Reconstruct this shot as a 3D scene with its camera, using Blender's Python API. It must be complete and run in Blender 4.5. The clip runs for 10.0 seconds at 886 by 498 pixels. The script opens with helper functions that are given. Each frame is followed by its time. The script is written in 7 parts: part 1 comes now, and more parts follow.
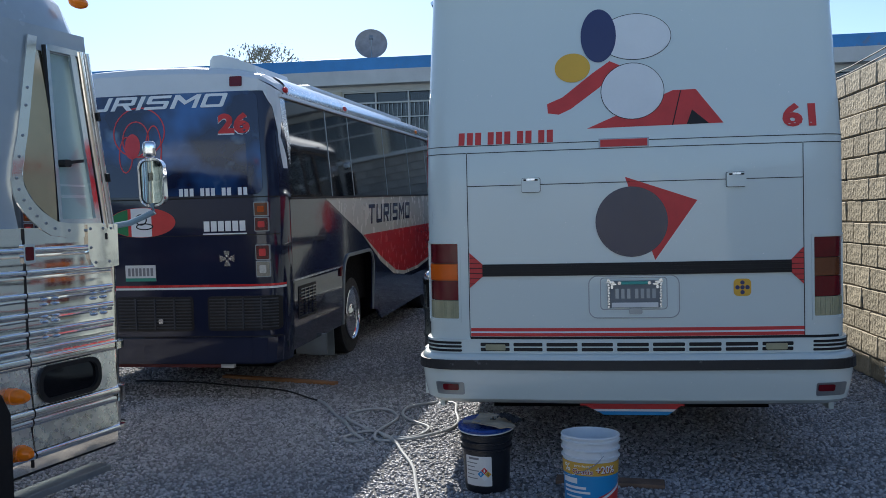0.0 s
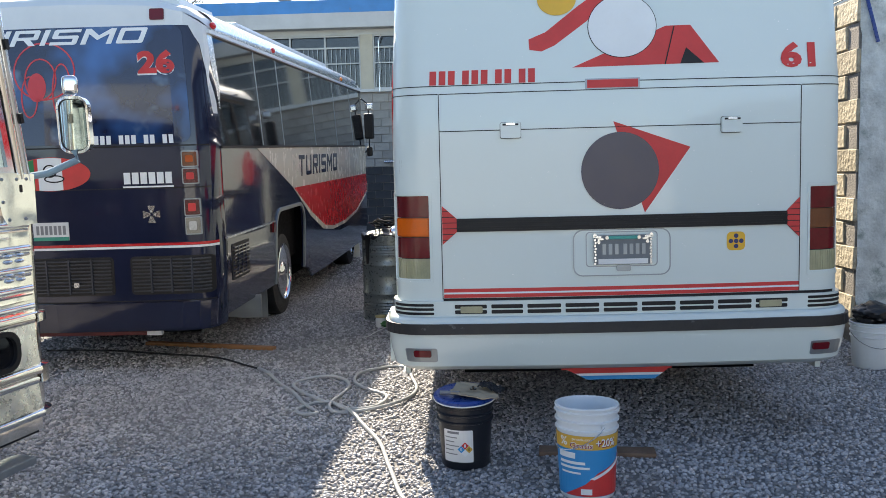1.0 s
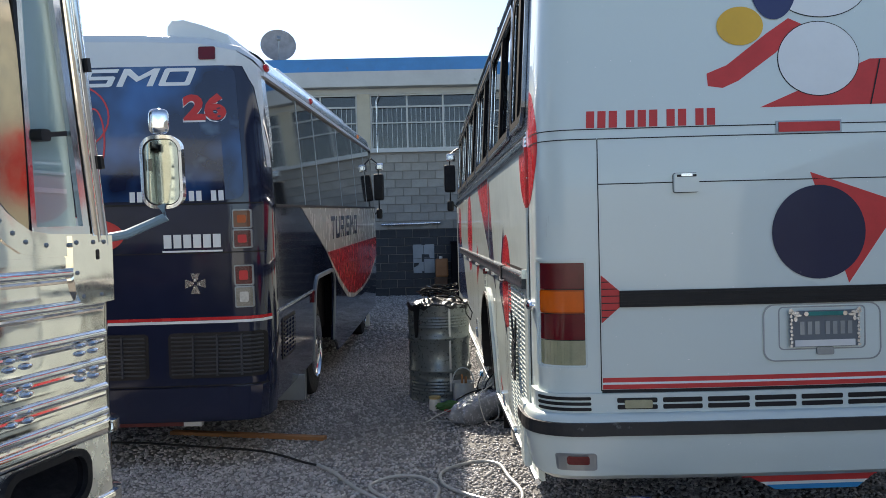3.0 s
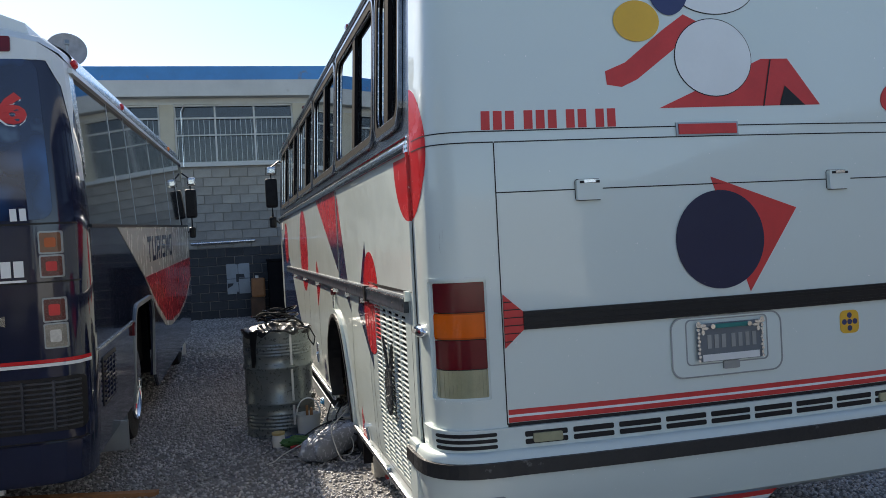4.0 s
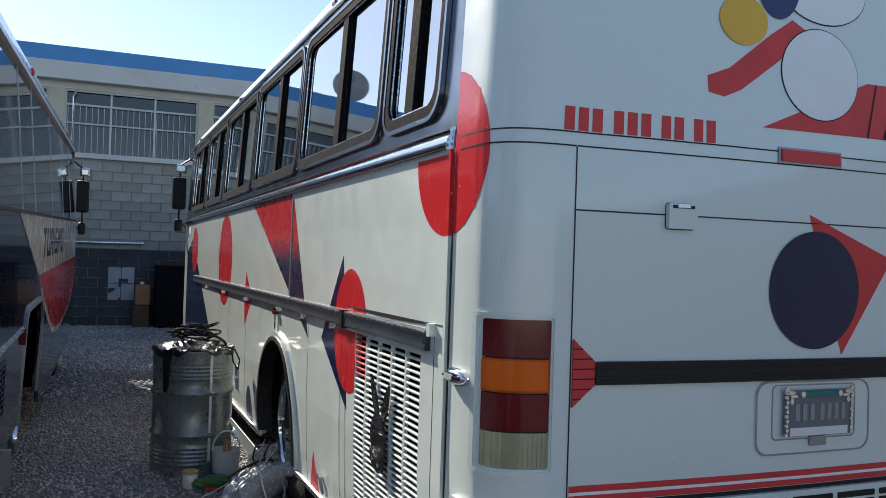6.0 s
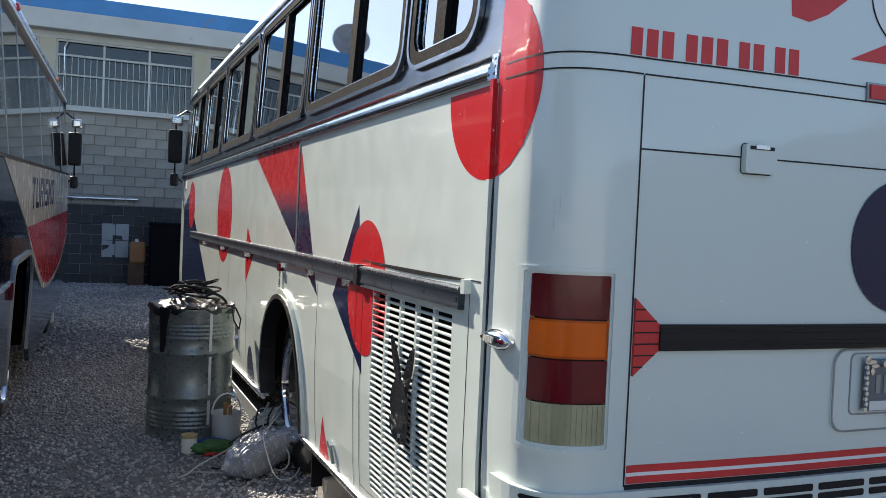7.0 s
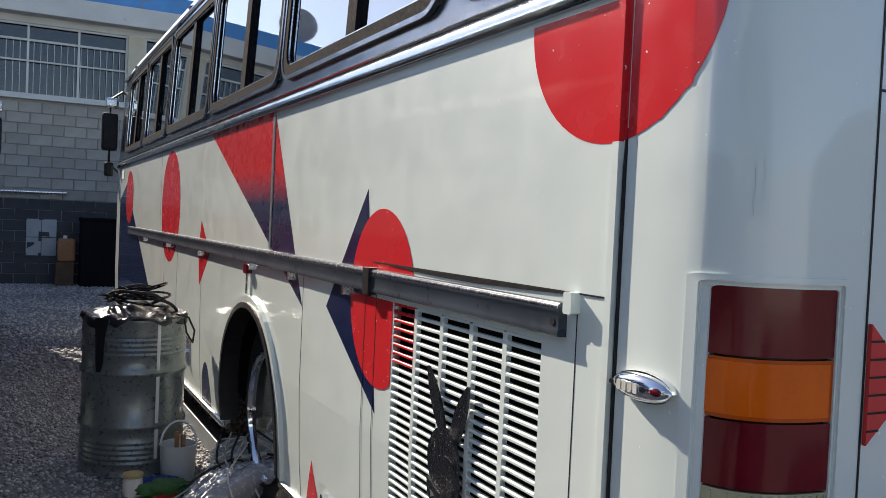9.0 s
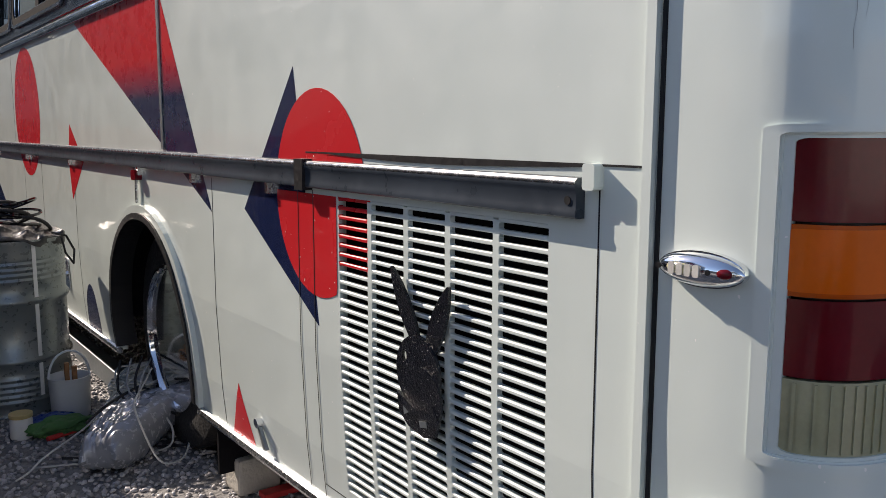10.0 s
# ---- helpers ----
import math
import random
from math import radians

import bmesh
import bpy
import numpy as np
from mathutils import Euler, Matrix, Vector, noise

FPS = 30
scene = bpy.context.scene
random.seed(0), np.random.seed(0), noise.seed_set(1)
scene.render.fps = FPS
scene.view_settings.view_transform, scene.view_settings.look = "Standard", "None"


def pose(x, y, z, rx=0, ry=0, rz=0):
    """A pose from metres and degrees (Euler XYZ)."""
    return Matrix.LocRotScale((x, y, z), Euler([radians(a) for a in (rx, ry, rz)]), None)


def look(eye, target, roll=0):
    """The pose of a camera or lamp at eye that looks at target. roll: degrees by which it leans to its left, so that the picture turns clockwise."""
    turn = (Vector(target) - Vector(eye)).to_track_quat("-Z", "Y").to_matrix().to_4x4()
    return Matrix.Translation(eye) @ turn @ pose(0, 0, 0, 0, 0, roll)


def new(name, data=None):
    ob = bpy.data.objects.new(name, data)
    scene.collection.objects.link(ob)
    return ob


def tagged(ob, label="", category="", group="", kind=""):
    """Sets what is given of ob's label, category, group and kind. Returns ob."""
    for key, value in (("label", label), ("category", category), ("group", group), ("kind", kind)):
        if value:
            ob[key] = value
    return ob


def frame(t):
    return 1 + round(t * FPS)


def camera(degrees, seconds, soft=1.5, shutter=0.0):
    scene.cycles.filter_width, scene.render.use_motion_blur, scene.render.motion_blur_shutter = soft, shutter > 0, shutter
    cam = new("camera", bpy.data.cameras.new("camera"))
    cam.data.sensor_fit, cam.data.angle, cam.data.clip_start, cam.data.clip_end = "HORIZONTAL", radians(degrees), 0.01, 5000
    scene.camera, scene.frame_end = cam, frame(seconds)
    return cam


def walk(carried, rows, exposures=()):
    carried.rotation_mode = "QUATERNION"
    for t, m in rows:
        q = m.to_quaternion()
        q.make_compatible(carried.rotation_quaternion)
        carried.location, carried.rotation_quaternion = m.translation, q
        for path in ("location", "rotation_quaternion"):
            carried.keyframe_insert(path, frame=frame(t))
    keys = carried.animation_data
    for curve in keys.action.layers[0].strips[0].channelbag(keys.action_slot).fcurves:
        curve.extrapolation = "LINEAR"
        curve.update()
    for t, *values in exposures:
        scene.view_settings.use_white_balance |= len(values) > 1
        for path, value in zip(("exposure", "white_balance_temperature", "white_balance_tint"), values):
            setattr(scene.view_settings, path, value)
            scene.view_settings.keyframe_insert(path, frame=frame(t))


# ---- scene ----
cam = camera(55.7, 10.0, soft=0.7)
PATH = [
    (0, (0.363, 0.137, 1.568), (0.1, 2.118, 1.491), -1.4),
    (0.5, (0.204, 0.34, 1.564), (-0.017, 2.325, 1.462), 0.7),
    (1, (-0.041, 0.615, 1.55), (-0.086, 2.605, 1.358), -1.5),
    (1.5, (-0.211, 0.902, 1.545), (-0.312, 2.888, 1.337), -1.9),
    (2, (-0.476, 1.088, 1.549), (-0.589, 3.076, 1.361), 0.2),
    (2.2, (-0.599, 1.161, 1.549), (-0.636, 3.155, 1.404), -0.6),
    (3.3, (-0.979, 1.638, 1.558), (-0.894, 3.636, 1.521), -1.3),
    (3.5, (-1.022, 1.743, 1.552), (-0.86, 3.736, 1.506), -1.2),
    (4, (-1.178, 2.038, 1.579), (-0.678, 3.974, 1.553), -3.1),
    (4.5, (-1.25, 2.321, 1.58), (-0.65, 4.228, 1.628), -2.0),
    (5, (-1.32, 2.584, 1.584), (-0.768, 4.504, 1.677), 1.2),
    (5.5, (-1.461, 2.765, 1.594), (-0.789, 4.645, 1.701), 0.4),
    (6, (-1.517, 2.925, 1.57), (-0.747, 4.77, 1.601), 1.8),
    (6.2, (-1.504, 3.019, 1.551), (-0.72, 4.858, 1.544), 1.9),
    (7.3, (-1.5, 3.42, 1.518), (-0.712, 5.257, 1.461), 2.7),
    (7.5, (-1.52, 3.524, 1.524), (-0.652, 5.326, 1.505), 2.0),
    (8, (-1.518, 3.752, 1.539), (-0.565, 5.511, 1.541), -0.3),
    (8.5, (-1.437, 3.995, 1.545), (-0.571, 5.797, 1.6), 1.6),
    (9, (-1.457, 4.215, 1.484), (-0.541, 5.991, 1.425), 2.5),
    (9.5, (-1.518, 4.419, 1.434), (-0.374, 6.043, 1.198), -0.2),
    (10, (-1.484, 4.613, 1.412), (-0.316, 6.212, 1.132), 0.0),
]
EXPOSURES = [(0.0, 0.44, 6150, 9), (0.5, 1.02, 6700, 10), (1.0, 1.48, 7250, 10), (1.5, 1.77, 7300, 10), (2.0, 1.75, 7350, 10), (3.5, 0.6, 6750, 10), (4.0, 0.68, 6950, 10), (4.5, 0.32, 6850, 10), (5.0, 0.25, 6600, 10), (5.5, 0.3, 6600, 10), (6.0, 0.63, 6720, 10), (6.5, 0.76, 6800, 10), (7.5, 0.98, 6900, 10), (8.0, 0.74, 6850, 11), (8.5, 0.66, 6900, 12), (9.0, 0.74, 7000, 14), (9.5, 0.66, 7030, 16), (10.0, 0.58, 7050, 17)]
walk(cam, [(t, look(eye, target, roll)) for t, eye, target, roll in PATH], EXPOSURES)

# ---- light ----
SUN_AZ, SUN_EL = radians(-17.3), radians(34.5)      # azimuth measured from +y towards +x
world = bpy.data.worlds.new("sky")
scene.world = world
world.use_nodes = True
wn = world.node_tree
sky = wn.nodes.new("ShaderNodeTexSky")
sky.sky_type, sky.sun_disc = "NISHITA", False
sky.sun_elevation, sky.sun_rotation = SUN_EL, SUN_AZ
sky.air_density, sky.dust_density, sky.altitude = 1.0, 1.2, 2200
wn.nodes["Background"].inputs["Strength"].default_value = 0.13
wn.links.new(sky.outputs[0], wn.nodes["Background"].inputs["Color"])
lamp = bpy.data.lights.new("sun", "SUN")
lamp.energy, lamp.angle, lamp.color = 5.0, radians(0.55), (1.0, 0.93, 0.82)
sun = new("sun", lamp)
sun.matrix_world = look((0, 0, 20), (-20 * math.sin(SUN_AZ) * math.cos(SUN_EL), -20 * math.cos(SUN_AZ) * math.cos(SUN_EL), 20 - 20 * math.sin(SUN_EL)))


# ---- materials ----
def material(name, colour, rough=0.5, metal=0.0, vary=0.12, scale=6.0, bump=0.0, bump_scale=60.0, stain=None, stain_at=0.62, coat=0.0, rand=0.0, speck=0.0):
    """A surface with colour variation at two scales, optional stains and fine relief."""
    m = bpy.data.materials.new(name)
    m.use_nodes = True
    nt = m.node_tree
    b = nt.nodes["Principled BSDF"]
    co = nt.nodes.new("ShaderNodeTexCoord")
    n1 = nt.nodes.new("ShaderNodeTexNoise")
    n1.inputs["Scale"].default_value, n1.inputs["Detail"].default_value = scale, 6
    n2 = nt.nodes.new("ShaderNodeTexNoise")
    n2.inputs["Scale"].default_value, n2.inputs["Detail"].default_value = scale * 9, 4
    nt.links.new(co.outputs["Object"], n1.inputs["Vector"])
    nt.links.new(co.outputs["Object"], n2.inputs["Vector"])
    add = nt.nodes.new("ShaderNodeMath")
    add.operation = "MULTIPLY_ADD"
    add.inputs[1].default_value = 0.35
    nt.links.new(n2.outputs["Fac"], add.inputs[0])
    nt.links.new(n1.outputs["Fac"], add.inputs[2])
    ramp = nt.nodes.new("ShaderNodeMapRange")
    ramp.inputs["From Min"].default_value, ramp.inputs["From Max"].default_value = 0.4, 0.95
    ramp.inputs["To Min"].default_value, ramp.inputs["To Max"].default_value = 1 - vary, 1 + vary
    nt.links.new(add.outputs[0], ramp.inputs["Value"])
    mul = nt.nodes.new("ShaderNodeVectorMath")
    mul.operation = "SCALE"
    mul.inputs[0].default_value = colour
    last = ramp.outputs["Result"]
    if rand:
        info = nt.nodes.new("ShaderNodeObjectInfo")
        r = nt.nodes.new("ShaderNodeMapRange")
        r.inputs["To Min"].default_value, r.inputs["To Max"].default_value = 1 - rand, 1 + rand
        nt.links.new(info.outputs["Random"], r.inputs["Value"])
        mm = nt.nodes.new("ShaderNodeMath")
        mm.operation = "MULTIPLY"
        nt.links.new(last, mm.inputs[0])
        nt.links.new(r.outputs["Result"], mm.inputs[1])
        last = mm.outputs[0]
    nt.links.new(last, mul.inputs["Scale"])
    colour_out = mul.outputs[0]
    if stain:
        n3 = nt.nodes.new("ShaderNodeTexNoise")
        n3.inputs["Scale"].default_value, n3.inputs["Detail"].default_value, n3.inputs["Roughness"].default_value = scale * 0.6, 9, 0.68
        nt.links.new(co.outputs["Object"], n3.inputs["Vector"])
        f = nt.nodes.new("ShaderNodeMapRange")
        f.inputs["From Min"].default_value, f.inputs["From Max"].default_value = stain_at, stain_at + 0.09
        nt.links.new(n3.outputs["Fac"], f.inputs["Value"])
        mix = nt.nodes.new("ShaderNodeMix")
        mix.data_type = "RGBA"
        mix.inputs["B"].default_value = (*stain, 1)
        nt.links.new(f.outputs["Result"], mix.inputs["Factor"])
        nt.links.new(colour_out, mix.inputs["A"])
        colour_out = mix.outputs["Result"]
    if speck:
        n5 = nt.nodes.new("ShaderNodeTexNoise")
        n5.inputs["Scale"].default_value, n5.inputs["Detail"].default_value = 75, 1
        nt.links.new(co.outputs["Object"], n5.inputs["Vector"])
        f5 = nt.nodes.new("ShaderNodeMapRange")
        f5.inputs["From Min"].default_value, f5.inputs["From Max"].default_value = speck, speck + 0.03
        nt.links.new(n5.outputs["Fac"], f5.inputs["Value"])
        mix5 = nt.nodes.new("ShaderNodeMix")
        mix5.data_type = "RGBA"
        mix5.inputs["B"].default_value = (0.86, 0.86, 0.84, 1)
        nt.links.new(f5.outputs["Result"], mix5.inputs["Factor"])
        nt.links.new(colour_out, mix5.inputs["A"])
        colour_out = mix5.outputs["Result"]
    nt.links.new(colour_out, b.inputs["Base Color"])
    rr = nt.nodes.new("ShaderNodeMapRange")
    rr.inputs["From Min"].default_value, rr.inputs["From Max"].default_value = 0.3, 0.7
    rr.inputs["To Min"].default_value, rr.inputs["To Max"].default_value = rough * 0.8, min(1, rough * 1.25)
    nt.links.new(n2.outputs["Fac"], rr.inputs["Value"])
    nt.links.new(rr.outputs["Result"], b.inputs["Roughness"])
    b.inputs["Metallic"].default_value = metal
    b.inputs["Coat Weight"].default_value = coat
    b.inputs["Coat Roughness"].default_value = 0.04
    if bump:
        n4 = nt.nodes.new("ShaderNodeTexNoise")
        n4.inputs["Scale"].default_value, n4.inputs["Detail"].default_value = bump_scale, (1.5 if metal > 0.2 else 5)
        nt.links.new(co.outputs["Object"], n4.inputs["Vector"])
        bp = nt.nodes.new("ShaderNodeBump")
        bp.inputs["Strength"].default_value, bp.inputs["Distance"].default_value = bump, 0.02
        nt.links.new(n4.outputs["Fac"], bp.inputs["Height"])
        nt.links.new(bp.outputs["Normal"], b.inputs["Normal"])
        if coat:
            nt.links.new(bp.outputs["Normal"], b.inputs["Coat Normal"])
    return m


def glass(name, tint, rough=0.02, clarity=0.5, film=0.05, power=5.0):
    """A tinted pane: partly clear, with a mirror-like gloss that grows towards a slanting view."""
    m = bpy.data.materials.new(name)
    m.use_nodes = True
    nt = m.node_tree
    out = nt.nodes["Material Output"]
    nt.nodes.remove(nt.nodes["Principled BSDF"])
    clear = nt.nodes.new("ShaderNodeBsdfTransparent")
    clear.inputs["Color"].default_value = (*[c * clarity for c in tint], 1)
    gloss = nt.nodes.new("ShaderNodeBsdfGlossy")
    gloss.inputs["Color"].default_value, gloss.inputs["Roughness"].default_value = (0.95, 0.95, 0.95, 1), rough
    lw = nt.nodes.new("ShaderNodeLayerWeight")
    lw.inputs["Blend"].default_value = 0.5
    pw = nt.nodes.new("ShaderNodeMath")
    pw.operation = "POWER"
    pw.inputs[1].default_value = power
    amount = nt.nodes.new("ShaderNodeMapRange")
    amount.inputs["To Min"].default_value = film
    mix = nt.nodes.new("ShaderNodeMixShader")
    nt.links.new(lw.outputs["Facing"], pw.inputs[0])
    nt.links.new(pw.outputs[0], amount.inputs["Value"])
    nt.links.new(amount.outputs["Result"], mix.inputs[0])
    nt.links.new(clear.outputs[0], mix.inputs[1])
    nt.links.new(gloss.outputs[0], mix.inputs[2])
    nt.links.new(mix.outputs[0], out.inputs["Surface"])
    return m


WHITE = material("white_bus_paint", (0.625, 0.70, 0.675), 0.42, vary=0.02, scale=0.9, bump=0.30, bump_scale=1.7, coat=0.8, speck=0.775)
BELT = material("polished_window_band", (0.60, 0.63, 0.67), 0.13, 1.0, vary=0.10, scale=3, bump=0.30, bump_scale=3.5)
BAND = material("dark_window_band", (0.22, 0.24, 0.27), 0.20, 0.9, vary=0.25, scale=5, bump=0.25, bump_scale=3.5, stain=(0.42, 0.44, 0.46), stain_at=0.66)
MATT = material("matt_black", (0.010, 0.010, 0.012), 0.85, vary=0.2, scale=8)
SCUFF = material("scuffed_black_rubber", (0.014, 0.014, 0.016), 0.5, vary=0.3, scale=9, bump=0.05, stain=(0.20, 0.20, 0.20), stain_at=0.64)
WHITE2 = material("white_roof_paint", (0.66, 0.69, 0.70), 0.35, vary=0.05, scale=2, bump=0.01, bump_scale=3)
CREAM = material("cream_paint", (0.62, 0.60, 0.53), 0.25, vary=0.02, scale=0.6, coat=0.2)
NAVY = material("navy_paint", (0.013, 0.017, 0.042), 0.10, vary=0.2, scale=1.2, bump=0.07, bump_scale=1.6, coat=0.5)
NAVY.node_tree.nodes["Principled BSDF"].inputs["Specular IOR Level"].default_value = 0.35
NAVY_DECAL = material("navy_decal", (0.010, 0.017, 0.060), 0.2, vary=0.06, scale=1, bump=0.12, bump_scale=1.7, coat=0.4, speck=0.82)
RED = material("red_decal", (0.60, 0.022, 0.028), 0.24, vary=0.04, scale=0.8, coat=0.3, speck=0.76)
RED_FLAT = material("red_vinyl", (0.62, 0.05, 0.048), 0.4, vary=0.10, scale=9)
YELLOW = material("yellow_vinyl", (0.75, 0.42, 0.03), 0.4, vary=0.06)
VINYL_WHITE = material("white_vinyl", (0.78, 0.80, 0.80), 0.4, vary=0.03)
VINYL_NAVY = material("dark_blue_vinyl", (0.02, 0.03, 0.12), 0.35, vary=0.06)
GREEN = material("green_vinyl", (0.01, 0.20, 0.06), 0.4, vary=0.06)
BLUE = material("blue_paint", (0.05, 0.24, 0.54), 0.5, vary=0.15, scale=2, stain=(0.22, 0.17, 0.13), stain_at=0.60, bump=0.1)
BLUE_PLASTIC = material("blue_plastic", (0.012, 0.05, 0.24), 0.3, vary=0.08)
CYAN = material("blue_label", (0.02, 0.27, 0.58), 0.4, vary=0.05)
BLACK = material("black_rubber", (0.012, 0.012, 0.014), 0.45, vary=0.25, scale=8, bump=0.05)
BLACK_GLOSS = material("black_gloss", (0.008, 0.008, 0.010), 0.05, vary=0.2, coat=0.4)
# near black puts the shade of bodies, wheel wells and rooms into colour
DARK = material("shade_black", (0.006, 0.006, 0.007), 0.9, vary=0.2)
CHROME = material("chrome", (0.80, 0.81, 0.82), 0.07, 1.0, vary=0.05, scale=8, bump=0.01, bump_scale=10)
STEEL = material("polished_stainless", (0.94, 0.89, 0.80), 0.09, 1.0, vary=0.08, scale=5, bump=0.16, bump_scale=5)
ALU = material("brushed_aluminium", (0.70, 0.72, 0.74), 0.24, 1.0, vary=0.12, scale=6, bump=0.02, bump_scale=20)
DULL = material("dull_aluminium", (0.30, 0.33, 0.35), 0.4, 0.8, vary=0.15, scale=6, bump=0.03, bump_scale=30)
GALV = material("galvanised_steel", (0.215, 0.240, 0.240), 0.30, 0.5, vary=0.12, scale=4, bump=0.05, bump_scale=6, stain=(0.36, 0.37, 0.35), stain_at=0.66)
LENS_RED = material("red_lens", (0.125, 0.005, 0.010), 0.15, vary=0.2, scale=10, coat=0.15)
LENS_AMBER2 = material("lit_amber_lens", (0.68, 0.115, 0.002), 0.15, vary=0.1, scale=10, coat=0.15)
LENS_AMBER = material("amber_lens", (0.46, 0.070, 0.002), 0.15, vary=0.15, scale=10, coat=0.15)
LENS_BROWN = material("dull_brown_lens", (0.14, 0.040, 0.012), 0.2, vary=0.15, scale=10, coat=0.15)
LENS_ORANGE = material("orange_lens", (0.95, 0.22, 0.008), 0.2, vary=0.1, scale=10)
LENS_WHITE = material("white_lens", (0.55, 0.54, 0.50), 0.15, vary=0.25, scale=40, coat=0.4, bump=0.06, bump_scale=160)
LENS_CLEAR = material("clear_lens", (0.36, 0.35, 0.22), 0.12, vary=0.15, scale=14, coat=0.6)
MIRROR = material("mirror_glass", (0.55, 0.62, 0.58), 0.05, 1.0, vary=0.12, scale=6)
GRAVEL = material("gravel_bed", (0.20, 0.197, 0.197), 0.95, vary=0.45, scale=9, bump=1.0, bump_scale=42, stain=(0.12, 0.115, 0.11), stain_at=0.6)
STONE = material("gravel_stone", (0.40, 0.39, 0.395), 0.5, vary=0.30, scale=0.9)
BLOCK = material("concrete_block", (0.30, 0.285, 0.26), 0.95, vary=0.2, scale=4, bump=0.5, bump_scale=40, rand=0.16)
BLOCK_DARK = material("dark_lower_block", (0.045, 0.048, 0.054), 0.85, vary=0.3, scale=2, bump=0.4, bump_scale=40, rand=0.15)
TAN_BLOCK = material("tan_block", (0.43, 0.37, 0.27), 0.95, vary=0.28, scale=9, bump=1.0, bump_scale=24, rand=0.14)
PALE_BLOCK = material("whitewashed_block", (0.36, 0.39, 0.41), 0.9, vary=0.15, scale=5, bump=0.4, bump_scale=30, rand=0.1)
MORTAR = material("mortar", (0.24, 0.22, 0.20), 0.95, vary=0.2, scale=6, bump=0.6)
PLASTER = material("whitewashed_plaster", (0.58, 0.60, 0.58), 0.9, vary=0.30, scale=7, bump=1.0, bump_scale=26, stain=(0.30, 0.34, 0.32), stain_at=0.55)
FASCIA = material("painted_fascia", (0.55, 0.56, 0.55), 0.8, vary=0.1, scale=2, bump=0.2, stain=(0.36, 0.34, 0.31), stain_at=0.68)
PILASTER = material("cream_pilaster", (0.52, 0.48, 0.38), 0.85, vary=0.12, scale=3, bump=0.2)
WOOD = material("timber", (0.36, 0.17, 0.07), 0.7, vary=0.25, scale=7, bump=0.2)
RUBBER = material("tyre_rubber", (0.018, 0.018, 0.019), 0.75, vary=0.3, scale=10, bump=0.2)
BAG = material("grey_plastic_sack", (0.36, 0.38, 0.42), 0.24, 0.3, vary=0.25, scale=5, bump=0.7, bump_scale=9, coat=0.6)
BLACK_BAG = material("black_plastic_sheet", (0.012, 0.012, 0.014), 0.36, vary=0.3, scale=8, bump=0.25, bump_scale=22)
HOSE = material("grey_hose", (0.38, 0.39, 0.39), 0.4, vary=0.1)
BUCKET_WHITE = material("white_bucket_plastic", (0.70, 0.74, 0.76), 0.35, vary=0.05)
BUCKET_BLACK = material("black_bucket_plastic", (0.016, 0.018, 0.024), 0.35, vary=0.15)
LABEL = material("paper_label", (0.72, 0.72, 0.70), 0.6, vary=0.06, scale=10)
LABEL_YELLOW = material("yellow_label", (0.66, 0.38, 0.05), 0.5, vary=0.05)
LABEL_GREY = material("grey_print", (0.22, 0.22, 0.23), 0.6, vary=0.1)
PLATE = material("number_plate", (0.13, 0.15, 0.17), 0.35, vary=0.08, scale=10)
PLATE_GREEN = material("plate_green", (0.02, 0.28, 0.20), 0.35, vary=0.08)
RED_LINE = material("red_outline_vinyl", (0.65, 0.05, 0.06), 0.4, vary=0.08)
LEAF = material("leaf", (0.22, 0.22, 0.17), 0.6, vary=0.4, scale=3, rand=0.2)
BARK = material("bark", (0.12, 0.09, 0.06), 0.9, vary=0.3, bump=0.4)
GLASS = glass("tinted_glass", (0.62, 0.68, 0.72), clarity=0.62, film=0.42, power=3.0)
GLASS_FAR = glass("building_window_glass", (0.55, 0.60, 0.64), clarity=0.75, film=0.05)
GLASS_CLEAR = glass("clear_glass", (0.97, 1.0, 1.0), clarity=0.96, film=0.05)


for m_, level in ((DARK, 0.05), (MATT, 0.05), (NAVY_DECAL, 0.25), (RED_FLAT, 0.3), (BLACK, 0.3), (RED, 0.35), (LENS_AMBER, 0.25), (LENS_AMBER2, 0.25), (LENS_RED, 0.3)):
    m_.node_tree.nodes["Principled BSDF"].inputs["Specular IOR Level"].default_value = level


# ---- mesh helpers ----
def part(name, bm, mat, parent=None, label="", smooth=False):
    bmesh.ops.recalc_face_normals(bm, faces=bm.faces)
    me = bpy.data.meshes.new(name)
    bm.to_mesh(me)
    bm.free()
    for p in me.polygons:
        p.use_smooth = smooth
    if smooth:
        me.set_sharp_from_angle(angle=radians(38))
    me.materials.append(mat)
    ob = new(name, me)
    if parent:
        ob.parent = parent
    if label:
        tagged(ob, label)
    return ob


def thing(name, label, category, m=None, group="", kind=""):
    ob = new(name)
    if m:
        ob.matrix_world = m
    return tagged(ob, label, category, group, kind)


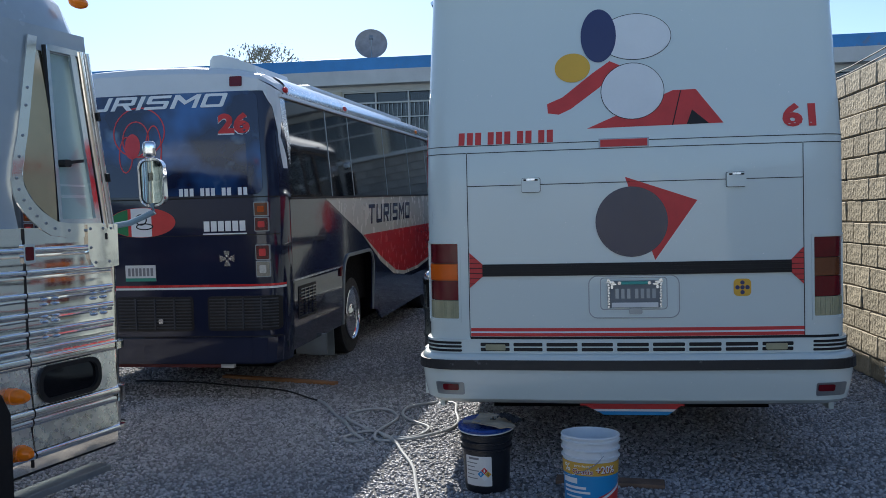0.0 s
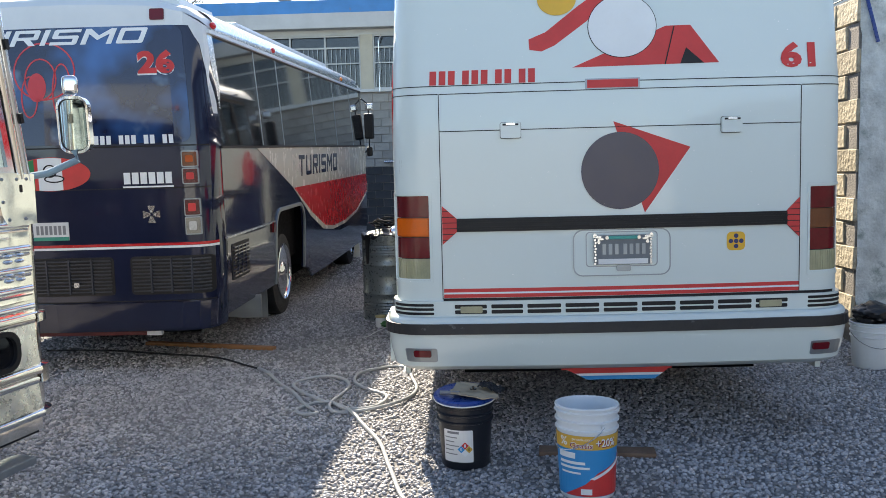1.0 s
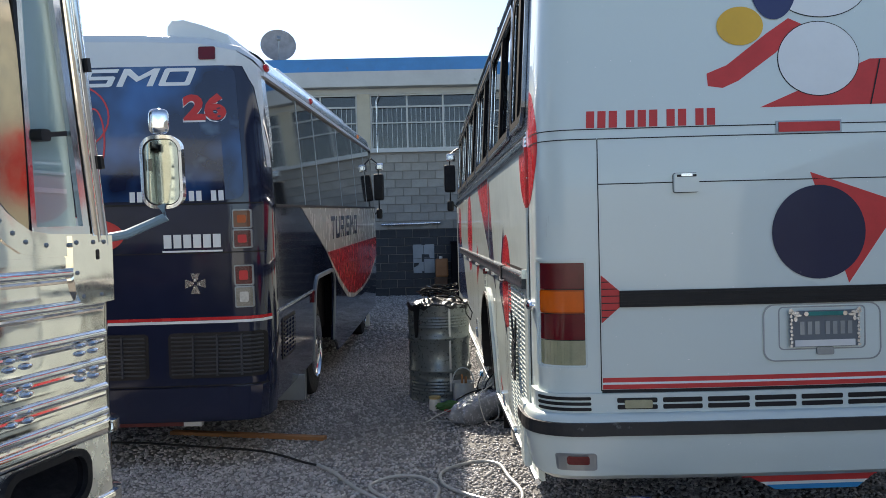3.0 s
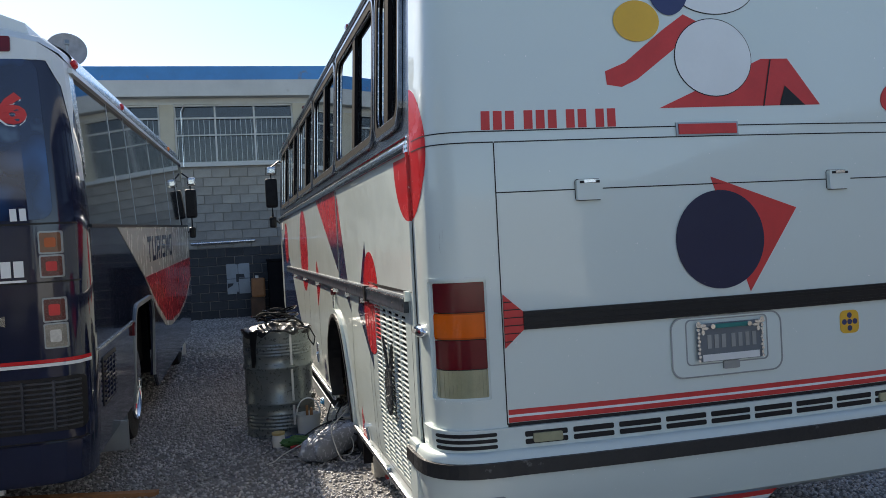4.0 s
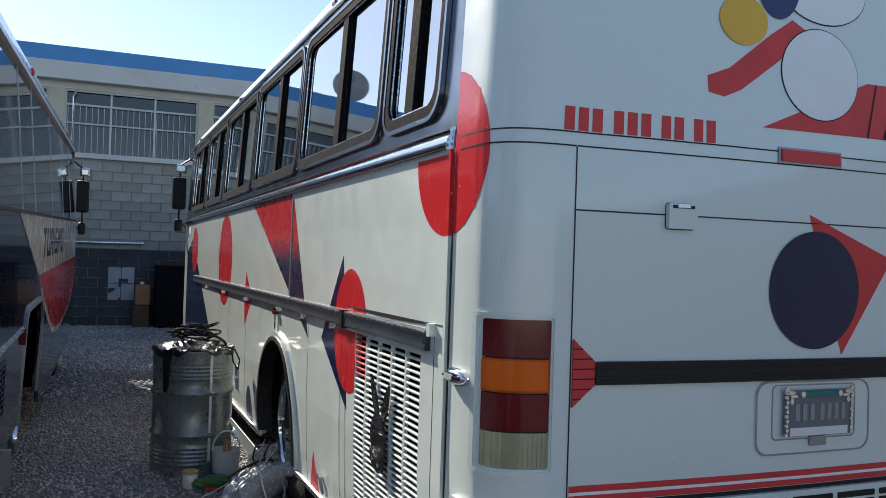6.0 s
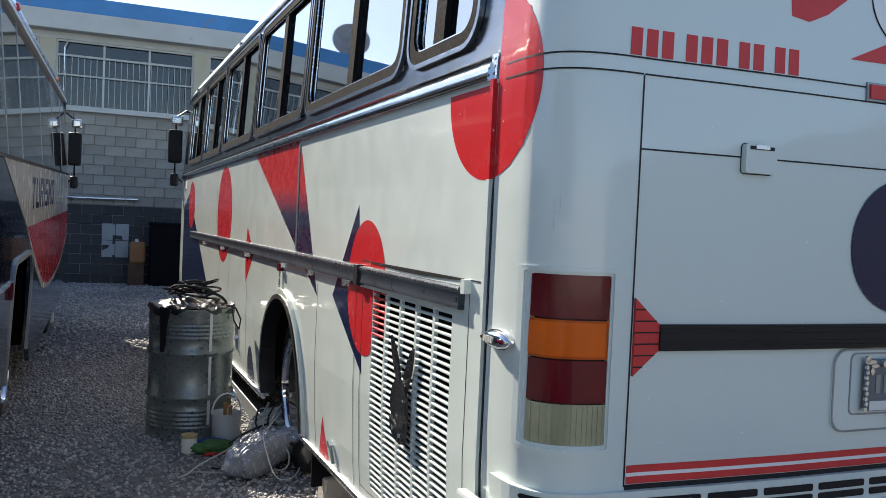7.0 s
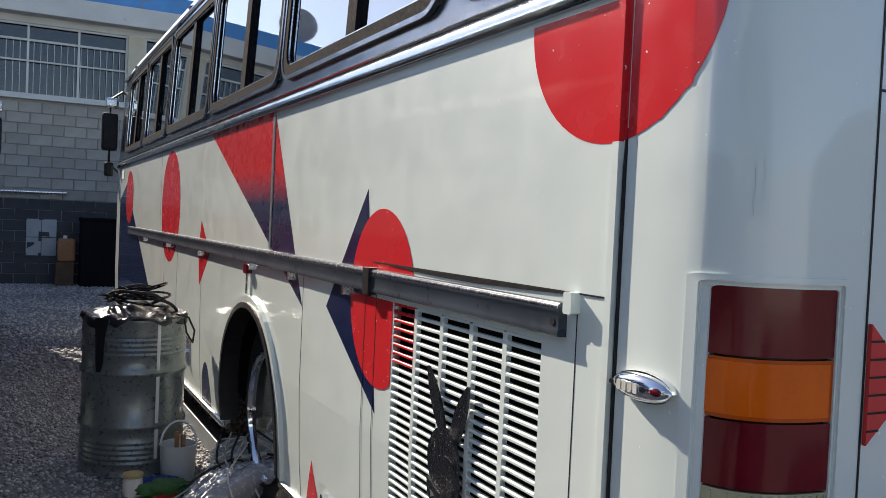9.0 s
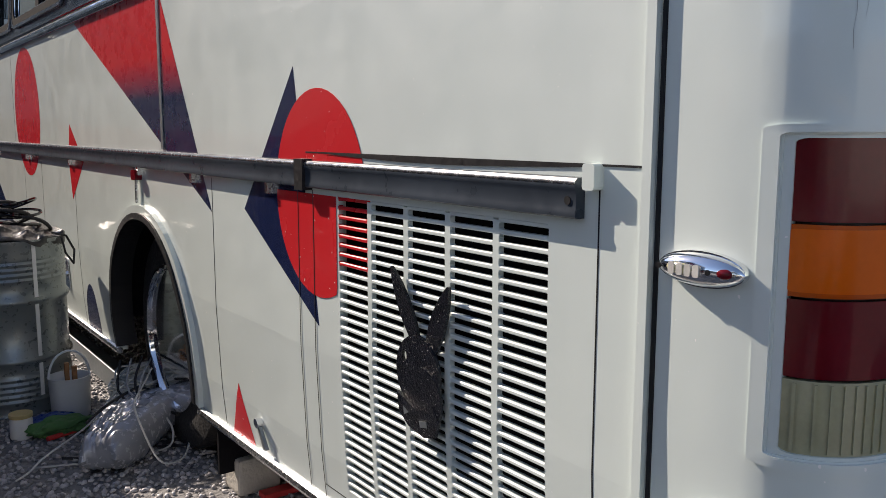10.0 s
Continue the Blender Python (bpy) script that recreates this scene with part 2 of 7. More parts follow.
def box(bm, x0, x1, y0, y1, z0, z1, bevel=0.0, m=None):
    r = bmesh.ops.create_cube(bm, size=1.0)
    mm = Matrix.Translation(((x0 + x1) / 2, (y0 + y1) / 2, (z0 + z1) / 2)) @ Matrix.Diagonal((x1 - x0, y1 - y0, z1 - z0, 1))
    bmesh.ops.transform(bm, matrix=mm, verts=r["verts"])
    if bevel:
        edges = list({e for v in r["verts"] for e in v.link_edges})
        b = bmesh.ops.bevel(bm, geom=edges, offset=bevel, segments=2, profile=0.6, affect="EDGES")
        vs = list({v for f in b["faces"] for v in f.verts} | {v for v in r["verts"] if v.is_valid})
    else:
        vs = r["verts"]
    if m:
        bmesh.ops.transform(bm, matrix=m, verts=list({v for v in vs if v.is_valid}))
    return bm


def boxes(*specs, bevel=0.0):
    bm = bmesh.new()
    for s in specs:
        box(bm, *s, bevel=bevel)
    return bm


def tube(bm, points, radius, sides=8, closed=False):
    """A round bar along points."""
    pts = [Vector(p) for p in points]
    rings = []
    n = len(pts)
    for i, p in enumerate(pts):
        a = pts[i - 1] if (i > 0 or closed) else p
        b = pts[(i + 1) % n] if (i < n - 1 or closed) else p
        d = (b - a).normalized()
        s = d.cross(Vector((0, 0, 1)))
        if s.length < 1e-3:
            s = d.cross(Vector((1, 0, 0)))
        s.normalize()
        u = s.cross(d)
        rad = radius[i] if isinstance(radius, (list, tuple)) else radius
        rings.append([bm.verts.new(p + rad * (math.cos(k * math.tau / sides) * s + math.sin(k * math.tau / sides) * u)) for k in range(sides)])
    for i in range(n if closed else n - 1):
        a, b = rings[i], rings[(i + 1) % n]
        for k in range(sides):
            bm.faces.new((a[k], a[(k + 1) % sides], b[(k + 1) % sides], b[k]))
    if not closed:
        bm.faces.new(rings[0][::-1])
        bm.faces.new(rings[-1])
    return bm


def lathe(bm, profile, sides=32, m=None):
    """A turned body from (radius, z) pairs about z."""
    rings = []
    for r, z in profile:
        rings.append([bm.verts.new((r * math.cos(k * math.tau / sides), r * math.sin(k * math.tau / sides), z)) for k in range(sides)])
    for a, b in zip(rings, rings[1:]):
        for k in range(sides):
            bm.faces.new((a[k], a[(k + 1) % sides], b[(k + 1) % sides], b[k]))
    if profile[0][0] > 1e-4:
        bm.faces.new(rings[0][::-1])
    if profile[-1][0] > 1e-4:
        bm.faces.new(rings[-1])
    bmesh.ops.remove_doubles(bm, verts=bm.verts, dist=1e-5)
    if m:
        bmesh.ops.transform(bm, matrix=m, verts=bm.verts)
    return bm


def sheet(polys, fn, thick=0.004, off=0.0, cuts_u=(), cuts_v=()):
    """Plates of given outlines (u, v), laid on the curved surface fn(u, v, w), where w is the height above it."""
    bm = bmesh.new()
    seen = {}
    for poly in polys:
        vs = []
        for u, v in poly:
            k = (round(u, 5), round(v, 5))
            if k not in seen:
                seen[k] = bm.verts.new((u, v, 0))
            vs.append(seen[k])
        try:
            bm.faces.new(vs)
        except ValueError:
            pass
    bmesh.ops.recalc_face_normals(bm, faces=bm.faces)
    big = [f for f in bm.faces if len(f.verts) > 4]
    if big:
        bmesh.ops.triangulate(bm, faces=big)
    for axis, cuts in ((0, cuts_u), (1, cuts_v)):
        for c in cuts:
            co, no = [0, 0, 0], [0, 0, 0]
            co[axis], no[axis] = c, 1
            bmesh.ops.bisect_plane(bm, geom=bm.verts[:] + bm.edges[:] + bm.faces[:], plane_co=co, plane_no=no, dist=1e-5)
    bmesh.ops.remove_doubles(bm, verts=bm.verts, dist=1e-5)
    for v in bm.verts:
        v.co.z = off + thick
    ext = bmesh.ops.extrude_face_region(bm, geom=bm.faces[:])
    for v in ext["geom"]:
        if isinstance(v, bmesh.types.BMVert):
            v.co.z = off
    for v in bm.verts:
        v.co = Vector(fn(*v.co))
    return bm


def rect(u0, u1, v0, v1):
    return [(u0, v0), (u1, v0), (u1, v1), (u0, v1)]


def rrect(u0, u1, v0, v1, r, n=5):
    pts = []
    for cx, cy, a0 in ((u1 - r, v1 - r, 0), (u0 + r, v1 - r, 90), (u0 + r, v0 + r, 180), (u1 - r, v0 + r, 270)):
        for k in range(n + 1):
            a = radians(a0 + 90 * k / n)
            pts.append((cx + r * math.cos(a), cy + r * math.sin(a)))
    return pts


def oval(u, v, ru, rv, n=40, a0=0, a1=360):
    full = a1 - a0 >= 360
    m = n if full else n + 1
    return [(u + ru * math.cos(radians(a0 + (a1 - a0) * k / n)), v + rv * math.sin(radians(a0 + (a1 - a0) * k / n))) for k in range(m)]


def ring(outer, inner):
    n = len(outer)
    return [[outer[i], outer[(i + 1) % n], inner[(i + 1) % n], inner[i]] for i in range(n)]


def lettering(name, text, fn, u0, u1, v0, v1, mat, parent, label="", thick=0.004, off=0.001, shear=0.0, bold=0.0, flip=False):
    """Words in the built-in font, fitted to a field of the surface fn."""
    cu = bpy.data.curves.new(name, "FONT")
    cu.body, cu.resolution_u, cu.shear, cu.offset = text, 3, shear, bold
    tmp = new(name, cu)
    bpy.context.view_layer.update()
    me = bpy.data.meshes.new_from_object(tmp.evaluated_get(bpy.context.evaluated_depsgraph_get()))
    bpy.data.objects.remove(tmp)
    bm = bmesh.new()
    bm.from_mesh(me)
    xs, ys = [v.co.x for v in bm.verts], [v.co.y for v in bm.verts]
    ax, bx, ay, by = min(xs), max(xs), min(ys), max(ys)
    for v in bm.verts:
        a = (v.co.x - ax) / (bx - ax)
        v.co = Vector((u0 + (u1 - u0) * a, v0 + (v1 - v0) * (v.co.y - ay) / (by - ay), off + thick))
    ext = bmesh.ops.extrude_face_region(bm, geom=bm.faces[:])
    for v in ext["geom"]:
        if isinstance(v, bmesh.types.BMVert):
            v.co.z = off
    for v in bm.verts:
        v.co = Vector(fn(*v.co))
    return part(name, bm, mat, parent, label)


GLYPHS = {
    "T": (1.0, [rect(0, 1, 0.8, 1), rect(0.40, 0.60, 0, 0.8)]),
    "U": (1.0, [rect(0, 0.2, 0.2, 1), rect(0.8, 1, 0.2, 1), [(0.07, 0), (0.93, 0), (1, 0.07), (1, 0.2), (0, 0.2), (0, 0.07)]]),
    "R": (1.0, [rect(0, 0.2, 0, 0.8), [(0, 0.8), (1, 0.8), (1, 0.93), (0.93, 1), (0, 1)], rect(0.8, 1, 0.56, 0.8), [(0.2, 0.37), (0.93, 0.37), (1, 0.43), (1, 0.56), (0.2, 0.56)], [(0.74, 0), (1, 0), (0.72, 0.37), (0.46, 0.37)]]),
    "I": (0.2, [rect(0, 1, 0, 1)]),
    "S": (1.0, [[(0, 0.8), (1, 0.8), (1, 1), (0.07, 1), (0, 0.93)], rect(0, 0.2, 0.6, 0.8), [(0, 0.47), (0.07, 0.4), (1, 0.4), (1, 0.53), (0.93, 0.6), (0, 0.6)], rect(0.8, 1, 0.2, 0.4), [(0, 0), (0.93, 0), (1, 0.07), (1, 0.2), (0, 0.2)]]),
    "M": (1.15, [rect(0, 0.17, 0, 1), rect(0.83, 1, 0, 1), [(0.17, 0.66), (0.5, 0.26), (0.5, 0.56), (0.17, 1)], [(0.5, 0.26), (0.83, 0.66), (0.83, 1), (0.5, 0.56)]]),
    "O": (1.0, ring(rrect(0, 1, 0, 1, 0.09, 3), rrect(0.19, 0.81, 0.2, 0.8, 0.05, 3))),
}


def block_word(text, u0, u1, v0, v1, lean, gap=0.22):
    """Outlines of square block capitals, leaning by so much of their height, in a field."""
    total = sum(GLYPHS[c][0] + gap for c in text) - gap
    unit = (u1 - u0 - lean * (v1 - v0)) / total
    polys, at = [], u0
    for c in text:
        w, parts_ = GLYPHS[c]
        polys += [[(at + x * w * unit + lean * y * (v1 - v0), v0 + y * (v1 - v0)) for x, y in p] for p in parts_]
        at += (w + gap) * unit
    return polys


def table(x, rows):
    """Straight interpolation in (x, value) rows."""
    if x <= rows[0][0]:
        return rows[0][1]
    for (a, va), (b, vb) in zip(rows, rows[1:]):
        if x <= b:
            return va + (vb - va) * (x - a) / (b - a)
    return rows[-1][1]


# ---- ground ----
bm = bmesh.new()
bmesh.ops.create_grid(bm, x_segments=8, y_segments=8, size=400)
ground = tagged(part("ground", bm, GRAVEL), "grey gravel yard", "ground", kind="structure")


# ---- far building ----
FW = 22.0
wall = thing("wall_north", "grey concrete block building wall with barred upper windows", "wall", kind="structure")
part("wall_body", boxes((-16, 16, FW - 0.014, FW + 0.25, -0.2, 3.5)), MORTAR, wall)
part("fascia", boxes((-16, 16, FW - 0.35, FW + 0.1, 5.06, 5.43), bevel=0.015), FASCIA, wall, "white painted concrete fascia")
part("parapet", boxes((-16, 16, FW - 0.25, FW + 0.1, 5.432, 5.76), bevel=0.02), BLUE, wall, "blue painted parapet with rust marks")
part("roof_slab", boxes((-16, 16, FW + 0.1, FW + 6, 5.1, 5.4)), FASCIA, wall)
part("back_wall", boxes((-16, 16, FW + 3.0, FW + 3.2, 3.3, 5.1)), PLASTER, wall)
part("lintel", boxes((-16, 16, FW - 0.02, FW + 0.2, 4.93, 5.06)), FASCIA, wall)
part("sill", boxes((-16, 16, FW - 0.08, FW + 0.24, 3.503, 3.58), bevel=0.01), FASCIA, wall)
part("upper_floor", boxes((-16, 16, FW + 0.25, FW + 3.0, 3.3, 3.45)), MORTAR, wall)
for k in range(-5, 6):
    x = -2.315 + 2.98 * k
    if -15 < x < 15:
        part("pilaster", boxes((x - 0.155, x + 0.155, FW - 0.04, FW + 0.2, 3.58, 4.93), bevel=0.01), PILASTER, wall)

# ---- right wall ----
side_wall = thing("wall_east", "tan concrete block wall, partly whitewashed", "wall", kind="structure")
part("wall_core", boxes((3.220, 3.45, 7.62, 22, -0.1, 2.85)), MORTAR, side_wall)
# its near end turns outwards; the face towards the yard is plastered
bm = bmesh.new()
bmesh.ops.create_grid(bm, x_segments=60, y_segments=60, size=0.5)
for v in bm.verts:
    x, z = 3.235 + (v.co.x + 0.5) * 2.9, -0.1 + (v.co.y + 0.5) * 3.2
    q = Vector((x * 4, z * 4, 2))
    ragged = 0.02 * noise.noise(Vector((z * 9, 5, 1))) if v.co.x < -0.49 else 0.0
    v.co = Vector((x + ragged, 7.6 - 0.012 * noise.noise(q) - 0.008 * noise.noise(q * 2.7), z))
bmesh.ops.solidify(bm, geom=bm.faces[:], thickness=0.23)
part("plaster", bm, PLASTER, side_wall, "whitewashed rough plaster")

# plain unseen walls added to close the yard; pale south one brightens reflections
south = tagged(part("wall_south", boxes((-14, 6.3, -12.3, -12, -0.1, 3.0)), PLASTER), "plain yard wall", "wall", kind="structure")
tagged(part("wall_yard", boxes((6.1, 6.3, -12, 7.83, -0.1, 3.0)), BLOCK), "plain yard wall", "wall", kind="structure")
west = tagged(part("wall_west", boxes((-14.3, -14, -12.3, 22, -0.1, 3.0)), MORTAR), "plain yard wall", "wall", kind="structure")


# ---- white coach ----
C61, HALF = 0.81, 1.225
PROFILE61 = [(0.30, 0.03), (0.5, 0.012), (0.8, 0.0), (1.95, 0.003), (2.1, 0.012), (2.9, 0.06)]


def in61(z):
    return table(z, PROFILE61)


def side61(u, v, w):
    return (C61 - HALF + in61(v) - w, u, v)


YR = [(-0.4154, 5.486)] + [(-0.10 - 0.315 * math.sin(radians(90 - 7.5 * k)) ** 0.58, 5.40 - 0.245 * math.cos(radians(90 - 7.5 * k)) ** 0.58) for k in range(12)] + [(-0.10, 5.155), (0.1, 5.142), (0.4, 5.13), (0.81, 5.125)]
REAR_U = [a for a, _ in YR[1:]] + [2 * C61 - a for a, _ in YR[1:-1]]


def rear61(u, v, w):
    a = u if u <= C61 else 2 * C61 - u
    k = 1 - in61(v) / HALF
    y = table(a, YR) + max(0, v - 1.96) * 0.05
    b = table(a - 0.004, YR) - table(a + 0.004, YR)
    n = Vector((-b / 0.008, -1)) if a > -0.411 else Vector((-1, 0))
    n.normalize()
    sx = 1 if u <= C61 else -1
    return (C61 + (u - C61) * k + sx * n.x * w, y + n.y * w, v)


coach = thing("white_coach", "white coach with red and navy painted circles, parked on gravel", "bus")
# arch in the left flank
FRONT = 14.2
arch_l2r = [(8.245 - 0.555 * math.cos(radians(a)), 0.50 + 0.565 * math.sin(radians(a))) for a in range(0, 181, 5)]
lower = [(6.555, 0.34), (7.69, 0.34)] + arch_l2r + [(8.80, 0.34), (FRONT, 0.34), (FRONT, 1.95), (6.555, 1.95)]
flank_polys = [lower, [(5.50, 0.34), (5.73, 0.34), (5.73, 1.95), (5.486, 1.95), (5.486, 0.74), (5.50, 0.74)], rect(5.73, 6.555, 0.34, 0.425), rect(5.73, 6.555, 1.24, 1.95)]
ZC = (0.5, 0.8, 1.2, 1.6)
for poly in flank_polys:
    part("flank_panel", sheet([poly], side61, 0.03, -0.03, cuts_v=ZC), WHITE, coach)
WINS = [(5.66, 6.24), (6.33, 7.84), (7.92, 9.38), (9.47, 10.94), (11.03, 12.29), (12.37, 13.62)]
WZ0, WZ1 = 2.10, 2.84
strips = [rect(5.486, FRONT, 1.95, WZ0), rect(5.486, FRONT, WZ1, 2.92)]
edges_y = [5.486] + [e for w in WINS for e in w] + [FRONT]
for a, b in zip(edges_y[::2], edges_y[1::2]):
    strips.append(rect(a, b, WZ0, WZ1))
for poly in strips:
    part("window_pillar" if poly[0][1] == WZ0 else "window_band", sheet([poly], side61, 0.03, -0.031, cuts_v=(2.3, 2.6)), BAND, coach, "dark polished metal window band")
LA, LB, LZ0, LZ1 = -0.4075, -0.213, 0.944, 1.407
ME = 2 * C61
rear_polys = [rect(-0.4154, LA, 0.72, 2.92), rect(LB, ME - LB, 0.72, 2.92), rect(ME - LA, ME + 0.4154, 0.72, 2.92)]
for a, b in ((LA, LB), (ME - LB, ME - LA)):
    rear_polys += [rect(a, b, 0.72, LZ0), rect(a, b, LZ1, 2.92)]
part("rear_panel", sheet(rear_polys, rear61, 0.03, -0.03, cuts_u=REAR_U + [LA, LB, ME - LA, ME - LB], cuts_v=(LZ0, LZ1, 1.2, 1.6, 1.96, 2.2, 2.5)), WHITE, coach, smooth=True)
# right flank and front close the body
RX = 2 * C61 + 0.38
for y0, y1, z0, z1 in [(5.46, FRONT, 0.34, WZ0), (5.46, FRONT, WZ1, 2.92)] + [(a, b, WZ0, WZ1) for a, b in zip(edges_y[::2], edges_y[1::2])]:
    part("flank_panel", boxes((RX, RX + 0.03, y0, y1, z0, z1)), WHITE, coach)
for a, b in WINS:
    part("pane", boxes((RX + 0.01, RX + 0.015, a, b, WZ0, WZ1)), GLASS, coach)
part("front_panel", boxes((C61 - HALF + 0.05, C61 + HALF - 0.05, FRONT - 0.03, FRONT, 0.34, 2.0)), WHITE, coach)
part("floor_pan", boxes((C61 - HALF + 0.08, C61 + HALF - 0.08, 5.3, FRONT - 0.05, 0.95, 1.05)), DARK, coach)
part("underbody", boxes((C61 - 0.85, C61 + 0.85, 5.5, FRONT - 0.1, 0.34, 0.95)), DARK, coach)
part("roof_lining", boxes((C61 - HALF + 0.12, C61 + HALF - 0.12, 5.5, FRONT - 0.1, 2.86, 2.88)), DULL, coach)
bm = bmesh.new()
sec = [(1.0, 2.92), (0.985, 2.98), (0.95, 3.05), (0.86, 3.12), (0.65, 3.19), (0.3, 3.23), (0, 3.24)]
sec = [(-a, z) for a, z in sec] + [(a, z) for a, z in sec[-2::-1]]
ys = [(5.16, 0.0), (5.2, 0.5), (5.32, 0.85), (5.5, 1.0), (FRONT - 0.3, 1.0), (FRONT, 0.6)]
rows_ = [[bm.verts.new((C61 + a * (HALF - 0.06), y, 2.92 + (z - 2.92) * h)) for a, z in sec] for y, h in ys]
for a, b in zip(rows_, rows_[1:]):
    for k in range(len(sec) - 1):
        bm.faces.new((a[k], a[k + 1], b[k + 1], b[k]))
part("roof", bm, WHITE2, coach, smooth=True)

# ---- navy coach ----
navy_m = pose(-1.95, 7.05, 0, 1.5, 0, -1.3)
navy = thing("navy_coach", "navy blue coach with a white and red flank, parked on gravel", "bus", navy_m)
LEN26, W26 = 7.7, 2.5
P26 = [(0.3, -0.04), (0.6, -0.01), (1.0, 0.0), (1.75, 0.0), (2.6, -0.06), (2.7, -0.07)]


def side26(u, v, w):
    return (table(v, P26) + w, u, v)


YR26 = [(-0.0, 0.30), (0.01, 0.16), (0.05, 0.07), (0.12, 0.025), (0.25, 0.0), (1.25, -0.03)]


def rear26(u, v, w):
    a = -u if u > -1.25 else 2.5 + u
    k = 1 + table(v, P26) / 1.25
    return (-1.25 + (u + 1.25) * k, table(a, YR26) - w + max(0, v - 1.8) * 0.10, v)


part("rear_panel", sheet([rect(-2.5, 0, 0.34, 2.69)], rear26, 0.03, -0.03, cuts_u=[-a for a, _ in YR26[1:]] + [a - 2.5 for a, _ in YR26[1:-1]], cuts_v=(0.6, 1.0, 1.8, 2.3)), NAVY, navy, smooth=True)
def arch_shape(g):
    """Squared arch with rounded shoulders, grown by g."""
    r = 0.20 + g
    return [(1.83 - g, 0.40), (1.83 - g, 0.92)] + [(2.03 - r * math.cos(radians(a)), 0.92 + r * math.sin(radians(a))) for a in (15, 30, 45, 60, 75, 90)] + [(2.84 + r * math.sin(radians(a)), 0.92 + r * math.cos(radians(a))) for a in (0, 15, 30, 45, 60, 75, 90)] + [(3.04 + g, 0.40)]
arch26 = arch_shape(0)
part("flank", sheet([[(0.30, 0.40)] + arch26 + [(3.30, 0.36), (3.5, 0.22), (LEN26, 0.22), (LEN26, 1.75), (0.30, 1.75)]], side26, 0.03, -0.03, cuts_v=(0.6, 1.0)), NAVY, navy)
part("window_band", sheet([rect(0.30, LEN26, 1.75, 2.66)], side26, 0.012, -0.02, cuts_v=(2.2,)), BLACK_GLOSS, navy, "dark glossy side glazing")
part("core", boxes((-2.42, -0.12, 0.35, LEN26 - 0.02, 0.55, 2.6)), DARK, navy)
bm = bmesh.new()
sec = [(1.0, 2.66), (1.0, 2.70), (0.975, 2.77), (0.9, 2.84), (0.7, 2.90), (0.35, 2.93), (0, 2.94)]
sec = [(-a, z) for a, z in sec] + [(a, z) for a, z in sec[-2::-1]]
back = [table((1 - abs(a)) * 1.25, YR26) + 0.10 for a, _ in sec]
rows_ = [[bm.verts.new((-1.25 + a * 1.19, y0 + dy, 2.66 + (z - 2.66) * h)) for (a, z), y0 in zip(sec, back)] for dy, h in ((0, 0.70), (0.05, 0.9), (0.16, 1.0))]
rows_ += [[bm.verts.new((-1.25 + a * 1.19, y, 2.66 + (z - 2.66) * h)) for a, z in sec] for y, h in ((LEN26 - 0.3, 1.0), (LEN26, 0.7))]
for a, b in zip(rows_, rows_[1:]):
    for k in range(len(sec) - 1):
        bm.faces.new((a[k], a[k + 1], b[k + 1], b[k]))
part("roof", bm, WHITE2, navy, "white painted roof", smooth=False)
bm = bmesh.new()
cove = [(-0.075, 2.672), (-0.054, 2.674), (-0.052, 2.715), (-0.064, 2.752), (-0.085, 2.785), (-0.122, 2.818), (-0.175, 2.848), (-0.19, 2.83)]
ends_ = [[bm.verts.new((x, y, z)) for x, z in cove] for y in (0.47, 2.2, 2.21, 4.6, 4.61, LEN26 - 0.3)]
for k in (0, 2, 4):
    for j in range(len(cove) - 1):
        bm.faces.new((ends_[k][j], ends_[k][j + 1], ends_[k + 1][j + 1], ends_[k + 1][j]))
part("roof_cove", bm, ALU, navy, "silver roof edge panel", smooth=True)
part("underbody", boxes((-1.85, -0.62, 1.25, LEN26 - 0.3, 0.06, 0.56), (-1.85, -0.62, 0.45, 1.25, 0.30, 0.56)), DARK, navy)
for y in (2.42, 6.55):
    part("wheel_well", boxes((-0.64, -0.60, y - 0.72, y + 0.72, 0.24, 1.2), (-0.60, -0.06, y + 0.66, y + 0.70, 0.42, 1.2)), DARK, navy)
part("front_panel", boxes((-2.45, -0.05, LEN26 - 0.02, LEN26, 0.4, 2.66)), NAVY, navy)

# ---- stainless coach ----
steel_m = pose(-2.03, 4.45, 0, 0, 0, -13)
steel = thing("stainless_coach", "old coach with polished fluted stainless steel sides", "bus", steel_m)
part("flank", boxes((-0.06, 0.0, -7, -0.02, 0.38, 1.56)), STEEL, steel)
part("body_core", boxes((-2.4, -0.1, -7, -0.7, 0.4, 2.6)), DULL, steel)

# ---- drum ----
drum = thing("steel_drum", "grey galvanised steel drum with cables on top", "drum", pose(-0.80, 9.35, 0))
bm = bmesh.new()
prof = [(0.0, 0.0), (0.285, 0.0), (0.292, 0.012), (0.283, 0.03)]
for k in range(5):
    prof += [(0.283, 0.065 + 0.029 * k), (0.2885, 0.0795 + 0.029 * k)]
prof += [(0.283, 0.212)]
for zc in (0.283, 0.58):
    prof += [(0.283, zc - 0.025), (0.296, zc - 0.008), (0.296, zc + 0.008), (0.283, zc + 0.025)]
for k in range(5):
    z = 0.67 + 0.027 * k
    prof += [(0.283, z), (0.2885, z + 0.0135)]
prof += [(0.283, 0.85), (0.292, 0.865), (0.292, 0.88), (0.28, 0.88), (0.28, 0.86), (0.0, 0.86)]
part("shell", lathe(bm, prof, 40), GALV, drum, smooth=True)

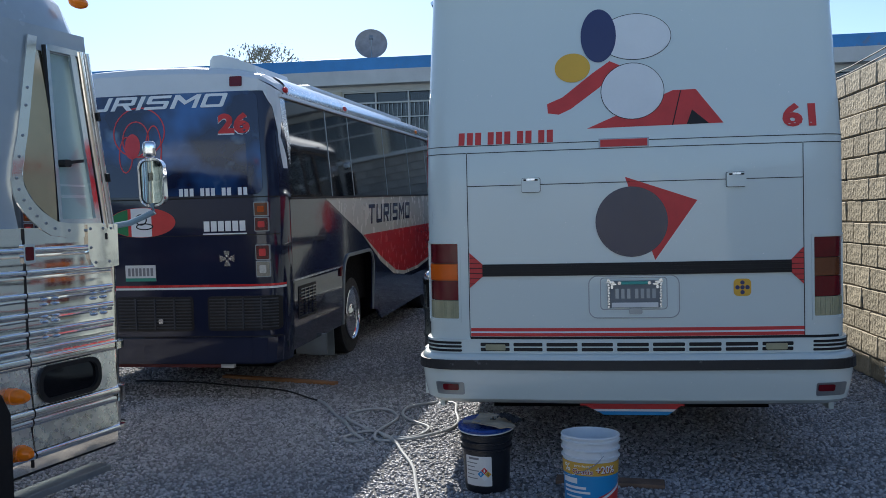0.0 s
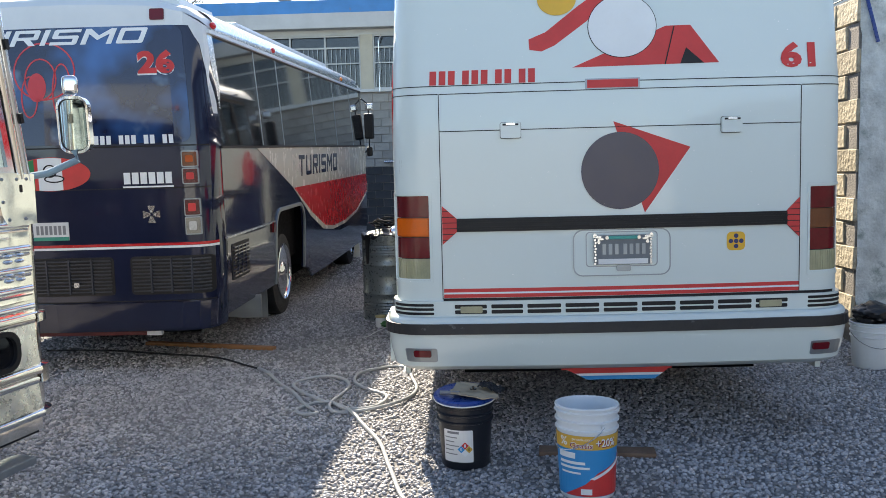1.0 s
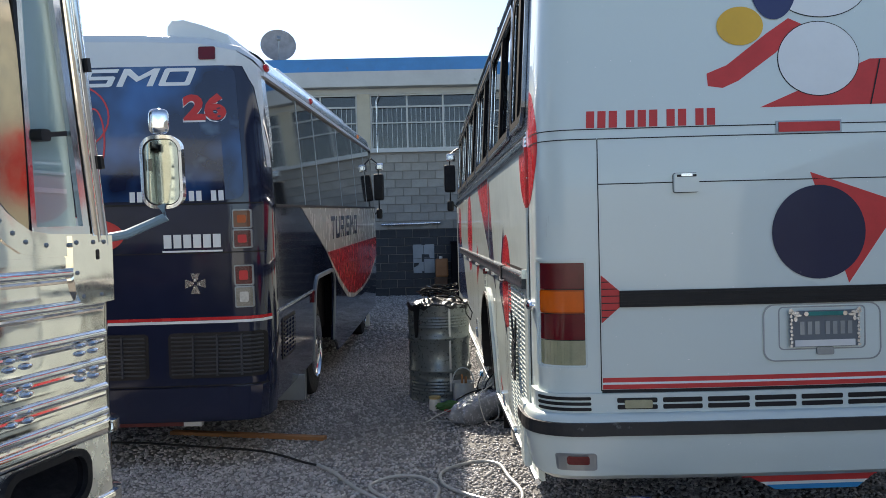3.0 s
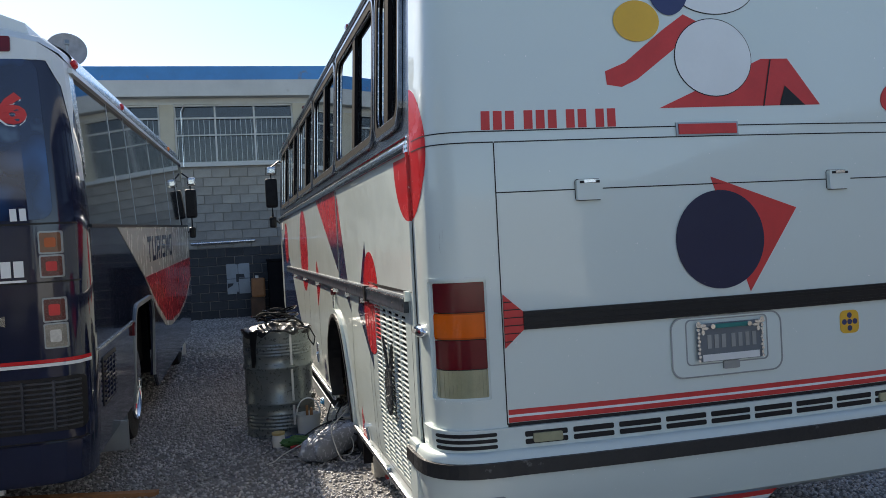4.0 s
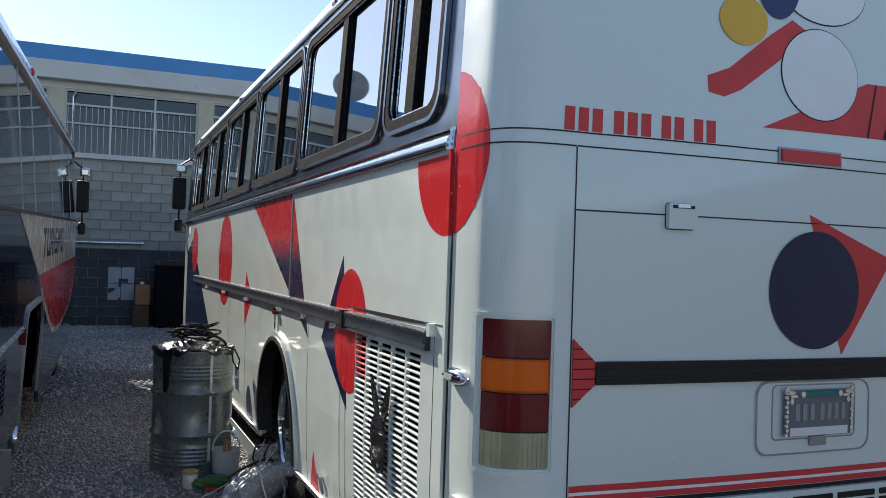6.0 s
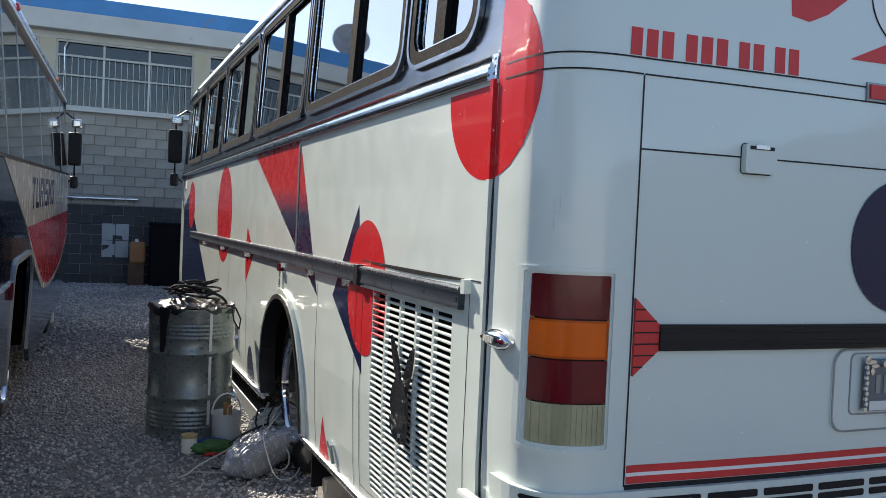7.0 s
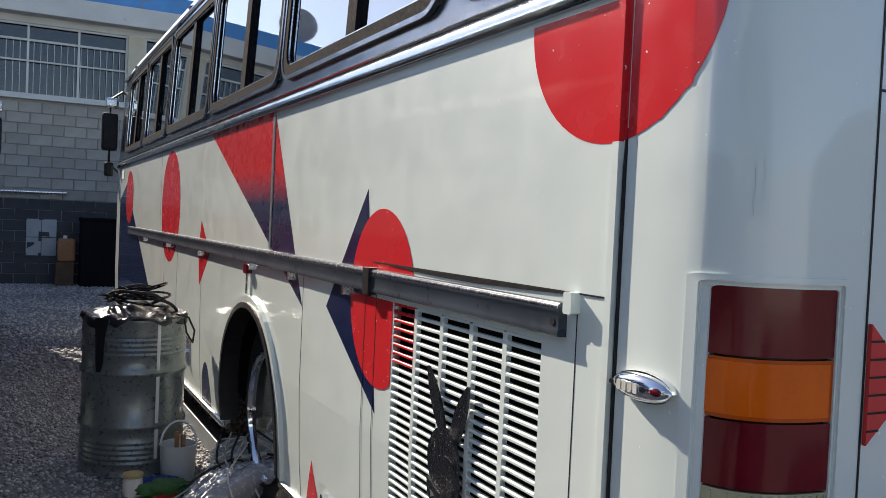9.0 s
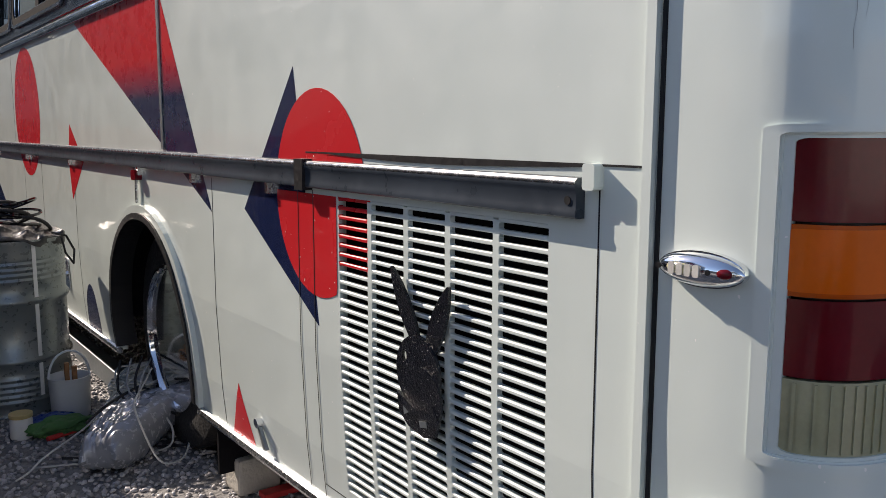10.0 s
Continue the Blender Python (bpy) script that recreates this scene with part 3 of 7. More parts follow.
# ---- white coach: flank ----
def grad_paint(name, top, bottom, z0, z1):
    """Paint that is sprayed from one colour into another over a height."""
    m = material(name, top, 0.28, vary=0.015, scale=1.5, coat=0.3)
    nt = m.node_tree
    b = nt.nodes["Principled BSDF"]
    src = b.inputs["Base Color"].links[0].from_socket
    co = nt.nodes.new("ShaderNodeTexCoord")
    sep = nt.nodes.new("ShaderNodeSeparateXYZ")
    nt.links.new(co.outputs["Object"], sep.inputs[0])
    f = nt.nodes.new("ShaderNodeMapRange")
    f.inputs["From Min"].default_value, f.inputs["From Max"].default_value = z1, z0
    nt.links.new(sep.outputs["Z"], f.inputs["Value"])
    mix = nt.nodes.new("ShaderNodeMix")
    mix.data_type = "RGBA"
    mix.inputs["B"].default_value = (*bottom, 1)
    nt.links.new(f.outputs["Result"], mix.inputs["Factor"])
    nt.links.new(src, mix.inputs["A"])
    nt.links.new(mix.outputs["Result"], b.inputs["Base Color"])
    return m


RED_NAVY = grad_paint("red_to_navy_paint", (0.60, 0.022, 0.028), (0.010, 0.017, 0.060), 1.54, 1.70)


def decal61(name, poly, mat, label, w=0.0003):
    return part(name, sheet([poly], side61, 0.0006, w, cuts_v=ZC), mat, coach, label)


decal61("painted_wedge", [(6.791, 1.589), (7.158, 1.163), (6.662, 0.872)], NAVY_DECAL, "navy painted wedge")
ell = oval(6.655, 1.24, 0.255, 0.285, 48)
decal61("painted_circle", [(u, v) for u, v in ell if v >= 1.242], RED, "red painted circle", 0.0010)
decal61("painted_circle", [(max(6.553, u), v) for u, v in ell if v <= 1.242], RED, "red painted circle", 0.0010)
decal61("painted_spike", [(7.282, 0.551), (7.18, 0.345), (7.378, 0.345)], RED, "red painted spike")
decal61("painted_half_circle", oval(9.28, 0.35, 0.13, 0.25, 24, 0, 180), NAVY_DECAL, "navy painted half circle")
decal61("painted_triangle", [(9.27, 1.948), (7.93, 1.948), (7.445, 1.13)], RED_NAVY, "painted triangle fading from red to navy")
decal61("painted_circle", oval(10.66, 1.53, 0.40, 0.41, 40), RED, "red painted circle")
decal61("painted_spike", [(9.50, 1.445), (9.23, 1.25), (9.51, 1.04), (9.56, 1.25)], RED, "red painted spike")
decal61("painted_triangle", [(13.36, 1.754), (11.43, 0.75), (12.75, 0.66), (13.9, 0.66), (13.9, 1.6)], NAVY_DECAL, "navy painted triangle")
decal61("painted_circle", oval(13.1, 1.62, 0.28, 0.26, 30), RED, "red painted circle", 0.0010)
# the circle that wraps round the rear corner
wrap = [(5.486, -0.4154)]
for (xa, ya), (xb, yb) in zip(YR, YR[1:13]):
    wrap.append((wrap[-1][0] - math.hypot(xb - xa, yb - ya), xb))
big = oval(5.545, 1.937, 0.290, 0.280, 64)
decal61("painted_circle", [(max(5.490, u), min(v, 1.949)) for u, v in big if v < 1.96], RED, "red painted circle round the corner")
unwrapped = [(table(-u, [(-a, b) for a, b in wrap]), v) for u, v in big if u <= 5.490]
part("painted_circle", sheet([unwrapped], rear61, 0.0006, 0.0006, cuts_u=REAR_U[:13], cuts_v=(1.8, 1.96, 2.1)), RED, coach, "red painted circle round the corner", smooth=True)

# joints between panels
def line61(u0, u1, v0, v1, w=0.0002):
    part("panel_joint", sheet([rect(u0, u1, v0, v1)], side61, 0.0005, w, cuts_v=ZC), BLACK, coach)


for u, v0, v1 in ((7.437, 0.36, 1.25), (6.772, 0.36, 1.25), (6.680, 0.36, 1.25), (5.618, 0.36, 1.345), (7.935, 1.34, 1.95), (9.45, 0.36, 1.25), (10.3, 0.36, 1.25), (11.12, 1.34, 1.95), (10.86, 0.36, 1.25)):
    line61(u, u + 0.0035, v0, v1, 0.0018 if u in (6.772, 6.680) else 0.0002)
part("seam_cover", sheet([rect(7.926, 7.950, 1.34, 1.948)], side61, 0.004, 0.0022, cuts_v=(1.6,)), DULL, coach, "narrow metal seam strip")
part("panel_joint", sheet([rect(7.950, 7.957, 1.34, 1.948)], side61, 0.0006, 0.0026, cuts_v=(1.6,)), BLACK, coach)
line61(5.50, 6.72, 1.351, 1.355, 0.0018)
line61(5.63, 6.68, 0.396, 0.399)
part("sprung_gap", sheet([[(5.63, 1.349), (5.85, 1.343), (6.05, 1.339), (6.25, 1.340), (6.45, 1.345), (6.62, 1.351), (5.63, 1.353)]], side61, 0.0006, 0.0028), BLACK, coach, "dark gap under the sprung panel")
part("corner_bead", sheet([rect(5.499, 5.518, 0.62, 1.658)], side61, 0.017, -0.004, cuts_v=ZC), WHITE, coach, "white vertical corner moulding")
part("corner_bead", sheet([rect(5.499, 5.518, 1.658, 1.95)], side61, 0.017, -0.004), RED, coach, "red vertical corner moulding")
# black strip draws the corner seam together with the bead's shadow
part("corner_groove", sheet([rect(5.487, 5.495, 0.62, 2.9)], side61, 0.0045, -0.001, cuts_v=ZC), BLACK, coach)
for a, b in ((5.50, 7.69), (8.80, FRONT)):
    bm = tube(bmesh.new(), [side61(a, 0.338, 0.008), side61((a + b) / 2, 0.338, 0.008), side61(b, 0.338, 0.008)], 0.017, 8)
    part("skirt_moulding", bm, ALU, coach, "bright skirt moulding", smooth=True)

def drawn(name, prof, a, b, fn, mat, parent, label=""):
    """A drawn section (height above surface, z) from a to b along the surface."""
    bm = bmesh.new()
    ends = [[bm.verts.new(fn(u, z, w)) for w, z in prof] for u in (a, b)]
    for k in range(len(prof) - 1):
        bm.faces.new((ends[0][k], ends[0][k + 1], ends[1][k + 1], ends[1][k]))
    for e in ends:
        bm.faces.new(e)
    return part(name, bm, mat, parent, label, smooth=True)


# belt trim under the windows
drawn("belt_moulding", [(0.0, 1.948), (0.013, 1.950), (0.017, 1.956), (0.016, 1.985), (0.012, 1.998), (0.006, 2.004), (0.0, 2.005)], 5.535, FRONT, side61, BELT, coach, "polished belt moulding")
drawn("belt_moulding", [(0.0, 2.012), (0.006, 2.013), (0.009, 2.018), (0.006, 2.023), (0.0, 2.024)], 5.535, FRONT, side61, CHROME, coach, "thin chrome belt bead")
bk = part("belt_end", sheet([rrect(5.498, 5.537, 1.948, 2.026, 0.004, 3)], side61, 0.005, 0.0), BELT, coach, "bolted belt end plate")
for z in (1.968, 1.990, 2.012):
    part("bolt", sheet([oval(5.517, z, 0.005, 0.005, 8)], side61, 0.002, 0.005), DULL, bk)
bm = bmesh.new()
tube(bm, [side61(y, 2.912, 0.012) for y in (5.42, 7, 10, FRONT)], 0.013, 8)
part("drip_rail", bm, CHROME, coach, smooth=True)

# windows
for i, (a, b) in enumerate(WINS):
    o, n_ = rrect(a - 0.02, b + 0.02, WZ0 - 0.02, WZ1 + 0.02, 0.11, 6), rrect(a + 0.035, b - 0.035, WZ0 + 0.035, WZ1 - 0.035, 0.075, 6)
    win = part("window", sheet(ring(o, n_), side61, 0.016, 0.0, cuts_v=(2.3, 2.6)), MATT, coach, "side window in a dark frame")
    o2, n2 = rrect(a - 0.026, b + 0.026, WZ0 - 0.026, WZ1 + 0.026, 0.115, 6), rrect(a - 0.008, b + 0.008, WZ0 - 0.008, WZ1 + 0.008, 0.10, 6)
    part("bright_rim", sheet(ring(o2, n2), side61, 0.018, 0.001, cuts_v=(2.3, 2.6)), BAND, win)
    o3, n3 = rrect(a + 0.030, b - 0.030, WZ0 + 0.030, WZ1 - 0.030, 0.075, 6), rrect(a + 0.043, b - 0.043, WZ0 + 0.043, WZ1 - 0.043, 0.065, 6)
    part("bright_rim", sheet(ring(o3, n3), side61, 0.006, 0.003, cuts_v=(2.3, 2.6)), ALU, win)
    mid = a + (b - a) * (0.47 if i else 0.55)
    part("sash_bar", sheet([rect(mid - 0.045, mid + 0.045, WZ0 + 0.03, WZ1 - 0.03)], side61, 0.02, -0.012, cuts_v=(2.3, 2.6)), MATT, win)
    for p0, p1, w in ((a + 0.03, mid - 0.03, -0.018), (mid + 0.03, b - 0.03, -0.010)):
        part("pane", sheet([rect(p0, p1, WZ0 + 0.03, WZ1 - 0.03)], side61, 0.004, w), GLASS, win)

# folded awning rail
RAIL = material("worn_aluminium_rail", (0.042, 0.053, 0.068), 0.32, 0.1, vary=0.3, scale=3, stain=(0.12, 0.14, 0.16), stain_at=0.70)
RAIL.node_tree.nodes["Principled BSDF"].inputs["Specular IOR Level"].default_value = 0.2
RAILP = [(0.0, 1.258), (0.020, 1.258), (0.0235, 1.261), (0.0240, 1.270), (0.0222, 1.274), (0.0222, 1.303), (0.0245, 1.309), (0.026, 1.314), (0.026, 1.322), (0.020, 1.330), (0.0, 1.331)]
for a, b in ((6.73, 12.98), (5.655, 6.69)):
    drawn("flank_rail", RAILP, a, b, side61, RAIL, coach, "dull aluminium flank rail")
    # thin bright strip draws the sun's glint along the top lip
    drawn("rail_edge", [(0.0262, 1.3185), (0.0268, 1.3205), (0.0266, 1.3235), (0.0250, 1.3265)], a, b, side61, ALU, coach, "bright strip for the sun on the rail's top lip")
part("rail_joiner", sheet([rect(6.685, 6.735, 1.25, 1.335)], side61, 0.030, 0.002), BLACK, coach)
part("rail_bracket", sheet([rrect(5.612, 5.640, 1.31, 1.356, 0.006, 3)], side61, 0.024, 0.0), WHITE, coach, "white rail end bracket")
part("rail_bolt", sheet([oval(5.675, 1.290, 0.008, 0.008, 10)], side61, 0.024, 0.0), BLACK, coach)
for y in (6.95, 7.6, 8.25, 9.5, 10.7, 11.9):
    part("rail_clip", sheet([rect(y - 0.012, y + 0.012, 1.225, 1.268)], side61, 0.018, 0.0), ALU, coach)
# small side lamps and catches
part("brace_rod", tube(bmesh.new(), [side61(8.285, 1.262, 0.010), side61(8.285, 1.18, 0.012), side61(8.285, 1.105, 0.012)], 0.007, 8), ALU, coach, "thin metal brace over the wheel arch", smooth=True)
part("mud_flap", boxes((C61 - HALF + 0.05, C61 - HALF + 0.62, 7.60, 7.615, 0.10, 0.75)), MATT, coach, "black rubber mud flap")
for y, z in ((8.27, 1.225),):
    part("side_lamp", sheet([rrect(y - 0.03, y + 0.03, z - 0.022, z + 0.022, 0.012, 3)], side61, 0.03, 0.0), LENS_RED, coach, "small red side lamp")
for y, z in ((7.11, 0.46), (6.45, 0.37), (9.82, 0.58)):
    c = part("catch", sheet([oval(y, z, 0.016, 0.016, 14)], side61, 0.022, 0.0), CHROME, coach, "chrome catch")
    part("lever", sheet([[(y - 0.008, z), (y + 0.008, z), (y - 0.03, z - 0.085), (y - 0.05, z - 0.08)]], side61, 0.012, 0.006), DULL, c)
part("side_plate", sheet([rrect(9.74, 9.90, 0.50, 0.68, 0.02, 3)], side61, 0.004, 0.002), ALU, coach)

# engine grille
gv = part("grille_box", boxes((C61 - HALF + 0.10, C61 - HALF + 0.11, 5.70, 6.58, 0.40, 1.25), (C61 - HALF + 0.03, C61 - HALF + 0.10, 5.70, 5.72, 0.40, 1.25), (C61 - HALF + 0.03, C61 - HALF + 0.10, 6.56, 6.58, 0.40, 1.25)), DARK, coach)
GY0, GY1, GZ0, GZ1, NCOL, NROW = 5.735, 6.552, 0.425, 1.236, 5, 33
cw, rh = (GY1 - GY0) / NCOL, (GZ1 - GZ0) / NROW
grille = part("grille", sheet([rect(GY0 + k * cw - 0.009, GY0 + k * cw + 0.009, GZ0, GZ1) for k in range(1, NCOL)] + [rect(5.730, GY0 + 0.010, GZ0, 1.24), rect(GY1 - 0.010, 6.555, GZ0, 1.24)], side61, 0.014, -0.014, cuts_v=ZC), WHITE, coach, "white painted engine grille")
def slat_outline(grow):
    """A bar between two slots with half-round ends: it widens where it meets the ribs."""
    r, reach = (rh - 0.0098) / 2, cw / 2 - 0.008
    ys = [reach - r * k / 4 for k in range(5)]
    top = [(y, 0.0049 + r - math.sqrt(max(0.0, r * r - (y - reach + r) ** 2)) - grow) for y in ys]
    top = [(y, min(z, rh / 2 - 0.0004)) for y, z in top]
    top += [(-y, z) for y, z in top[::-1]]
    return top + [(y, -z) for y, z in top[::-1]]


slat_me = {}
for red in (False, True):
    bm = bmesh.new()
    rings_ = [[bm.verts.new((w, y, z)) for y, z in slat_outline(g)] for w, g in ((0.013, 0.0), (0.0025, 0.0), (0.0, 0.0022))]
    n_ = len(rings_[0])
    for p_, q_ in zip(rings_, rings_[1:]):
        for k in range(n_):
            bm.faces.new((p_[k], p_[(k + 1) % n_], q_[(k + 1) % n_], q_[k]))
    for k in range(9):
        f_ = rings_[-1]
        bm.faces.new((f_[k], f_[k + 1], f_[n_ - 2 - k], f_[n_ - 1 - k]))
    bmesh.ops.recalc_face_normals(bm, faces=bm.faces)
    me = bpy.data.meshes.new("slat")
    bm.to_mesh(me)
    bm.free()
    me.materials.append(RED if red else WHITE)
    slat_me[red] = me
for c in range(NCOL):
    for r in range(NROW + 1):
        y, z = GY0 + (c + 0.5) * cw, GZ0 + r * rh
        red = c == NCOL - 1 and ((y - 6.655) / 0.255) ** 2 + ((z - 1.24) / 0.285) ** 2 < 1.0
        ob = new("slat", slat_me[red])
        ob.parent = grille
        ob.location = side61(y, z, 0.0)

# dark flat ornament wired to the grille
bm = bmesh.new()
def blade(y0, z0, y1, z1, wide):
    d = Vector((y1 - y0, z1 - z0))
    L = d.length
    d.normalize()
    n = Vector((-d.y, d.x))
    pts = []
    for k in range(15):
        s = k / 14
        w = wide * math.sin(math.pi * (0.12 + 0.86 * s)) ** 0.8
        pts.append((s, w))
    poly = [(y0 + d.x * L * s + n.x * w, z0 + d.y * L * s + n.y * w) for s, w in pts] + [(y0 + d.x * L * s - n.x * w, z0 + d.y * L * s - n.y * w) for s, w in pts[::-1]]
    return poly
ORN = material("black_glitter_plate", (0.008, 0.009, 0.013), 0.20, 0.1, vary=0.5, scale=40, bump=0.30, bump_scale=170, coat=0.25, speck=0.74)
for n_ in ORN.node_tree.nodes:
    if n_.type == "TEX_NOISE" and abs(n_.inputs["Scale"].default_value - 75) < 1:
        n_.inputs["Scale"].default_value = 260
orn = part("grille_ornament", sheet(ring(oval(6.148, 0.862, 0.086, 0.088, 28), oval(6.200, 0.893, 0.010, 0.013, 28)), side61, 0.008, 0.014), ORN, coach, "black glittering metal ornament plate")
part("ornament_blade", sheet([blade(6.150, 0.925, 6.260, 1.095, 0.024)], side61, 0.008, 0.012), ORN, orn)
part("ornament_blade", sheet([blade(6.112, 0.905, 6.036, 1.078, 0.027)], side61, 0.008, 0.010), ORN, orn)
part("ornament_plate", sheet([oval(6.122, 0.808, 0.068, 0.072, 24)], side61, 0.008, 0.0155), ORN, orn)
tie = part("ornament_plate", sheet([[(6.228, 0.802), (6.222, 0.755), (6.185, 0.728), (6.120, 0.716), (6.078, 0.728), (6.062, 0.770), (6.085, 0.800), (6.150, 0.775)]], side61, 0.008, 0.0170), ORN, orn)
for poly in ([(6.203, 0.772), (6.199, 0.752), (6.180, 0.762)], [(6.138, 0.752), (6.134, 0.738), (6.106, 0.744), (6.109, 0.758)]):
    part("cut_out", sheet([poly], side61, 0.0006, 0.0252), DULL, tie)

part("side_plate", sheet([rect(13.62, 13.92, 1.815, 1.905)], side61, 0.003, 0.001), LABEL, coach, "small white plate")
for y in (7.3, 10.4, 13.3):
    rl = part("roof_lamp", sheet([rrect(y - 0.05, y + 0.05, 2.925, 2.955, 0.010, 3)], side61, 0.020, -0.012), CHROME, coach, "small red roof lamp")
    part("lens", sheet([rrect(y - 0.035, y + 0.035, 2.930, 2.950, 0.008, 3)], side61, 0.014, 0.006), LENS_RED, rl)

# wheels
def wheel(parent, centre, r, out, deep=0.0):
    """A tyre with a bright dished rim; out is +1 or -1 along x for the outer face."""
    m = Matrix.Translation(centre) @ Matrix.Rotation(radians(90 * out), 4, "Y")
    bm = bmesh.new()
    tyre = part("wheel", lathe(bm, [(r * 0.56, -0.26), (r * 0.95, -0.26), (r, -0.22), (r, -0.03), (r * 0.97, 0.0), (r * 0.80, 0.018), (r * 0.66, 0.010), (r * 0.62, -0.03)], 44, m), RUBBER, parent, "black tyre on a polished rim", smooth=True)
    bm = bmesh.new()
    part("rim", lathe(bm, [(r * 0.66, 0.012), (r * 0.655, 0.030), (r * 0.63, 0.034), (r * 0.61, 0.018), (r * 0.595, -0.02), (r * 0.585, -0.035), (r * 0.575, -0.06), (r * 0.565, -0.065), (r * 0.56, -0.10 - deep), (r * 0.52, -0.125 - deep), (r * 0.36, -0.12 - deep), (r * 0.26, -0.06 - deep), (r * 0.24, 0.01 - deep), (r * 0.18, 0.03 - deep), (0.0, 0.035 - deep)], 44, m), CHROME, tyre, "polished dished rim", smooth=True)
    for k in range(10):
        bm = bmesh.new()
        a = math.tau * k / 10
        lathe(bm, [(0.014, -0.14 - deep), (0.014, -0.105 - deep), (0.008, -0.095 - deep), (0, -0.095 - deep)], 8, m @ Matrix.Translation((0.28 * r * math.cos(a) * 1.05, 0.28 * r * math.sin(a) * 1.05, 0.0)))
        part("wheel_nut", bm, CHROME, tyre)
    return tyre


wheel(coach, (C61 - HALF + 0.12, 8.25, 0.50), 0.50, -1, 0.10)
wheel(coach, (C61 - HALF + 0.12, 12.9, 0.50), 0.50, -1)
wheel(coach, (C61 + HALF - 0.06, 8.25, 0.50), 0.50, 1)
wheel(coach, (C61 + HALF - 0.06, 12.9, 0.50), 0.50, 1)
# arch lip
o = [(8.245 - 0.588 * math.cos(radians(a)), 0.50 + 0.598 * math.sin(radians(a))) for a in range(-14, 195, 8)]
n_ = [(8.245 - 0.548 * math.cos(radians(a)), 0.50 + 0.558 * math.sin(radians(a))) for a in range(-14, 195, 8)]
part("arch_lip", sheet([[o[k], o[k + 1], n_[k + 1], n_[k]] for k in range(len(o) - 1)], side61, 0.022, -0.002), WHITE, coach)
o = [(8.245 - 0.555 * math.cos(radians(a)), 0.50 + 0.565 * math.sin(radians(a))) for a in range(-14, 195, 8)]
n_ = [(8.245 - 0.528 * math.cos(radians(a)), 0.50 + 0.538 * math.sin(radians(a))) for a in range(-14, 195, 8)]
part("arch_rubber", sheet([[o[k], o[k + 1], n_[k + 1], n_[k]] for k in range(len(o) - 1)], side61, 0.10, -0.072), BLACK, coach)
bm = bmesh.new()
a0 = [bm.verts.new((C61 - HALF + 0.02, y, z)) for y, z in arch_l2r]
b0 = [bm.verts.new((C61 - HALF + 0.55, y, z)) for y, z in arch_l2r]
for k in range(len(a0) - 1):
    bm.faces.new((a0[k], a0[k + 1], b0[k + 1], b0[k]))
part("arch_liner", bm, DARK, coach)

# rear corner marker lamp
mk = part("marker_lamp", sheet([oval(5.398, 1.203, 0.078, 0.028, 28)], side61, 0.012, 0.0), CHROME, coach, "chrome marker lamp with a clear and red lens")
bm = bmesh.new()
bmesh.ops.create_uvsphere(bm, u_segments=24, v_segments=12, radius=1.0, matrix=Matrix.Translation(side61(5.398, 1.203, 0.012)) @ Matrix.Diagonal((0.024, 0.078, 0.026, 1)))
part("lamp_shell", bm, CHROME, mk, smooth=True)
def lamp_dome(y, dx, dy, dz, mat, label):
    bm = bmesh.new()
    bmesh.ops.create_uvsphere(bm, u_segments=24, v_segments=12, radius=1.0, matrix=Matrix.Translation(side61(y, 1.2035, 0.012)) @ Matrix.Diagonal((dx, dy, dz, 1)))
    return part("lens", bm, mat, mk, label, smooth=True)


dome = lamp_dome(5.414, 0.0262, 0.047, 0.0165, LENS_CLEAR, "clear ribbed lens")
lamp_dome(5.350, 0.0205, 0.022, 0.0130, LENS_RED, "red lens")
for y in (5.433, 5.418, 5.403, 5.388):
    part("rib", sheet([rrect(y - 0.0055, y + 0.0055, 1.194, 1.213, 0.003, 2)], side61, 0.0022, 0.0362), LENS_WHITE, dome)
for y in (5.462, 5.369):
    part("screw", sheet([oval(y, 1.2035, 0.0045, 0.0045, 10)], side61, 0.004, 0.029 if y > 5.4 else 0.031), BLACK, mk)

# door mirror at the front corner
def coach_mirror(parent, x, y, z, out, name="door_mirror"):
    bm = tube(bmesh.new(), [(x - out * 0.30, y + 0.15, z + 0.42), (x - out * 0.12, y + 0.02, z + 0.45), (x, y, z + 0.36), (x, y, z - 0.36), (x - out * 0.15, y + 0.1, z - 0.48)], 0.014, 8)
    arm = part(name, bm, BLACK, parent, "black door mirror on a bent arm", smooth=True)
    part("housing", boxes((x - 0.085, x + 0.085, y - 0.03, y + 0.10, z - 0.21, z + 0.21), bevel=0.035), BLACK, arm)
    part("mirror_glass", boxes((x - 0.065, x + 0.065, y - 0.036, y - 0.031, z - 0.18, z + 0.18)), RUBBER, arm)
    part("housing", boxes((x - 0.05, x + 0.05, y - 0.03, y + 0.06, z - 0.50, z - 0.34), bevel=0.03), BLACK, arm)
    part("lamp", boxes((x - 0.05, x + 0.09, y - 0.02, y + 0.06, z + 0.26, z + 0.38), bevel=0.03), ALU, arm)
    return arm


coach_mirror(coach, -0.50, 14.35, 2.36, -1)

# ---- white coach: rear ----
def r61(name, polys, mat, label="", thick=0.001, off=0.0008, parent=None, cuts=REAR_U, vs=(1.96,), smooth=False):
    return part(name, sheet(polys, rear61, thick, off, cuts_u=cuts, cuts_v=vs), mat, parent or coach, label, smooth)


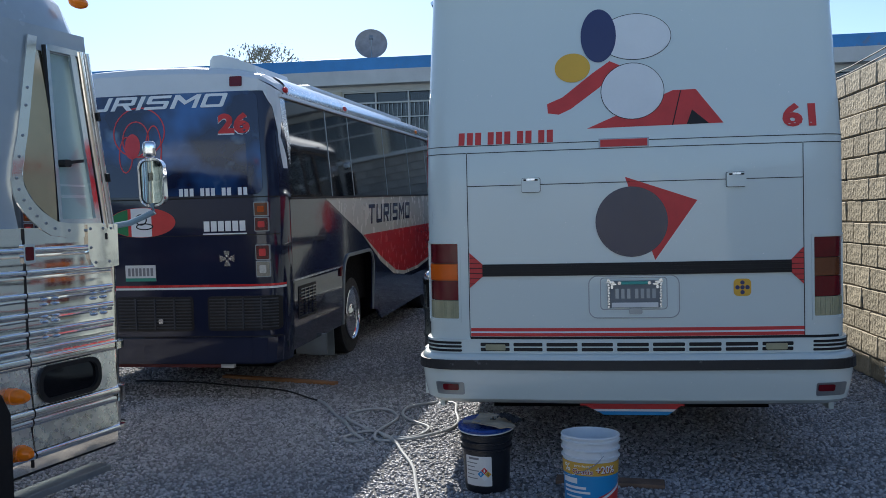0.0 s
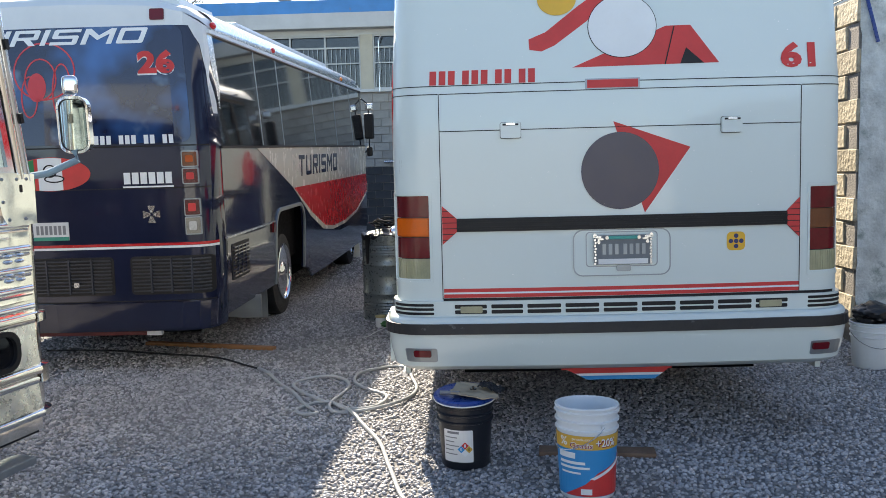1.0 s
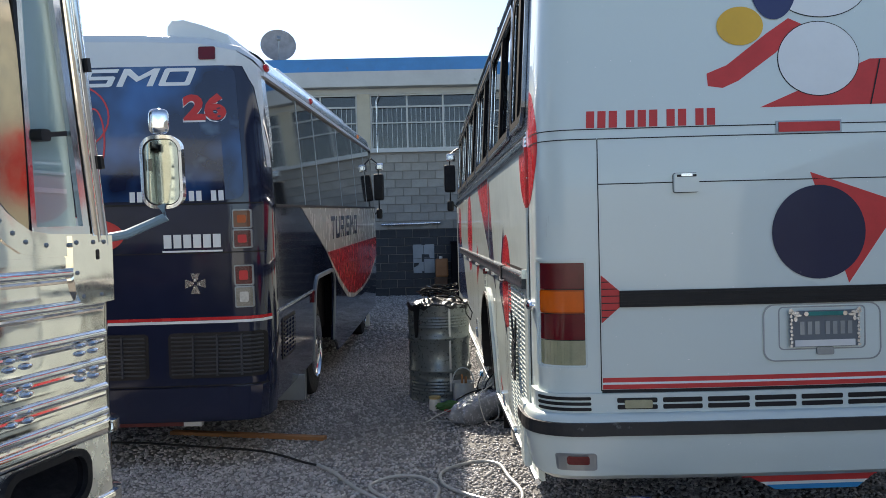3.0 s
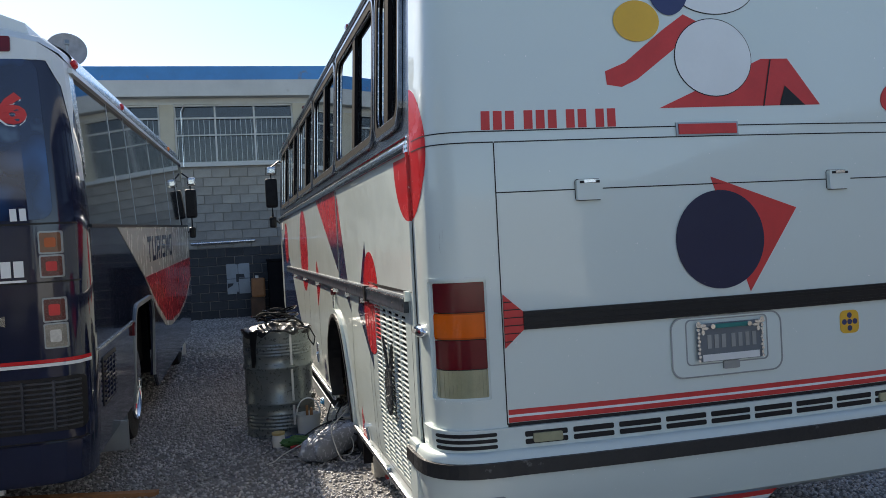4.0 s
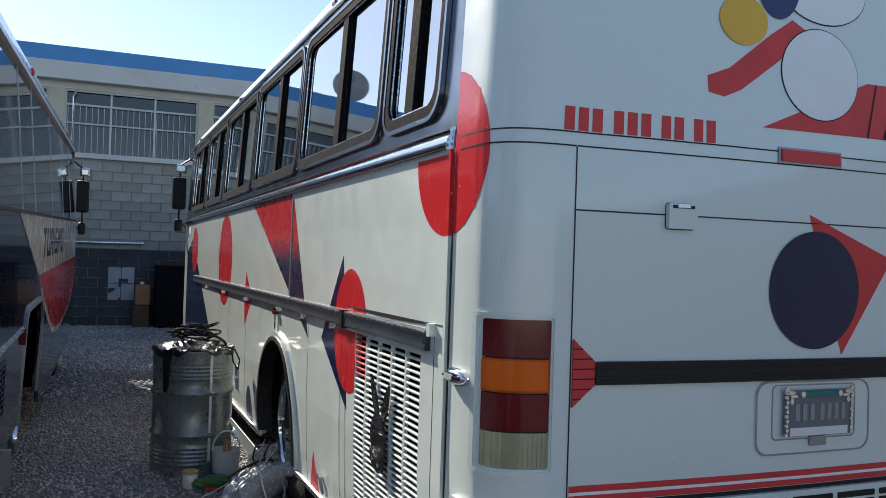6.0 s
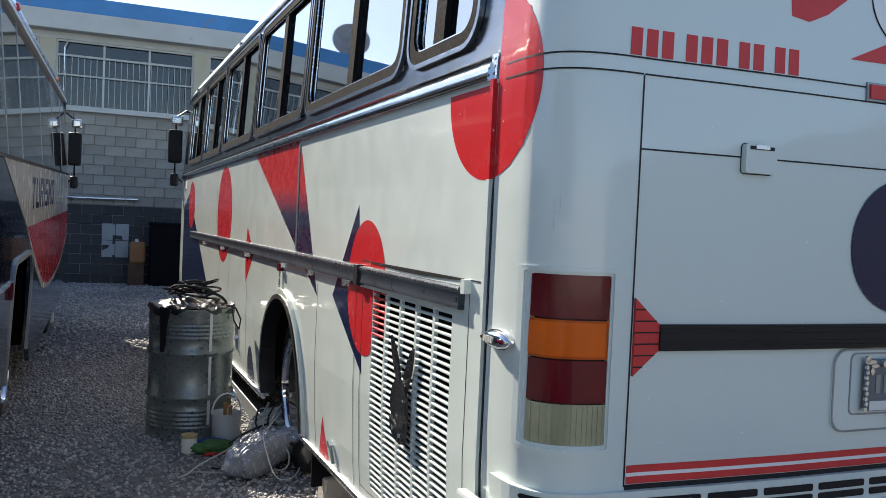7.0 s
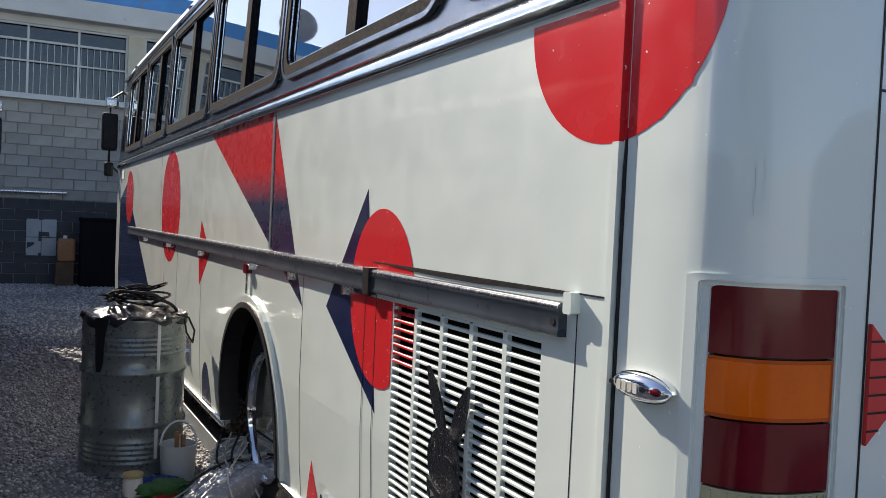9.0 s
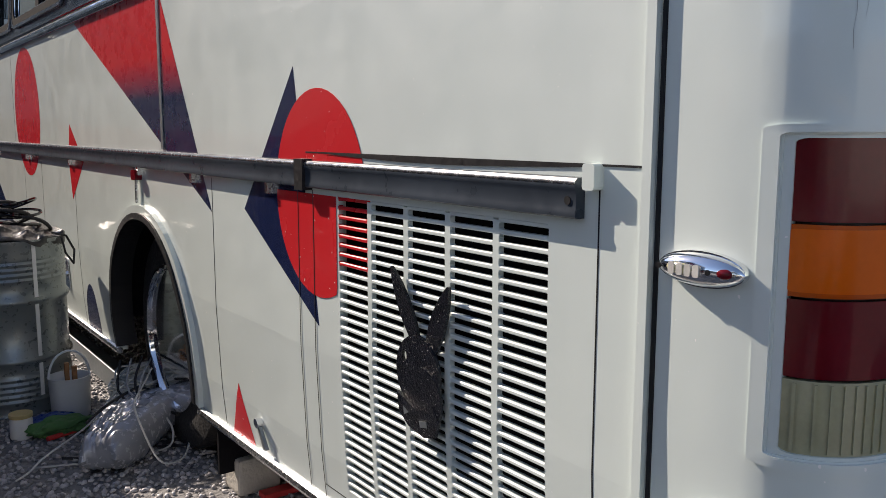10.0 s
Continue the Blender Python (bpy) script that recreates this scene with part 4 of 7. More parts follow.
LW = 0.0045
HL, HR, HB_, HT = -0.148, 1.777, 0.835, 1.940
for a, b, v in ((-0.4152, 2 * C61 + 0.4152, 1.985), (-0.4152, HL - LW, HT + LW / 2), (HR + LW, 2 * C61 + 0.4152, HT + LW / 2)):
    r61("panel_joint", [rect(a, b, v - LW / 2, v + LW / 2)], BLACK, "", 0.001, 0.0014)
for poly in (rect(HL - LW, HL, HB_, HT), rect(HR, HR + LW, HB_, HT), rect(HL, HR, HT, HT + LW), rect(HL, HR, 1.742, 1.742 + LW)):
    r61("hatch_joint", [poly], BLACK)
r61("hatch_gap", [rect(HL, HR + 0.2, 0.822, 0.840)], BLACK)
for x in (0.178, 1.350):
    r61("handle_gap", [rrect(x - 0.0025, x + 0.1105, 1.6975, 1.7845, 0.010, 2)], BLACK, "", 0.001, 0.001)
    h = r61("hatch_handle", [rrect(x, x + 0.108, 1.700, 1.782, 0.008, 2)], WHITE, "white hatch handle", 0.022, 0.0)
    r61("slot", [rect(x + 0.012, x + 0.096, 1.766, 1.776)], BLACK, "", 0.003, 0.021, h)
    r61("lock", [rect(x + 0.03, x + 0.078, 1.768, 1.780)], ALU, "", 0.004, 0.022, h)
hl = r61("high_stop_lamp", [rect(0.630, 0.918, 1.944, 2.000)], DULL, "red high stop lamp", 0.006, 0.001)
r61("lens", [rect(0.640, 0.908, 1.951, 1.993)], RED_FLAT, "red lens", 0.008, 0.004, hl)
r61("painted_triangle", [[(0.778, 1.774), (0.944, 1.286), (1.187, 1.629)]], RED_FLAT, "red painted triangle")
r61("painted_circle", [oval(0.812, 1.512, 0.207, 0.205, 48)], NAVY_DECAL, "navy painted circle", 0.0015, 0.0035)
st = r61("rubbing_strip", [rect(-0.066, 1.707, 1.203, 1.275)], BLACK, "black ribbed rubbing strip", 0.014, 0.0)
for v in (1.215, 1.228, 1.250, 1.263):
    r61("rib", [rect(-0.066, 1.707, v - 0.0022, v + 0.0022)], BLACK, "", 0.004, 0.014, st)
for sgn, x0, x1 in ((1, -0.145, -0.066), (-1, 1.775, 1.707)):
    f = r61("strip_end", [[(x0, 1.135), (x1, 1.203), (x1, 1.275), (x0, 1.345)]], RED_FLAT, "red fluted strip end", 0.008, 0.001)
    for k in range(6):
        v = 1.16 + 0.031 * k
        lim = abs(v - 1.239) / 0.105
        xe = x1 if lim < 0.34 else x0 + (x1 - x0) * max(0.0, (1 - lim) / 0.66)
        a, b = min(x0, xe), max(x0, xe)
        if b - a > 0.01:
            r61("groove", [rect(a, b, v - 0.002, v + 0.002)], BLACK, "", 0.002, 0.008, f)
# number plate in its recess
pan = r61("plate_recess", [rrect(0.557, 1.080, 0.948, 1.200, 0.05, 5)], WHITE, "shallow white plate recess", 0.006, 0.0)
r61("recess_line", ring(rrect(0.557, 1.080, 0.948, 1.200, 0.05, 5), rrect(0.563, 1.074, 0.954, 1.194, 0.046, 5)), DULL, "", 0.002, 0.006, pan)
r61("backing", ring(rrect(0.625, 1.010, 0.998, 1.188, 0.02, 4), rrect(0.630, 1.005, 1.003, 1.183, 0.018, 4)), DULL, "", 0.002, 0.006, pan)
pl = r61("number_plate", [rrect(0.668, 0.975, 1.012, 1.170, 0.012, 3)], PLATE, "dark number plate in an ornate chrome frame", 0.004, 0.02)
r61("white_band", [rect(0.690, 0.955, 1.014, 1.042)], LABEL, "", 0.001, 0.0245, pl)
r61("top_bar", [rrect(0.735, 0.905, 1.148, 1.166, 0.008, 3)], material("teal_bar", (0.03, 0.20, 0.22), 0.2, 0.6, vary=0.1), "teal metal bar", 0.008, 0.024, pl)
for x in (0.735, 0.905):
    r61("frame_bolt", [oval(x, 1.157, 0.010, 0.010, 12)], CHROME, "", 0.014, 0.024, pl)
for sx, x in ((1, 0.672), (-1, 0.971)):
    for k in range(9):
        z = 1.018 + 0.016 * k
        r61("frame_bead", [oval(x + sx * 0.003 * (k % 2), z, 0.006, 0.007, 10)], ALU, "metal frame ornament", 0.007, 0.022, pl)
    for dx, dz, du, dv in ((0.012, 0.150, 0.030, 0.010), (0.030, 0.138, 0.022, 0.008), (0.0, 0.158, 0.012, 0.016), (0.020, 0.122, 0.010, 0.016)):
        r61("frame_leaf", [oval(x + sx * dx, 1.012 + dz, du * 0.8, dv * 0.7, 12)], ALU, "", 0.006, 0.024, pl)
for k in range(7):
    x = 0.712 + 0.033 * k + (0.012 if k > 2 else 0)
    r61("bar", [rect(x, x + 0.019, 1.066, 1.122)], DULL, "", 0.002, 0.0243, pl)
r61("plate_lamp", [rrect(0.79, 0.865, 0.975, 1.008, 0.006, 2)], DULL, "", 0.012, 0.004, pan)
bd = r61("badge", [rrect(1.384, 1.482, 1.070, 1.170, 0.025, 4)], YELLOW, "yellow badge with blue pattern", 0.003, 0.001)
for dx, dz in ((0, 0.028), (0.028, 0), (0, -0.028), (-0.028, 0), (0, 0)):
    r61("badge_petal", [oval(1.433 + dx, 1.12 + dz, 0.0125, 0.0125, 12)], VINYL_NAVY, "", 0.001, 0.004, bd)
r61("stripe", [rect(HL + 0.004, HR, 0.842, 0.862)], RED_FLAT, "red stripe", 0.0015)
r61("stripe", [rect(HL + 0.004, HR, 0.872, 0.892)], RED_FLAT, "red stripe", 0.0015)
r61("stripe", [rect(HL + 0.004, HR, 0.862, 0.872)], VINYL_WHITE, "white stripe", 0.0015)
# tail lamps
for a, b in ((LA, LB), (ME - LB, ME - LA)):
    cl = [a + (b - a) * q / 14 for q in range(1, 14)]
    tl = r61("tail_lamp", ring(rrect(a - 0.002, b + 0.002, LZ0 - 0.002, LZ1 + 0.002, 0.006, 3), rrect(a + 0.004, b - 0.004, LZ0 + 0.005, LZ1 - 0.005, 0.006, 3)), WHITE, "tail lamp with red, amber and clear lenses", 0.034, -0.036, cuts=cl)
    oa, ob_ = (0.0042, 0.012) if a < 0 else (0.012, 0.0042)
    fl = [a - oa + (b - a + oa + ob_) * q / 24 for q in range(1, 24)]
    r61("lamp_flange", ring(rrect(a - oa, b + ob_, LZ0 - 0.020, LZ1 + 0.014, 0.006, 4), rrect(a - 0.001, b + 0.002, LZ0 - 0.003, LZ1 + 0.003, 0.006, 4)), WHITE, "raised white lamp surround", 0.006, -0.001, tl, cuts=fl, smooth=True)
    zs = [LZ0 + 0.003, 1.060, 1.177, 1.284, LZ1 - 0.003]
    # the right lamp's third lens is browner, as it catches less light
    for k, mt in enumerate((LENS_CLEAR, LENS_RED, LENS_AMBER if a < 0 else LENS_BROWN, LENS_RED)):
        r61("lens", [rect(a + 0.001, b - 0.001, zs[k] + 0.002, zs[k + 1] - 0.002)], mt, ("clear lens", "red lens", "amber lens", "red lens")[k], 0.010, -0.016, tl, cuts=cl, smooth=True)
    r61("lamp_back", [rect(a - 0.01, b + 0.01, LZ0 - 0.01, LZ1 + 0.01)], BLACK, "", 0.004, -0.024, tl, cuts=cl)
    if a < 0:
        # brighter amber colours in the light caught by the left lamp
        r61("inner_lens", [rrect(a + 0.004, b - 0.012, 1.186, 1.276, 0.003, 4)], LENS_AMBER2, "brighter amber field for the light the lamp catches", 0.002, -0.006, tl, cuts=cl, smooth=True)
    for k in range(13):
        x = a + 0.010 + (b - a - 0.02) * k / 12
        r61("rib", [rect(x - 0.0012, x + 0.0012, zs[0] + 0.006, zs[1] - 0.006)], LENS_CLEAR, "", 0.003, -0.006, tl, cuts=())
# hair cracks in the filler round the left lamp, laid along the curve of the corner
def crack(pts):
    r61("paint_crack", [[(p[0] - 0.0001, p[1] - 0.0006), (q[0] - 0.0001, q[1] - 0.0006), (q[0] + 0.0001, q[1] + 0.0006), (p[0] + 0.0001, p[1] + 0.0006)] for p, q in zip(pts, pts[1:])], LABEL_GREY, "", 0.0004, 0.0003)


crack([(-0.372, 1.60), (-0.3705, 1.57), (-0.373, 1.545), (-0.3715, 1.52)])
crack([(-0.362, 1.61), (-0.3605, 1.58), (-0.3625, 1.56)])
# fleet number, number bars and plain painted shapes
lettering("fleet_number", "61", rear61, 1.674, 1.859, 2.032, 2.166, RED_FLAT, coach, "red fleet number 61", bold=0.045)
for k in range(6):
    x = 1.68 + 0.03 * k
    r61("worn_patch", [oval(x, 2.045 + 0.004 * (k % 3), 0.006, 0.002, 8)], WHITE, "", 0.001, 0.0052)
x = -0.199
for grp in (3, 3, 2, 2):
    for k in range(grp):
        r61("number_bar", [rect(x, x + 0.036, 1.990, 2.064)], RED_FLAT)
        x += 0.050
    x += 0.026
r61("painted_roof", [[(0.563, 2.061), (1.062, 2.265), (1.194, 2.267), (1.343, 2.068)]], RED_FLAT, "red painted roof shape")
r61("painted_wedge", [[(1.135, 2.066), (1.168, 2.150), (1.262, 2.067)]], BLACK, "black painted wedge", 0.001, 0.0035)
r61("painted_line", [[(1.052, 2.064), (1.058, 2.064), (1.110, 2.262), (1.104, 2.262)]], BLACK, "", 0.001, 0.0035)
r61("painted_band", [[(0.335, 2.16), (0.33, 2.215), (0.42, 2.25), (0.60, 2.385), (0.70, 2.45), (0.765, 2.42), (0.64, 2.30), (0.47, 2.18), (0.40, 2.15)]], RED_FLAT, "red painted band")
r61("painted_oval", [oval(0.83, 2.27, 0.185, 0.165, 40)], BLACK, "", 0.001, 0.0012, vs=())
r61("painted_oval", [oval(0.83, 2.27, 0.181, 0.161, 40)], VINYL_WHITE, "plain white painted oval", 0.001, 0.0028, vs=())
r61("painted_oval", [oval(0.85, 2.585, 0.215, 0.135, 40)], BLACK, "", 0.001, 0.0012, vs=())
r61("painted_oval", [oval(0.85, 2.585, 0.211, 0.131, 40)], VINYL_WHITE, "plain white painted oval", 0.001, 0.0028, vs=())
r61("painted_oval", [oval(0.635, 2.60, 0.105, 0.155, 40)], VINYL_NAVY, "plain dark blue painted oval", 0.001, 0.0042, vs=())
r61("painted_oval", [oval(0.48, 2.42, 0.105, 0.085, 30)], YELLOW, "plain yellow painted oval", 0.001, 0.0042, vs=())

# bumper
def bump61(off):
    def fn(u, v, w):
        return rear61(u, v, w + off(v))
    return fn


BP = [(0.43, -0.05), (0.445, 0.0), (0.47, 0.035), (0.55, 0.05), (0.645, 0.06), (0.72, 0.055), (0.735, 0.045), (0.745, 0.03), (0.84, 0.012)]
bumper = part("bumper", sheet([rect(-0.4149, 2 * C61 + 0.4149, 0.43, 0.742)], bump61(lambda z: table(z, BP)), 0.03, -0.03, cuts_u=REAR_U, cuts_v=[z for z, _ in BP[1:-2]]), WHITE, coach, "white rear bumper with a black strip", smooth=True)
part("bumper_strip", sheet([rect(-0.4149, 2 * C61 + 0.4149, 0.652, 0.708)], bump61(lambda z: table(z, BP)), 0.016, 0.0, cuts_u=REAR_U, cuts_v=(0.665, 0.695)), SCUFF, bumper, "black scuffed rubber strip")
part("bumper_side", boxes((C61 - HALF - 0.055, C61 - HALF - 0.02, 5.395, 5.54, 0.44, 0.742), bevel=0.012), WHITE, bumper)
part("bumper_side", boxes((C61 + HALF + 0.02, C61 + HALF + 0.055, 5.395, 5.54, 0.44, 0.742), bevel=0.012), WHITE, bumper)
part("bumper_strip", boxes((C61 - HALF - 0.07, C61 - HALF - 0.05, 5.395, 5.53, 0.652, 0.708), bevel=0.006), BLACK, bumper)
vent = part("vent_panel", sheet([rect(-0.4149, 2 * C61 + 0.4149, 0.742, 0.826)], bump61(lambda z: 0.018), 0.02, -0.02, cuts_u=REAR_U), WHITE, bumper, "white slotted vent panel")
VB = bump61(lambda z: 0.018)
def slot(x0, x1, z0, z1, mt=BLACK, t=0.003, o=0.0):
    part("vent_slot", sheet([rrect(x0, x1, z0, z1, 0.005, 2)], VB, t, o, cuts_u=[c for c in REAR_U if x0 < c < x1]), mt, vent)
xs = [-0.098, 0.100, 0.295, 0.500, 0.705, 0.910, 1.115, 1.320, 1.525, 1.722]
for a, b in zip(xs, xs[1:]):
    slot(a + 0.012, b - 0.012, 0.785, 0.806)
    slot(a + 0.012, b - 0.012, 0.756, 0.776)
for a, b in ((-0.40, -0.20), (2 * C61 + 0.20, 2 * C61 + 0.40)):
    for z in (0.752, 0.776, 0.799):
        slot(a, b, z, z + 0.014)
for a in (-0.055, 1.555):
    part("plate_lamp", sheet([rrect(a, a + 0.12, 0.762, 0.798, 0.006, 2)], VB, 0.012, 0.0), LENS_CLEAR, vent, "clear lamp")
for a, red in ((-0.343, True), (1.832, True)):
    BB = bump61(lambda z: table(z, BP))
    well = part("reflector_well", sheet([rrect(a, a + 0.149, 0.496, 0.573, 0.01, 2)], BB, 0.004, 0.0, cuts_u=[c for c in REAR_U if a < c < a + 0.149]), DULL, bumper, "grey reflector well")
    part("reflector", sheet([rrect(a + (0.035 if a < 0 else 0.008), a + (0.118 if a < 0 else 0.09), 0.525, 0.563, 0.008, 2)], BB, 0.012, 0.003, cuts_u=[c for c in REAR_U if a + 0.03 < c < a + 0.11]), LENS_RED, well, "red reflector")
# hanging skid plate with stripes
skid = part("skid_plate", boxes((0.50, 1.115, 5.24, 5.255, 0.405, 0.46)), RED_FLAT, coach, "striped plate under the bumper")
bm = bmesh.new()
def trap(bm, z0, z1, y):
    def ex(z):
        q = (0.425 - z) / 0.075
        return 0.50 + 0.147 * q, 1.115 - 0.10 * q
    (a0, b0), (a1, b1) = ex(z0), ex(z1)
    vs = [bm.verts.new(p) for p in ((a0, y, z0), (b0, y, z0), (b1, y, z1), (a1, y, z1))]
    f = bm.faces.new(vs)
    e = bmesh.ops.extrude_face_region(bm, geom=[f])
    for v in e["geom"]:
        if isinstance(v, bmesh.types.BMVert):
            v.co.y += 0.012
    return bm
part("stripe", trap(bm, 0.388, 0.425, 5.225), RED_FLAT, skid, "red stripe")
part("stripe", trap(bmesh.new(), 0.374, 0.388, 5.225), VINYL_WHITE, skid, "white stripe")
part("stripe", trap(bmesh.new(), 0.352, 0.374, 5.225), CYAN, skid, "blue stripe")
part("mud_flap", boxes((-0.18, -0.08, 6.15, 6.165, 0.27, 0.45)), LABEL, coach, "pale rear mud flap")

# ---- navy coach details ----
def mural_mix(m, colour, low=0.48, high=0.75, size=1.7):
    """Soft airbrushed clouds of a second colour."""
    nt = m.node_tree
    b = nt.nodes["Principled BSDF"]
    src = b.inputs["Base Color"].links[0].from_socket
    co = nt.nodes.new("ShaderNodeTexCoord")
    n = nt.nodes.new("ShaderNodeTexNoise")
    n.inputs["Scale"].default_value, n.inputs["Detail"].default_value = size, 3
    f = nt.nodes.new("ShaderNodeMapRange")
    f.inputs["From Min"].default_value, f.inputs["From Max"].default_value = low, high
    mix = nt.nodes.new("ShaderNodeMix")
    mix.data_type = "RGBA"
    mix.inputs["B"].default_value = (*colour, 1)
    nt.links.new(co.outputs["Object"], n.inputs["Vector"])
    nt.links.new(n.outputs["Fac"], f.inputs["Value"])
    nt.links.new(f.outputs["Result"], mix.inputs["Factor"])
    nt.links.new(src, mix.inputs["A"])
    nt.links.new(mix.outputs["Result"], b.inputs["Base Color"])


def s26(name, polys, mat, label="", thick=0.003, off=0.001, parent=None, vs=(0.6, 1.0, 1.75)):
    return part(name, sheet(polys, side26, thick, off, cuts_v=vs), mat, parent or navy, label)


def r26(name, polys, mat, label="", thick=0.003, off=0.001, parent=None, cuts=None):
    cu = [-a for a, _ in YR26[1:]] + [a - 2.5 for a, _ in YR26[1:-1]]
    return part(name, sheet(polys, rear26, thick, off, cuts_u=cu if cuts is None else cuts, cuts_v=(1.8,)), mat, parent or navy, label)


white26 = [(1.30, 1.745), (7.68, 1.745), (7.68, 0.98), (6.6, 0.74), (5.6, 0.665), (4.7, 0.665), (4.1, 0.73), (3.4, 0.95), (2.6, 1.32)]
s26("painted_panel", [white26], CREAM, "cream painted flank panel")
s26("painted_panel", [[(2.63, 1.315), (7.68, 1.30), (7.68, 1.03), (6.6, 0.785), (5.6, 0.71), (4.75, 0.71), (4.2, 0.77), (3.48, 0.985)]], RED, "red painted flank panel", 0.002, 0.0045)
part("coach_name", sheet(block_word("TURISMO", 2.88, 5.15, 1.43, 1.66, 0.16, 0.30), side26, 0.002, 0.004), NAVY_DECAL, navy, "dark lettering on the flank")
s26("belt_moulding", [rect(0.30, 7.68, 1.745, 1.765)], BLACK, "", 0.012, 0.0)
for u in (1.55, 2.35, 3.9, 5.3, 6.6):
    s26("glass_joint", [rect(u, u + 0.018, 1.77, 2.64)], DULL, "", 0.004, -0.008, vs=())
s26("drip_rail", [rect(0.31, 7.68, 2.645, 2.675)], WHITE2, "white drip rail", 0.03, -0.008)
s26("corner_pillar", [[(0.31, 2.64), (0.42, 2.64), (0.46, 2.25), (0.40, 2.05), (0.31, 2.45)]], ALU, "bright corner pillar cover", 0.006, -0.006)
for u, v, mt in ((0.44, 2.72, RED), (2.25, 2.72, RED), (6.0, 2.72, LENS_ORANGE)):
    m_ = bmesh.new()
    bmesh.ops.create_uvsphere(m_, u_segments=14, v_segments=8, radius=1, matrix=Matrix.Translation((-0.055, u, v)) @ Matrix.Diagonal((0.022, 0.050, 0.028, 1)))
    part("roof_lamp", m_, mt, navy, "roof edge marker lamp", smooth=True)
wheel(navy, (-0.13, 2.68, 0.40), 0.47, 1)
wheel(navy, (-0.12, 7.46, 0.27), 0.47, 1)
wheel(navy, (-2.38, 2.64, 0.40), 0.47, -1)
wheel(navy, (-2.38, 7.46, 0.27), 0.47, -1)
o, n_ = arch_shape(0.025), arch_shape(-0.01)
s26("arch_lip", [[o[k], o[k + 1], n_[k + 1], n_[k]] for k in range(len(o) - 1)], DULL, "dull metal wheel arch trim", 0.018, -0.004, vs=())
s26("skirt_line", [rect(0.3, 1.78, 1.02, 1.035)], ALU, "", 0.012, 0.0)
s26("side_lamp", [rect(1.68, 1.74, 0.93, 1.03)], LENS_RED, "red side lamp", 0.02)
vt = s26("side_vent", [rrect(0.42, 0.90, 0.66, 0.96, 0.02, 3)], BLACK, "dark slatted side vent", 0.004)
for k in range(9):
    z = 0.685 + 0.03 * k
    s26("slat", [rect(0.45, 0.87, z, z + 0.012)], NAVY, "", 0.012, 0.004, vt, vs=())
for u in (0.55, 0.66, 0.77):
    s26("slat", [rect(u, u + 0.012, 0.68, 0.94)], NAVY, "", 0.014, 0.004, vt, vs=())
part("mud_flap", boxes((-0.35, -0.05, 1.55, 1.565, 0.12, 0.45)), DULL, navy, "grey mud flap")
part("mud_flap", boxes((-0.4, -0.1, 7.3, 7.315, -0.05, 0.3)), VINYL_WHITE, navy, "pale mud flap")
coach_mirror(navy, 0.07, 7.78, 2.08, 1)
part("jack_plate", boxes((-0.30, 0.02, 1.10, 1.13, 0.22, 0.42)), DULL, navy)

MURAL = material("airbrushed_blue", (0.006, 0.012, 0.045), 0.10, vary=0.3, scale=1.1, bump=0.02, bump_scale=1.6, coat=0.6)
mural_mix(MURAL, (0.035, 0.15, 0.42))
mural_mix(MURAL, (0.15, 0.24, 0.34), 0.58, 0.78, 3.2)
# rear of the navy coach
guard = part("under_guard", boxes((-2.2, -0.62, 0.10, 0.14, 0.285, 0.315), bevel=0.004), material("dark_red_bar", (0.16, 0.03, 0.03), 0.6, vary=0.3), navy, "dull red bar under the bumper")
part("white_end", boxes((-0.62, -0.50, 0.098, 0.142, 0.283, 0.317)), VINYL_WHITE, guard, "white bar end")
half = [(0.0, 2.685), (0.0, 2.70), (-0.03, 2.73), (-0.12, 2.785), (-0.37, 2.832), (-0.81, 2.852)]
r26("rear_roof_band", [half + [(-1.25, 2.856)] + [(-2.5 - u, v) for u, v in half[::-1]]], WHITE2, "white rear roof cap", 0.010, -0.004)
r26("corner_cover", [[(-0.085, 2.690), (-0.0, 2.690), (-0.0, 2.02), (-0.006, 2.02), (-0.012, 2.35), (-0.03, 2.55)]], WHITE2, "white corner pillar cover", 0.004, 0.001)
r26("panel_joint", [rect(-2.46, -0.03, 1.772, 1.782)], BLACK, "", 0.002)
r26("panel_joint", [rect(-2.46, -0.03, 1.452, 1.460)], BLACK, "", 0.002)
r26("rear_glass", [rrect(-2.32, -0.13, 1.80, 2.685, 0.07, 4)], MURAL, "glossy navy painted rear window", 0.006, 0.001)
r26("panel_joint", [rect(-2.46, -0.03, 0.575, 0.583)], BLACK, "", 0.002)
r26("stripe", [rect(-2.48, -0.01, 1.012, 1.032)], RED, "red stripe", 0.004)
r26("stripe", [rect(-2.48, -0.01, 0.992, 1.010)], VINYL_WHITE, "white stripe", 0.004)
part("coach_name", sheet(block_word("TURISMO", -2.02, -0.385, 2.555, 2.672, 0.5, 0.16), rear26, 0.002, 0.008), VINYL_WHITE, navy, "pale lettering above the rear window")
lettering("number_shade", "26", rear26, -0.500, -0.207, 2.310, 2.492, VINYL_WHITE, navy, "pale edge under the fleet number", off=0.0065, thick=0.001, bold=0.05)
lettering("fleet_number", "26", rear26, -0.495, -0.205, 2.322, 2.500, RED_FLAT, navy, "red fleet number 26", off=0.008, thick=0.002, bold=0.05)
